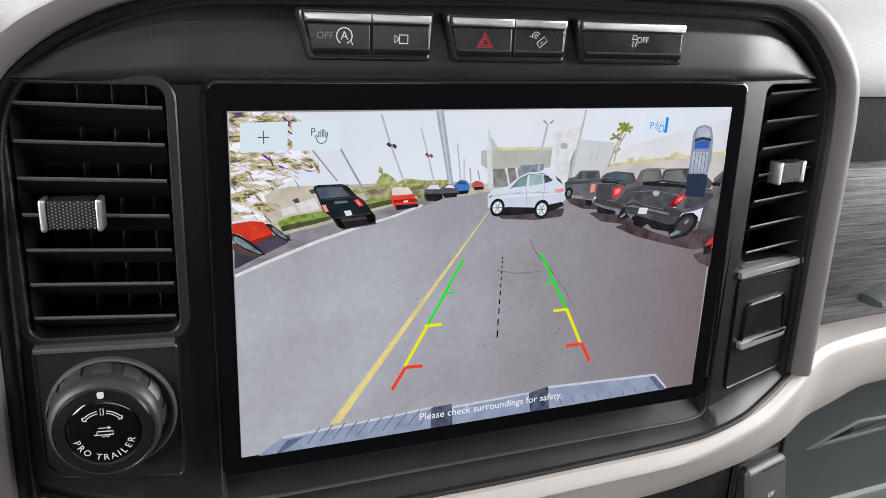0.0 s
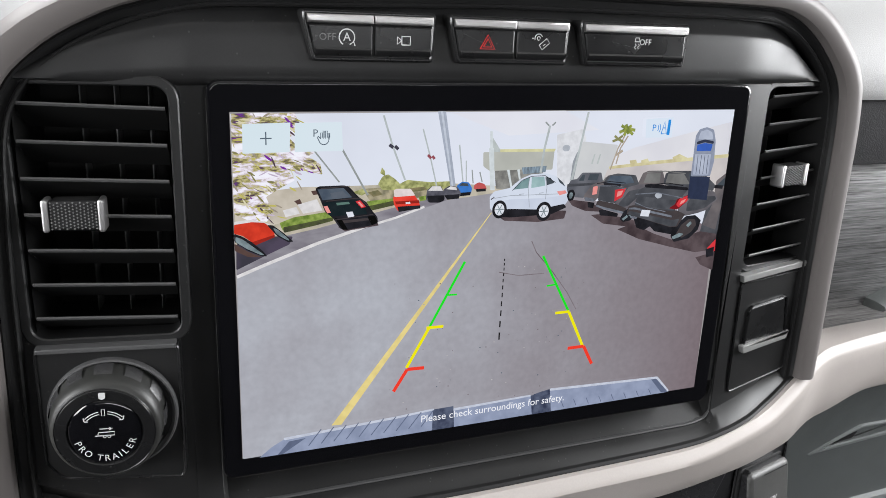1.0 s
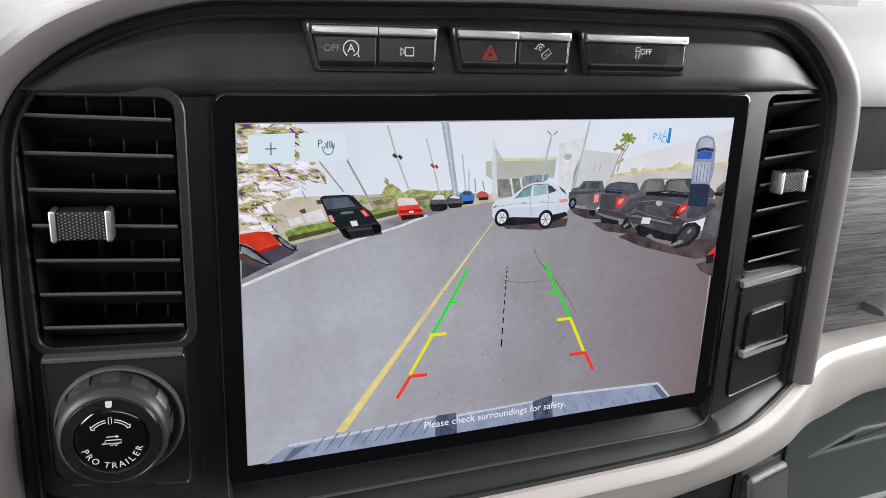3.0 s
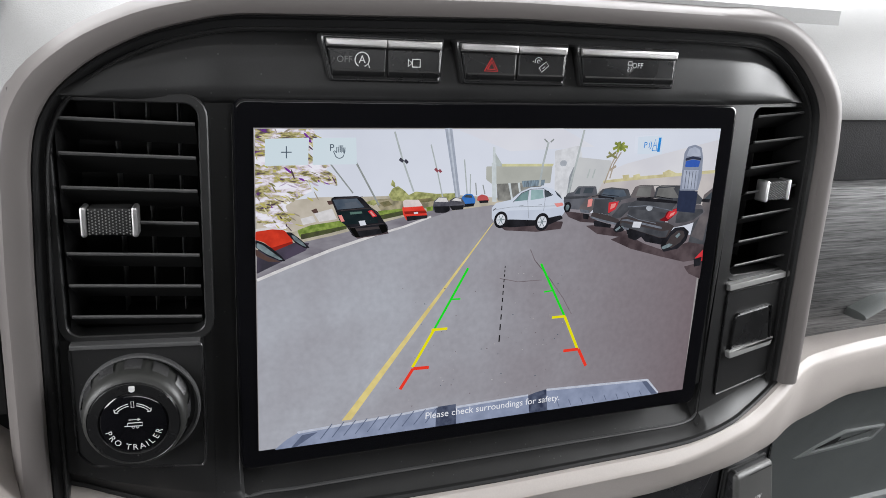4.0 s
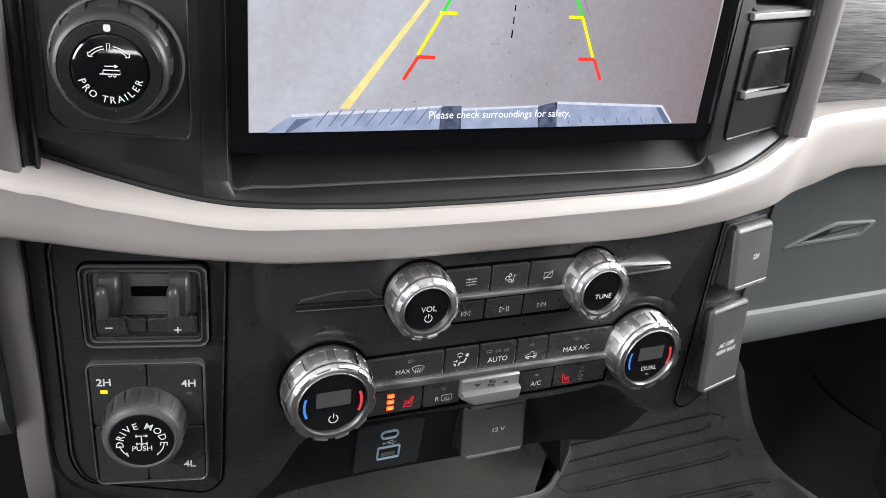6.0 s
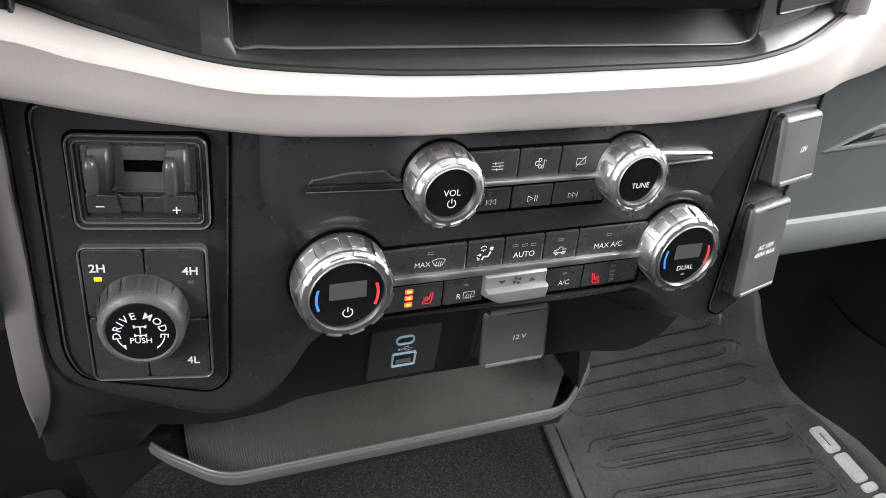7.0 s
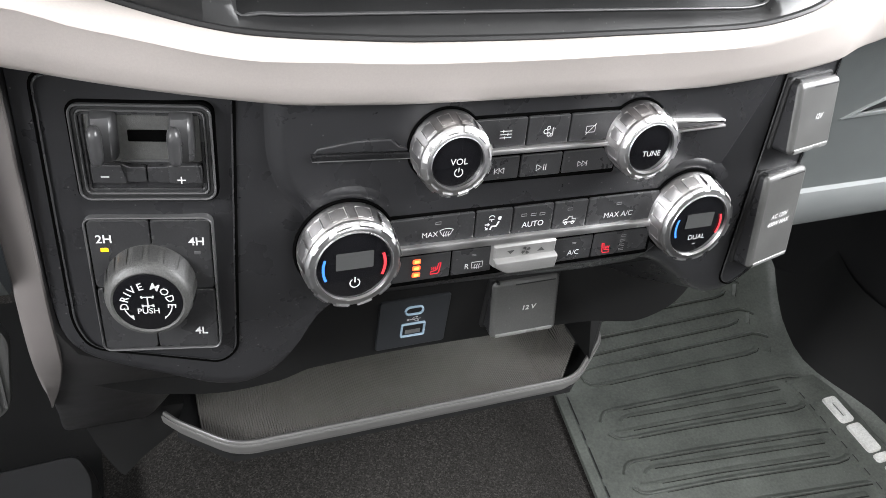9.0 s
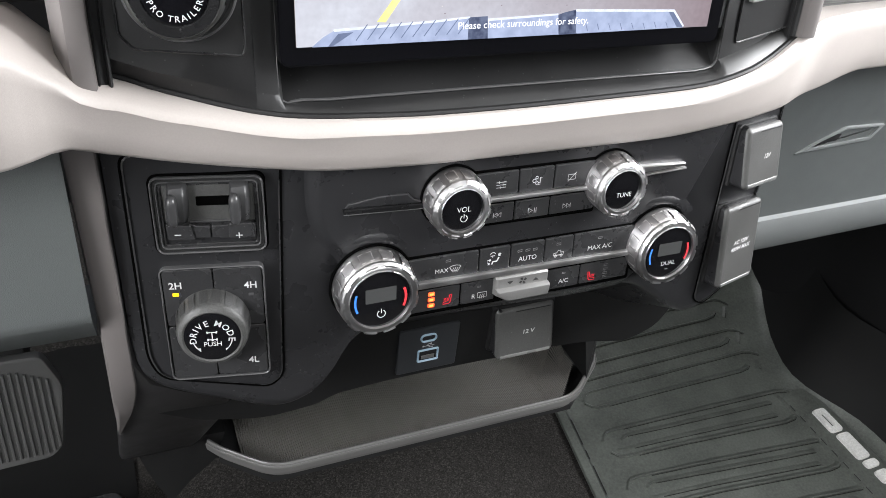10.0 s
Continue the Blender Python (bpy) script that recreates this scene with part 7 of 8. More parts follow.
shown_lines("shown_lamp_post",
            (POSTPALE, 0.9, [(66.7, 161.9), (71.2, 148.1), (77.5, 132.2)]),
            (LAMPHEAD, 1.5, [(69.6, 148.7), (71.5, 147.3)]),
            (LAMPHEAD, 1.5, [(72.3, 148.1), (73.9, 146.5)]))
shown_lines("shown_lamp_post",
            (POSTPALE, 0.7, [(85.6, 155.6), (89.4, 143), (93.3, 128.4)]),
            (REDHEAD, 1.3, [(88.3, 143.6), (90, 141.9)]),
            (REDHEAD, 1.3, [(90.5, 143), (91.7, 141.6)]))
shown_lines("shown_lamp_post",
            (POSTPALE, 0.7, [(103.9, 148), (106.5, 130.1)]),
            (POSTPALE, 0.6, [(107.7, 140.4), (108.2, 130)]),
            (POST, 0.6, [(110.9, 135.9), (111.8, 129.3)]),
            (POST, 0.6, [(115, 134.7), (116.5, 129.7)]))
shown("shown_pole",
      (POLE, [(92.5, 163.5), (96.4, 163.5), (102.8, 128.6), (100.2, 128.1)]),
      (POLELIGHT, [(93.9, 163.5), (95, 163.5), (101.6, 128.6), (100.8, 128.4)]))
shown("shown_pylon",
      (TOWER, [(119.2, 154.1), (120.6, 154.1), (123.1, 125.5), (120.9, 125.6)]),
      (TOWERSHADE, [(120.8, 151.1), (125.7, 144.3), (126.4, 134.9), (122.4, 135)]))
shown("shown_showroom",
      (CANOPY, [(116.2, 144.2), (154.6, 143.9), (154.2, 134.6), (120.4, 134.8), (116.6, 137.4)]),
      (CANOPYEDGE, [(125, 145.4), (155.2, 145), (154.7, 143.6), (125.1, 144)]),
      (GLASSDARK, [(122.7, 135), (149.1, 135.3), (149.3, 133), (140.1, 130.5), (131.2, 125.8), (123.9, 126.1)]),
      (TOWER, [(119.1, 146), (121.7, 146), (123.4, 125.5), (120.9, 125.6)]),
      (SHOWGLASS, [(137.2, 136.2), (150.9, 136.6), (150.5, 133.5), (138.1, 132.8)]),
      (TOWER, [(129.3, 135.3), (130.6, 135.3), (132.7, 126.8), (131.8, 126.3)]),
      (TOWER, [(134.8, 135.2), (136.1, 135.4), (137, 130.6), (136.1, 130.1)]))
shown("shown_facade",
      (WHITEWALL, [(155.2, 151.9), (169.5, 154.5), (172, 149.7), (166.8, 124), (157.6, 125.3)]),
      (GREYWALL, [(170.2, 148.3), (190.9, 146.2), (187.1, 127.6), (166, 125.5), (166.8, 137)]),
      (GREYWALL2, [(165.4, 138.2), (167.5, 143.3), (168.8, 142.7), (166.5, 127.8), (164.7, 125.6)]),
      (TOWERSHADE, [(176, 136.8), (177.4, 141.9), (178.1, 141.9), (177, 136.7)]),
      (TOWERSHADE, [(179.3, 136.7), (180.7, 141.8), (181.4, 141.8), (180.3, 136.6)]),
      (ROUNDEL, [(158.7, 144.9), (159.5, 146.6), (162, 146.8), (163.4, 145.6), (162.6, 143.7), (160.1, 143.5)]))
shown_lines("shown_lamp_post",
            (POSTPALE, 1.2, [(171.9, 162.8), (168.7, 144.4), (165.2, 127)]),
            (POSTPALE, 1.2, [(151, 156.4), (148.9, 145.4), (147.7, 133.3)]),
            (POST, 0.8, [(148.4, 158.1), (150.4, 156.4)]),
            (POST, 0.8, [(154, 158), (152.2, 156.4)]))
shown("shown_roofline",
      (LOWWALL, [(186.3, 134.1), (215.6, 136.8), (262, 139.2), (262, 116.8), (196.7, 121.3), (184.2, 128.9)]),
      (ROOFTRIM, [(186.8, 135.3), (215.6, 137.4), (262, 139.8), (262, 137.9), (215.8, 135.6), (187, 133.8)]),
      (ROOFTRIM, [(198.8, 137.9), (202.8, 138.3), (203.8, 135.9), (199.8, 135.5)]),
      (ROOFTRIM, [(205.7, 137.7), (209.7, 138.7), (211.5, 136.3), (206.6, 135.9)]),
      (ROOFTRIM, [(225.3, 138.9), (229.4, 140.6), (235.6, 138.1), (226.4, 136.5)]))
shown_lines("shown_palm",
            (PALMTRUNK, 0.8, [(187.7, 133.5), (191.1, 144.5), (194.9, 151.9)]),
            (PALMTRUNK, 0.8, [(190.8, 136.3), (192.5, 144.4), (196.4, 150.7)]),
            (PALMLEAF, 1.6, [(195.3, 154.2), (190.8, 152.5)]),
            (PALMLEAF, 1.6, [(195.3, 154.2), (191.7, 155.9)]),
            (PALMLEAF, 1.6, [(195.3, 154.2), (194.4, 156.5)]),
            (PALMLEAF, 1.6, [(195.3, 154.2), (197.8, 155.9)]),
            (PALMLEAF, 1.6, [(195.3, 154.2), (200.2, 153.5)]),
            (PALMLEAF, 1.6, [(195.3, 154.2), (199.1, 151.3)]),
            (PALMLEAF, 1.6, [(195.3, 154.2), (193.7, 150.8)]),
            (PALMLEAF, 1.6, [(195.3, 154.2), (196.3, 151.6)]),
            (PALMLEAF2, 1.3, [(190.6, 149.1), (187.3, 148)]),
            (PALMLEAF2, 1.3, [(190.6, 149.1), (193.1, 150.8)]),
            (PALMLEAF2, 1.3, [(190.6, 149.1), (188.3, 150.8)]),
            (PALMLEAF2, 1.3, [(190.6, 149.1), (193.8, 147.6)]),
            (PALMTRUNK, 1.4, [(190.2, 141), (194, 143.2)]))
shown("shown_far_car",
      (REDCAR, [(112, 126.6), (112.4, 128.7), (114.7, 129.8), (117.8, 128.8), (119.1, 126.3), (116.2, 125.3)]),
      (CARDARK, [(113.1, 126.5), (118.5, 126.6), (118.6, 125.2), (113.8, 125.1)]))
shown("shown_far_car",
      (BLUECAR, [(103.3, 124.7), (103.4, 128.6), (105.9, 130.4), (109.4, 130), (111.3, 127.1), (110.9, 124.4), (108, 123.4)]),
      (CARGLASS, [(104.5, 128.5), (105.9, 129.8), (108.9, 129.4), (109.5, 128)]),
      (CARDARK, [(103.8, 125), (110.9, 125.2), (110.4, 123.6), (105.1, 123.3)]))
shown("shown_far_car",
      (DARKCAR, [(96.7, 123.9), (96.8, 127.2), (99.6, 128.7), (103.7, 128), (105.6, 125.2), (105.1, 123), (101.7, 122)]),
      (PALE, [(98, 127.1), (100.2, 128.4), (103.1, 127.7), (103.5, 126.4)]),
      (CARDARK, [(96.9, 124.2), (105, 124.4), (104.6, 122.2), (98.8, 121.9)]))
shown("shown_far_car",
      (DARKCAR, [(87.9, 122.7), (88.3, 127), (91, 129), (95, 128.9), (96.9, 126.1), (97.6, 122.2), (94.8, 120.7), (89.6, 120.9)]),
      (PALE, [(88.9, 126.7), (91, 128.8), (95, 128.6), (96.3, 126.4)]),
      (CARDARK, [(88.4, 124.3), (97.2, 124.2), (97.3, 121.7), (94.8, 120.7), (89.4, 121)]))
shown("shown_red_car",
      (REDCAR2, [(71.7, 124.1), (72.7, 125.5), (81.8, 125.4), (84.1, 122.4), (85.3, 119.5), (83.1, 118.2), (74.3, 117.6), (72.5, 120.5)]),
      (CARGLASSPALE, [(72, 127.6), (73.4, 128.3), (80.3, 128), (82.6, 124.7), (72.4, 124.4)]),
      (REDTRUCKDARK, [(72.8, 122.3), (84.5, 122.4), (84.9, 121), (73.2, 120.9)]),
      (CARDARK, [(73.9, 119.8), (85.3, 119.9), (85.3, 118.4), (74.7, 117.2)]),
      (PLATE, [(77.9, 121.7), (80.1, 121.8), (80.3, 120.9), (78.1, 120.8)]))
shown("shown_black_suv",
      (SHADOW, [(45.7, 111.8), (49.2, 109.5), (65.1, 111.3), (64.3, 113.2)]),
      (CARDARK, [(35.6, 129.9), (37.3, 130.9), (48.8, 130.9), (51.2, 129.9), (55.4, 125.3), (59.2, 122.6), (61.8, 118.6), (64.5, 115.3), (64.7, 112.4), (61.8, 111.5), (49.9, 110), (47.1, 110.7), (43.3, 116.2), (39.9, 119.1), (38.6, 122.6)]),
      (SUVGLASS, [(36.6, 129.5), (48.5, 129.7), (52.4, 125.2), (38.9, 124.5)]),
      (SUVGLASS2, [(42.3, 127.6), (48.1, 128.3), (50.9, 125.5), (43.3, 125.1)]),
      (SUVBODY, [(39.3, 123.3), (52.9, 124.2), (57.9, 121.3), (59.7, 117), (42.6, 116.9), (40.6, 119.1)]),
      (SUVSHEEN, [(45, 123), (50.9, 123.2), (51.4, 122.2), (45.4, 121.8)]),
      (REDLIGHT, [(54, 123.2), (56.1, 123.7), (58.9, 120.5), (56.8, 120)]),
      (PINKLIGHT, [(39.3, 121.6), (41, 121.8), (42.6, 118.6), (40.9, 118.4)]),
      (PINKLIGHT, [(55, 122.8), (55.9, 123), (57.9, 120.8), (56.8, 120.5)]),
      (PLATE, [(49.5, 118.4), (52.6, 118.6), (53.5, 116.3), (50.6, 115.9)]),
      (SUVGREY, [(46.4, 114.6), (59.7, 115.2), (60.4, 114.1), (47.1, 113.2)]),
      (BLACKINK, [(44.3, 116.1), (47.8, 114.9), (50.6, 110.1), (48.1, 110.3)]),
      (BLACKINK, [(59.7, 115.9), (63.2, 116.1), (64.7, 112.8), (61.8, 111.5)]))
shown("shown_red_pickup",
      (PALE, [(0.1, 116.7), (6.1, 117.3), (12.5, 116.3), (15.7, 114.4), (9.3, 115.5), (0.2, 115)]),
      (REDTRUCK, [(0.1, 115.4), (7.7, 116.2), (13.1, 115.6), (16.6, 112.3), (17.5, 109.9), (12.3, 107.8), (7.4, 107.1), (3.7, 110.1), (-0.1, 111.4)]),
      (REDTRUCKDARK, [(3.7, 109.8), (7.4, 107.1), (17.5, 109.9), (17.5, 108.8), (7.7, 105.1), (4.2, 107.7)]),
      (CARDARK, [(-0.1, 111.4), (3.1, 110.1), (7.4, 107.1), (12.1, 102.7), (14, 100.1), (11.7, 100.3), (5.7, 103.2), (-0, 107.7)]),
      (WHEELGREY, [(0.5, 110), (3.3, 108.8), (7.7, 105.1), (12.7, 100.9), (11.1, 101), (5.1, 104.2), (0.4, 107.6)]),
      (CARDARK, [(14.1, 114.5), (16.6, 114.3), (21.1, 110.6), (25.7, 106.2), (23.3, 106), (18.5, 109.1)]),
      (WHEELGREY, [(16.6, 113), (18.2, 112.5), (22.4, 108.8), (24, 106.7), (22, 107.5), (18.2, 110.2)]),
      (DARKBITS, [(-0.1, 107), (5.7, 102.8), (11.7, 99.9), (5.6, 100.4), (-0, 103.6)]))
shown("shown_white_car",
      (SHADOW, [(123.5, 114.2), (132, 114.9), (164, 113.3), (163.1, 109.2), (148.2, 108.2), (129.3, 109.9)]),
      (WHITECAR, [(121.2, 116.6), (120.8, 122.5), (123.1, 125), (131.2, 126.3), (137, 130.6), (142.4, 132.7), (150.3, 133), (156.1, 131.6), (160.6, 128), (163.8, 124.7), (164.4, 118.5), (161.8, 115.1), (154.8, 113.7), (132.1, 113.8), (123.5, 114.2)]),
      (WHITECARLOW, [(121.4, 118.9), (131.6, 120.6), (150.4, 120.4), (163.8, 121.5), (164.4, 118.5), (161.8, 115.1), (154.8, 113.7), (132.1, 113.8), (123.5, 114.2)]),
      (CARDARK, [(123.4, 115.4), (132, 115.8), (147.7, 114.7), (162.3, 116.9), (163.8, 115), (155.6, 111.9), (132.3, 111.4), (124.8, 112.4)]),
      (WINDOW, [(133.1, 125.4), (137.4, 129.5), (141.9, 131.3), (141.4, 125.9)]),
      (WINDOW2, [(142.9, 131.3), (149.8, 131.3), (150.8, 126.7), (143, 125.8)]),
      (CARGLASS, [(150.7, 131), (153.3, 130.6), (155.8, 127.9), (151.7, 126.9)]),
      (CARGLASS, [(157.1, 130.7), (160.6, 128), (162.1, 125.7), (158.7, 128.1)]),
      (PINKLIGHT, [(157.5, 123.5), (162.3, 123.9), (163.4, 122.4), (159.3, 121.4)]))
for cx, cz, r in ((126.4, 115.8, 4.6), (151, 113.6, 5.0)):
    shown_wheel(cx, cz, r)
shown("shown_shadow",
      (SHADOW, [(164.1, 119.2), (177.3, 117.2), (188.7, 111.2), (174.8, 112.6), (167, 115.7)]))
shown("shown_pickup",
      (PICKUPGREY, [(165, 129), (168.6, 129.5), (171.2, 132.6), (182.4, 132.3), (184.1, 126.9), (176.8, 121.9), (174.1, 119.4), (164.4, 120.5), (162.9, 125.1)]),
      (PICKUPDARK, [(163, 127.1), (173.3, 127.1), (183.8, 127.2), (183.9, 126.1), (173.4, 125.8), (163.1, 125.6)]),
      (CARGLASS, [(174.6, 128.6), (175.8, 131.7), (181.2, 131.5), (180.3, 128.4)]),
      (CARGLASS, [(169.4, 128.5), (171.6, 131.6), (173, 131.5), (172.6, 128.4)]))
shown("shown_wheel",
      (CARDARK, [(163.3, 120.9), (164.2, 123.8), (166.8, 124.2), (168.2, 122), (167.3, 118.6), (164.7, 118.2)]),
      (WHEELGREY, [(164.5, 120.9), (165.2, 122.7), (166.5, 122.6), (167.1, 121.3), (166.2, 119.5), (165.1, 119.3)]))
shown("shown_pickup",
      (CABGREY, [(177.2, 125.9), (180.7, 127.3), (183.7, 127.6), (187.2, 130), (186.2, 126.2), (184.4, 121.6), (180.3, 117.5), (174.2, 118.3), (173.1, 120.5)]),
      (CABGLASS, [(183.4, 127.7), (185.3, 129.8), (187.4, 130), (185.9, 127.7)]),
      (SILVER, [(173.8, 119.9), (179.9, 118.8), (179.8, 117.2), (174.3, 118)]),
      (PINKLIGHT, [(178.3, 125), (181.2, 125.7), (180.8, 121.2), (178.2, 120.8)]))
shown("shown_wheel",
      (CARDARK, [(175.8, 117.4), (180.1, 116.7), (179.5, 113.8), (176.4, 114.4)]))
shown("shown_shadow",
      (SHADOW, [(178.4, 110.3), (185.7, 110.5), (201.7, 107.1), (208.4, 104.8), (202.3, 102.6), (186.3, 105.2)]))
shown("shown_pickup",
      (CABGREY, [(205, 125.3), (207.7, 131.2), (211, 132.3), (219.8, 132.1), (223, 124.6), (215.3, 124.1)]),
      (CABGLASS, [(208.7, 126), (210.3, 130.8), (218.9, 130.9), (218.7, 125.3)]),
      (PICKUPDARK, [(183.9, 126.3), (186.4, 130.6), (192.4, 131.5), (203.4, 130.2), (206, 125.3), (199.5, 123.9)]),
      (SUVGLASS, [(185.9, 127.1), (188.3, 130.5), (200.6, 129.9), (203, 126.2), (194.7, 125.7)]),
      (FENDER, [(198.9, 123.9), (205.6, 125.3), (215.2, 124.9), (210.5, 118.4), (204.3, 113.6), (200, 110.2), (192, 115.8), (195.7, 119.7)]),
      (PICKUPDARK, [(200.4, 122), (208.3, 123), (206.5, 119), (200.8, 114.1), (196.8, 113.4), (194.4, 115.2), (197.7, 118.8)]),
      (PICKUPTAIL, [(182.4, 125.7), (185.5, 125.8), (199.9, 123.9), (196.3, 119.7), (192.2, 115.8), (181.8, 117.9)]))
shown("shown_wheel",
      (CARDARK, [(184.3, 127.1), (195, 125.8), (194.5, 124.2), (184.8, 125.3)]))
shown("shown_pickup",
      (REDLIGHT, [(191.6, 122.9), (198.3, 123.6), (196.4, 118.9), (191.9, 116.8)]),
      (PINKLIGHT, [(193.3, 122), (196.6, 122.4), (195.7, 120), (193, 119)]),
      (SUVGREY, [(181.8, 117.9), (192, 115.8), (199.7, 112.7), (199.5, 109.4), (185.4, 113.2), (180.6, 114.8)]),
      (SILVER, [(181.2, 115.6), (185.3, 114.3), (199.4, 110.6), (199.5, 109.4), (185.1, 113.2), (180.6, 114.8)]))
shown("shown_wheel",
      (CARDARK, [(185.4, 112.9), (195, 110.2), (194.6, 108.3), (188.9, 109.2), (183.9, 109.7), (183, 112.8)]),
      (CARDARK, [(196.3, 107.1), (198.3, 111.2), (202.5, 113.4), (205.9, 113.5), (206.2, 109.4), (202.8, 105.9), (198.4, 105.4)]),
      (WHEELGREY, [(197.6, 107.1), (200.5, 109.1), (201.3, 108), (198.7, 106.2)]),
      (WHEELGREY, [(201.5, 108.8), (203.1, 110.9), (204.1, 110.3), (202.9, 107.9)]))
shown("shown_pickup",
      (PICKUPDARK, [(251.5, 110.4), (258, 115.8), (261.6, 118.7), (261.6, 97.5), (260.7, 91.8), (249.4, 96.9)]))
shown("shown_shadow",
      (SHADOW, [(195.4, 101.6), (205.2, 104.1), (219.1, 97.7), (233, 93), (249.4, 97.2), (261.1, 95), (261.6, 86), (247.9, 85.2), (230.1, 89.7), (209.6, 95.4)]))
shown("shown_pickup",
      (CABGREY, [(255.8, 125.3), (261.6, 129.3), (261.6, 110.9), (259.8, 97.4), (250.5, 100.8), (255.4, 112.8)]),
      (CARGLASS, [(257, 123.3), (261.5, 127.1), (261.6, 122.2), (253.8, 122)]))
shown("shown_wheel",
      (CARDARK, [(252.7, 123.2), (260.9, 122.6), (260.6, 120.6), (253, 121.5)]))
shown("shown_pickup",
      (PICKUPDARK, [(221.1, 124.7), (221.8, 130.4), (224.9, 131.8), (240.4, 131.3), (248.4, 128.4), (255.3, 123.1), (254.5, 119.7), (237, 121.3)]),
      (CABGLASS, [(222.3, 124.9), (223.5, 130.4), (233.6, 130), (238.6, 124)]),
      (CARGLASS, [(240.2, 124.2), (236.7, 129.6), (244.2, 128.8), (250.4, 123.5)]),
      (FENDER, [(237, 121.3), (255.1, 119.5), (258.4, 115.2), (251.7, 109.2), (246.3, 107.8), (237.7, 106.5), (232.5, 109.7), (234.5, 118.3)]),
      (PICKUPDARK, [(240.6, 117.5), (256.4, 116.8), (257.4, 115), (250.6, 110.5), (244.3, 109.3), (238.3, 109.1), (238.2, 113.6)]))
shown("shown_wheel",
      (CARDARK, [(204.4, 108.3), (228.5, 101.1), (234.9, 102.4), (236, 95.4), (218.9, 99.1), (215.8, 102.1), (212.2, 100.1), (207.2, 101.8)]),
      (CARDARK, [(229.9, 95.8), (233.2, 102.5), (238.7, 106.5), (244.7, 106.7), (249, 103.6), (247.8, 98.2), (242.4, 93.6), (232.5, 92.2)]))
shown("shown_pickup",
      (SUVGREY, [(233.4, 96.7), (236.1, 101.5), (240.6, 104.7), (244.8, 104.4), (246.3, 101.2), (243.5, 97.3), (237.6, 94.2)]))
shown("shown_wheel",
      (WHEELGREY, [(230.7, 95.2), (235.7, 97.2), (238.6, 96.4), (236.1, 94.8), (231.9, 93.7)]),
      (WHEELGREY, [(239.5, 101.3), (241.9, 103.4), (243.1, 102.2), (241, 100)]))
shown("shown_pickup",
      (SUVGREY, [(200.8, 113.8), (204.9, 114.4), (232.1, 110), (237.9, 107.4), (233.5, 100.8), (228.8, 100.8), (200.1, 109.7)]),
      (PICKUPDARK, [(201.8, 111.3), (229.6, 104.7), (234.5, 105.3), (232.8, 101.1), (228.8, 101.1), (200.4, 109.7)]),
      (SILVER, [(201.3, 112.9), (205, 113), (229.2, 107.3), (229.4, 106.1), (204.9, 111.9), (201.1, 112.1)]),
      (PICKUPTAIL, [(206, 122.3), (210.2, 124), (237.4, 121.1), (235.1, 118.3), (232.2, 111.4), (229.8, 109.5), (204.6, 114.1)]),
      (PICKUPDARK, [(206.5, 119), (233, 115.3), (230.9, 111.2), (229.8, 110.1), (205.1, 114.7)]))
shown("shown_wheel",
      (CARDARK, [(209.5, 125.1), (213.6, 125.3), (237.2, 122.4), (238.1, 120.7), (209.7, 123.5)]))
shown("shown_pickup",
      (ROUNDEL, [(216.4, 118.8), (217.2, 120.2), (219.4, 120.4), (221.2, 119.2), (220.8, 117.5), (218.3, 117.1)]),
      (REDLIGHTDARK, [(231.2, 116.2), (238.8, 118.4), (237.7, 114.5), (232.1, 110.3), (226.6, 111.4), (230.2, 113.4)]),
      (REDLIGHT, [(232.8, 116.4), (239.5, 118.4), (238, 114.8), (232.8, 111.6), (231, 113.1)]),
      (PINKLIGHT, [(234, 115), (237.1, 116.2), (236.1, 114.3), (233.3, 113)]),
      (PLATE, [(209.4, 111.4), (214.9, 110.9), (214.1, 107.5), (208.7, 108.1)]),
      (SILVER, [(202.5, 108.5), (207, 107.7), (206.5, 106.6), (202.9, 107.3)]))
shown("shown_red_car_edge",
      (SHADOW, [(248.7, 82.2), (261.6, 84.5), (261.6, 73.7), (252.6, 77.7)]),
      (REDLIGHT, [(255.9, 87), (261, 92), (261.6, 85.1), (257.5, 84)]),
      (CARDARK, [(255, 86.5), (260.8, 87.6), (260.6, 82.2), (256.1, 81.7)]))
shown_lines("shown_sheen",
            (SILVER, 0.5, [(204.4, 120.1), (218.3, 120.3), (235.2, 116.6)]),
            (SILVER, 0.4, [(204.5, 115.7), (212.3, 112.5), (224.6, 109.7)]),
            (SILVER, 0.4, [(180.3, 125.5), (192.3, 125), (198.1, 122.8)]),
            (CABGLASS, 0.5, [(209.8, 131.4), (221.4, 131.8), (234.6, 130.1)]),
            (CARDARK, 0.5, [(210.7, 124.6), (223.8, 125.3), (234.1, 123.6)]),
            (CARDARK, 0.4, [(180.1, 126.7), (187.6, 127.5), (197.6, 126.3)]))
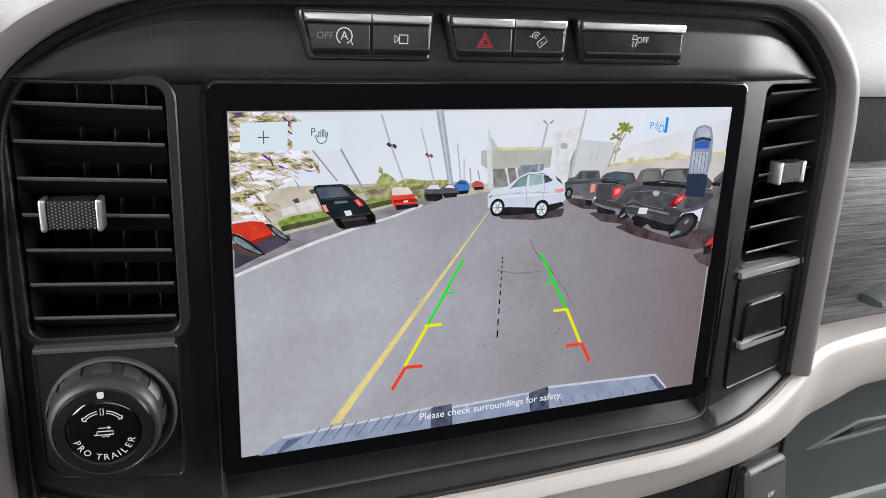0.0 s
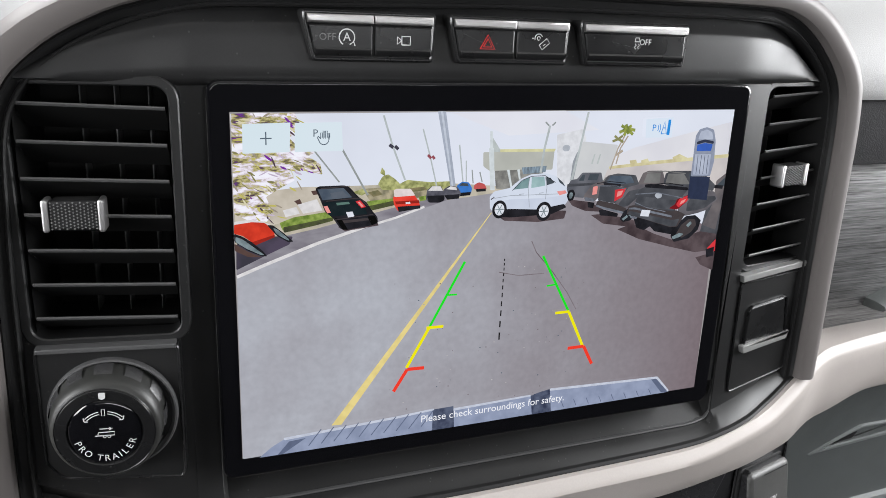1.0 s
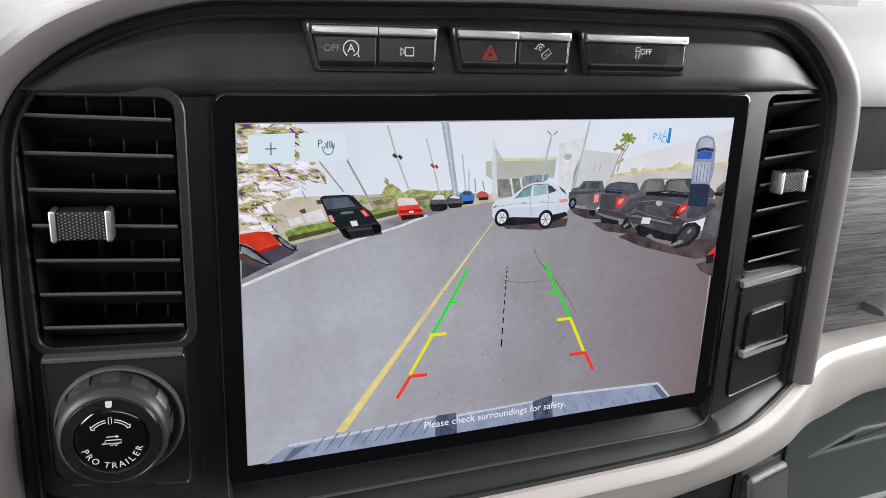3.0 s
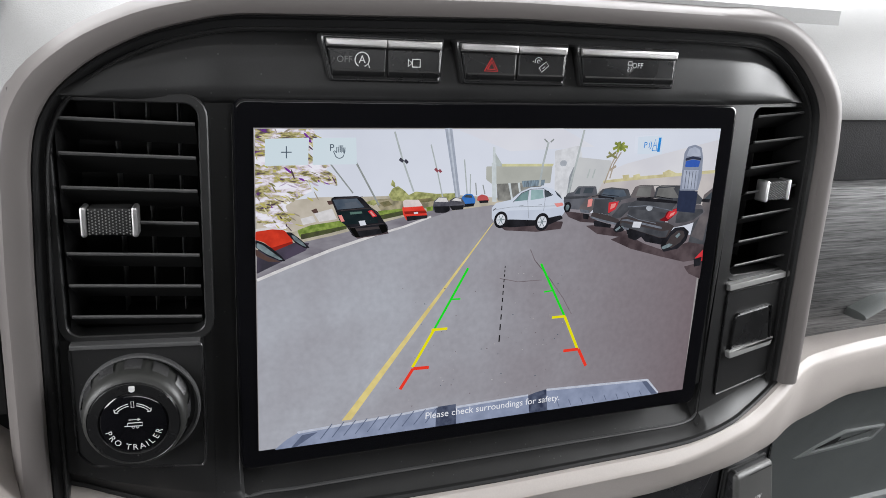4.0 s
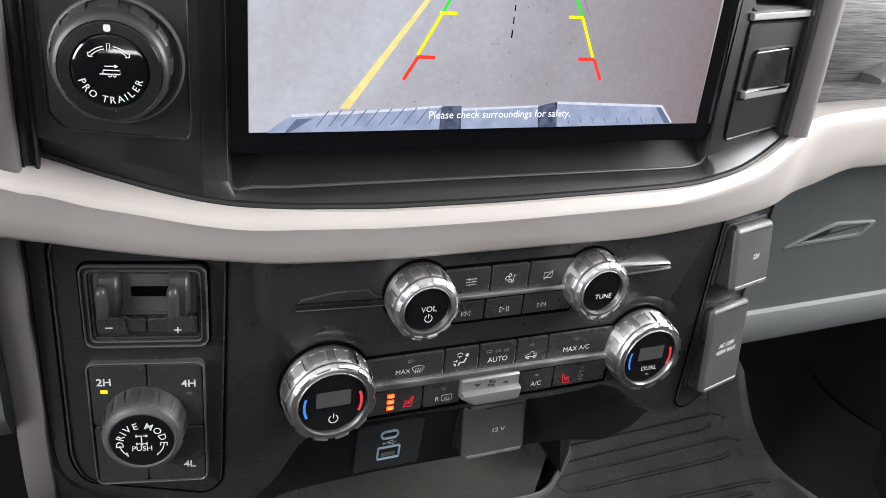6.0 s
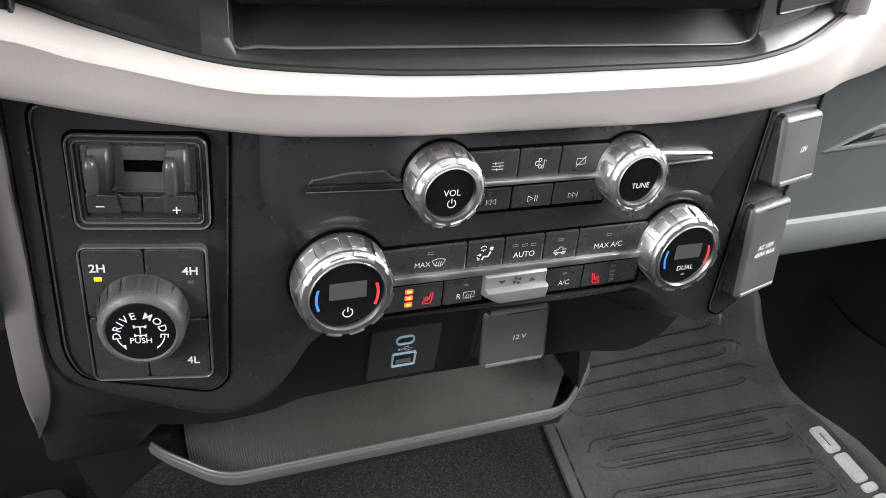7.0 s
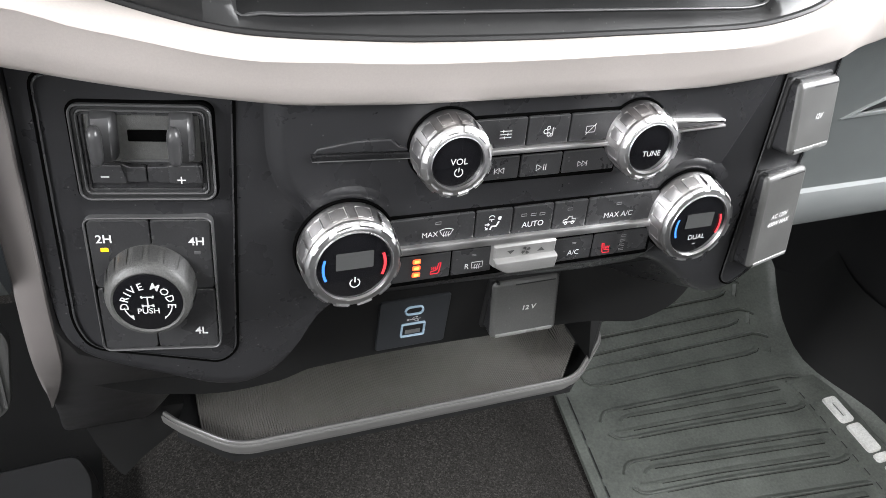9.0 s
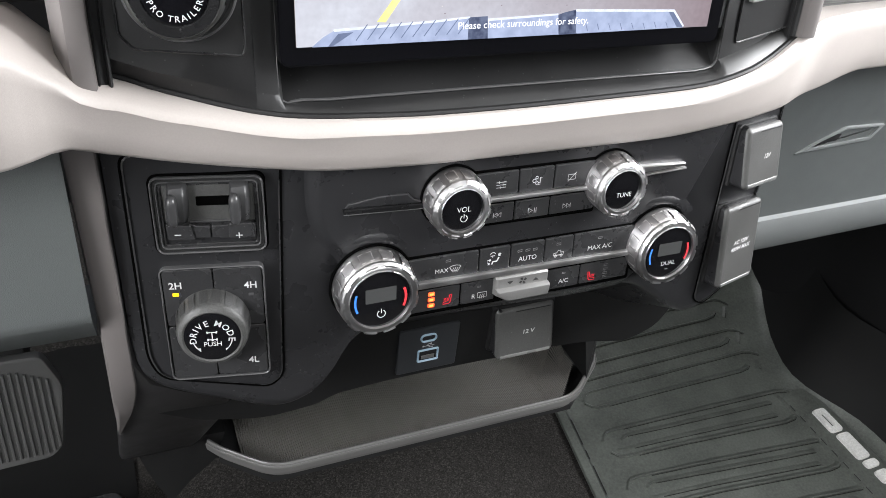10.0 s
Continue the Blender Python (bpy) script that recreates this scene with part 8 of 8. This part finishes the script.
shown_lines("shown_white_car_edge",
            (GREYWALL2, 0.25, [(123.0, 121.6), (131.5, 122.6), (158.2, 122.3)]),
            (GREYWALL2, 0.25, [(141.3, 131.3), (141.1, 125.6), (142.5, 116.1)]),
            (GREYWALL2, 0.25, [(150.1, 131.3), (151.5, 126.1), (151.1, 119.8)]),
            (GREYWALL2, 0.3, [(136.4, 123.0), (138.8, 123.2)]),
            (GREYWALL2, 0.3, [(147.3, 123.1), (149.8, 123.3)]),
            (CARDARK, 0.3, [(132.5, 125.1), (137.4, 130.0), (142.5, 131.8), (150.0, 131.9), (156.1, 128.2)]),
            (SUVGREY, 0.5, [(121.2, 121.1), (123.0, 122.2)]))
shown_lines("shown_suv_edge",
            (SUVGREY, 0.3, [(40.4, 124.1), (55.6, 124.9), (59.9, 121.0)]),
            (SUVGREY, 0.3, [(44.0, 115.2), (62.1, 116.9)]),
            (SUVGREY, 0.3, [(37.9, 129.9), (51.3, 130.6)]))
shown("shown_yellow_line",
      (YELLOWLINE, [(121.3, 114.1), (122.3, 114.8), (47.6, 11.2), (42.6, 11.5)]))
shown_lines("shown_crack",
            (STAINDARK, 0.5, [(145.2, 98.7), (148.3, 92.5), (158.8, 81.0), (168.2, 69.2), (174.7, 59.0)]))
shown_lines("shown_crack",
            (STAINDARK, 0.4, [(128.0, 83.5), (139.2, 80.8), (153.8, 80.8)]))
grit_spots = []
for k in range(90):
    cx, cz, r = trng.uniform(70, 180), trng.uniform(12, 90), trng.uniform(0.12, 0.38)
    grit_spots.append((trng.choice((STAINDARK, GREYINK, STAIN, STAINDARK)), [(cx + r * 1.4 * math.cos(q), cz + r * math.sin(q)) for q in (0, 1.2, 2.3, 3.6, 5)]))
shown("shown_grit", *grit_spots, shared=True)
shown("shown_bumper",
      (BUMPER, [(7.6, 0.1), (13.6, 4.8), (19.6, 8), (35.6, 9), (76, 10.5), (96.1, 11.9), (97.9, 0), (46.9, 0)]),
      (BUMPERDARK, [(16.2, 0), (21.8, 6.4), (30, 6.9), (18.9, 0.2)]),
      (BUMPER, [(106.9, 10.2), (151.6, 11.4), (153.9, 0.1), (107.4, 0)]),
      (HITCH, [(95.5, 12), (106.8, 12.2), (107.7, 0), (95.4, 0)]),
      (HITCH, [(151.6, 11.4), (156.3, 12.7), (163.1, 13.8), (165.1, 0), (153.2, 0)]),
      (BUMPER, [(163.2, 13.1), (173.6, 13.6), (233.5, 10.8), (242.1, 0.5), (211.8, 0.3), (165, 0.1)]),
      (BUMPERDARK, [(228.8, 10.7), (233.6, 10.5), (242.1, 0.5), (237.3, 0.9)]),
      (BUMPEREDGE, [(19.1, 8.8), (76, 11.2), (96.1, 12.5), (96.2, 11.5), (76.1, 9.9), (19.6, 7.4)]),
      (BUMPEREDGE, [(106.9, 10.9), (151.5, 12.1), (151.6, 11.1), (106.9, 9.5)]),
      (BUMPEREDGE, [(163.1, 14.1), (233.4, 11.6), (242.7, 1.5), (242.1, 0.5), (232.8, 10.2), (163.2, 12.7)]))
shown_lines("shown_bumper_shade",
            (BUMPERDARK, 0.5, [(37.5, 10.5), (31.3, 2.5)]),
            (BUMPERDARK, 0.5, [(43.7, 10.6), (37.5, 2.6)]),
            (BUMPERDARK, 0.5, [(50, 10.7), (43.7, 2.7)]),
            (BUMPERDARK, 0.5, [(56.3, 10.9), (50, 2.8)]),
            (BUMPERDARK, 0.5, [(62.7, 11), (56.4, 2.8)]),
            (BUMPERDARK, 0.5, [(69.2, 11.1), (62.8, 2.9)]),
            (BUMPERDARK, 0.5, [(75.7, 11.2), (69.3, 3)]),
            (BUMPERDARK, 0.5, [(82.4, 11.4), (75.9, 3.1)]),
            (BUMPERDARK, 0.5, [(89.1, 11.5), (82.6, 3.2)]),
            (BUMPERDARK, 0.5, [(95.8, 11.6), (89.3, 3.2)]))
shown_lines("shown_bumper_shade",
            (BUMPERDARK, 0.4, [(170.9, 5.4), (172.7, 1.3)]),
            (BUMPERDARK, 0.4, [(178.7, 5.3), (180.6, 1.3)]),
            (BUMPERDARK, 0.4, [(186.7, 5.1), (188.6, 1.2)]),
            (BUMPERDARK, 0.4, [(194.8, 5), (196.7, 1.1)]),
            (BUMPERDARK, 0.4, [(203, 4.8), (204.9, 1.1)]),
            (BUMPERDARK, 0.4, [(211.3, 4.6), (213.2, 1)]),
            (BUMPERDARK, 0.4, [(219.7, 4.5), (221.7, 0.9)]),
            (BUMPERDARK, 0.4, [(228.2, 4.3), (230.2, 0.9)]))
shown("shown_tile",
      (TILE, [(4.8, 158.8), (24.9, 159.3), (24.4, 146.6), (4.6, 146.4)]))
shown("shown_tile",
      (TILE, [(26.8, 159), (47.3, 159.3), (47.9, 146.6), (26.6, 146.6)]))
shown("shown_tile",
      (TILEBLUE, [(205.6, 159.2), (222.2, 160), (222.3, 149.7), (206.2, 149.7)]))
shown("shown_assist_bar",
      (ASSIST, [(219.2, 158.8), (220.9, 158.8), (220.7, 150.9), (218.9, 150.9)]))
shown("shown_truck_icon",
      (ICONSILVER, [(237.7, 143.4), (237.7, 150.1), (239.7, 153.6), (244.3, 154.7), (249, 153.2), (251.1, 147.4), (251.9, 136.1), (250.6, 128.1), (237.9, 128.5), (237.8, 138)]),
      (ICONLIGHT, [(239.5, 148.2), (240.6, 152.4), (244.5, 153.5), (248, 152), (249.5, 148.1)]),
      (ICONBLUE, [(239.4, 145.4), (244.1, 146.3), (249.5, 145.5), (248.9, 141.9), (239.4, 142.0)]),
      (ICONDARK, [(238.9, 147), (243.9, 148.2), (250, 147.1), (249.9, 145.6), (244.1, 146.6), (239.2, 145.5)]),
      (ICONLIGHT, [(238.9, 140.4), (249.3, 140.1), (249.3, 129), (239.2, 129.4)]),
      (ICONBED, [(237.5, 128.5), (250.7, 127.7), (250.6, 114.9), (237.5, 116.4)]))
shown_lines("shown_truck_line",
            (ICONDARK, 0.3, [(240.8, 139.7), (241, 129.6)]),
            (ICONDARK, 0.3, [(243.1, 139.7), (243.2, 129.6)]),
            (ICONDARK, 0.3, [(245.3, 139.6), (245.5, 129.5)]),
            (ICONDARK, 0.3, [(247.5, 139.6), (247.8, 129.4)]))
shown_lines("shown_guide",
            (GREEN, 1.3, [(109.1, 90.6), (91.7, 57.8)]),
            (GREEN, 0.9, [(100.3, 74), (105.7, 73.8)]),
            (YELLOW, 1.5, [(90.2, 57.7), (99.2, 57.6)]),
            (YELLOW, 1.6, [(91.7, 57.8), (80.4, 37.5)]),
            (RED, 1.8, [(89.7, 36.3), (80.8, 36.6), (73.9, 25.4)]))
shown_lines("shown_guide",
            (GREEN, 1.3, [(152.3, 90.3), (170.4, 57.9)]),
            (GREEN, 0.9, [(155.8, 73.8), (161.4, 74.2)]),
            (YELLOW, 1.5, [(162.2, 58.1), (170.7, 58.1)]),
            (YELLOW, 1.6, [(170.4, 57.9), (181.2, 36.6)]),
            (RED, 1.8, [(171.7, 36.8), (181.6, 36.9), (187.8, 25.7)]))
shown_lines("shown_dash",
            (BLACKINK, 0.5, [(130.6, 90.5), (130.6, 89.3)]),
            (BLACKINK, 0.52, [(130.6, 88.3), (130.6, 86.9)]),
            (BLACKINK, 0.54, [(130.6, 85.8), (130.6, 84.3)]),
            (BLACKINK, 0.56, [(130.6, 83), (130.5, 81.3)]),
            (BLACKINK, 0.58, [(130.5, 79.9), (130.5, 78)]),
            (BLACKINK, 0.61, [(130.5, 76.4), (130.5, 74.2)]),
            (BLACKINK, 0.64, [(130.5, 72.4), (130.5, 70)]),
            (BLACKINK, 0.67, [(130.4, 67.9), (130.4, 65.2)]),
            (BLACKINK, 0.71, [(130.4, 62.9), (130.4, 59.8)]),
            (BLACKINK, 0.75, [(130.3, 57.2), (130.3, 53.7)]),
            (BLACKINK, 0.8, [(130.3, 50.8), (130.3, 46.8)]))
# lettering laid over the picture
PICTURE_TEXT = (129.1, 6.7)
PLUS_AT = (14.4, 152.7)
PARK_P_AT = (35.8, 154.5)
PARK_H_AT = (38.5, 153.0)
ASSIST_P_AT = (210.7, 154.6)
ty = layer() - 0.0001
write("Please check surroundings for safety.", 0.0056, PICTURE_TEXT[0] / 1000 + 0.0015, PICTURE_TEXT[1] / 1000 + 0.0008, ty, WHITEINK, display, "caption")
px, pz = PLUS_AT[0] / 1000, PLUS_AT[1] / 1000
part("plus_sign", Solid().ribbon([(px - 0.0024, pz), (px + 0.0024, pz)], 0.0005, ty).ribbon([(px, pz - 0.0028), (px, pz + 0.0028)], 0.0005, ty - 0.00002), GREYINK, display)
write("P", 0.0046, PARK_P_AT[0] / 1000 - 0.0002, PARK_P_AT[1] / 1000, ty, GREYINK, display)
hx, hz = PARK_H_AT[0] / 1000 + 0.0008, PARK_H_AT[1] / 1000
hand = Solid().ribbon(arc(hx, hz - 0.0012, 0.0022, 190, 350, 10), 0.0004, ty).ribbon([(hx - 0.0022, hz - 0.0016), (hx - 0.0029, hz - 0.0002), (hx - 0.0024, hz + 0.0002), (hx - 0.0014, hz - 0.0008)], 0.0004, ty)
for k, high in enumerate((0.0018, 0.0026, 0.0026, 0.0016)):
    hand.ribbon([(hx - 0.0014 + k * 0.0011, hz - 0.0008), (hx - 0.0014 + k * 0.0011, hz + high), (hx - 0.0007 + k * 0.0011, hz + high), (hx - 0.0007 + k * 0.0011, hz - 0.0004)], 0.00032, ty - 0.00001 * k)
hand.ribbon([(hx + 0.0022, hz - 0.0014), (hx + 0.0026, hz + 0.0014)], 0.0004, ty)
part("brake_symbol", hand, GREYINK, display)
ax, az = ASSIST_P_AT[0] / 1000, ASSIST_P_AT[1] / 1000
write("P", 0.0048, ax, az, ty, ASSIST, display)
part("assist_symbol", Solid().ribbon(arc(ax + 0.0005, az, 0.0022, -40, 40, 6), 0.0004, ty).ribbon(arc(ax + 0.0005, az, 0.0034, -40, 40, 6), 0.0004, ty).ribbon([(ax + 0.0046, az - 0.0030), (ax + 0.0062, az + 0.0034), (ax + 0.0078, az - 0.0030), (ax + 0.0046, az - 0.0030)], 0.0005, ty).ribbon([(ax + 0.0052, az), (ax + 0.0072, az)], 0.0005, ty), ASSIST, display)
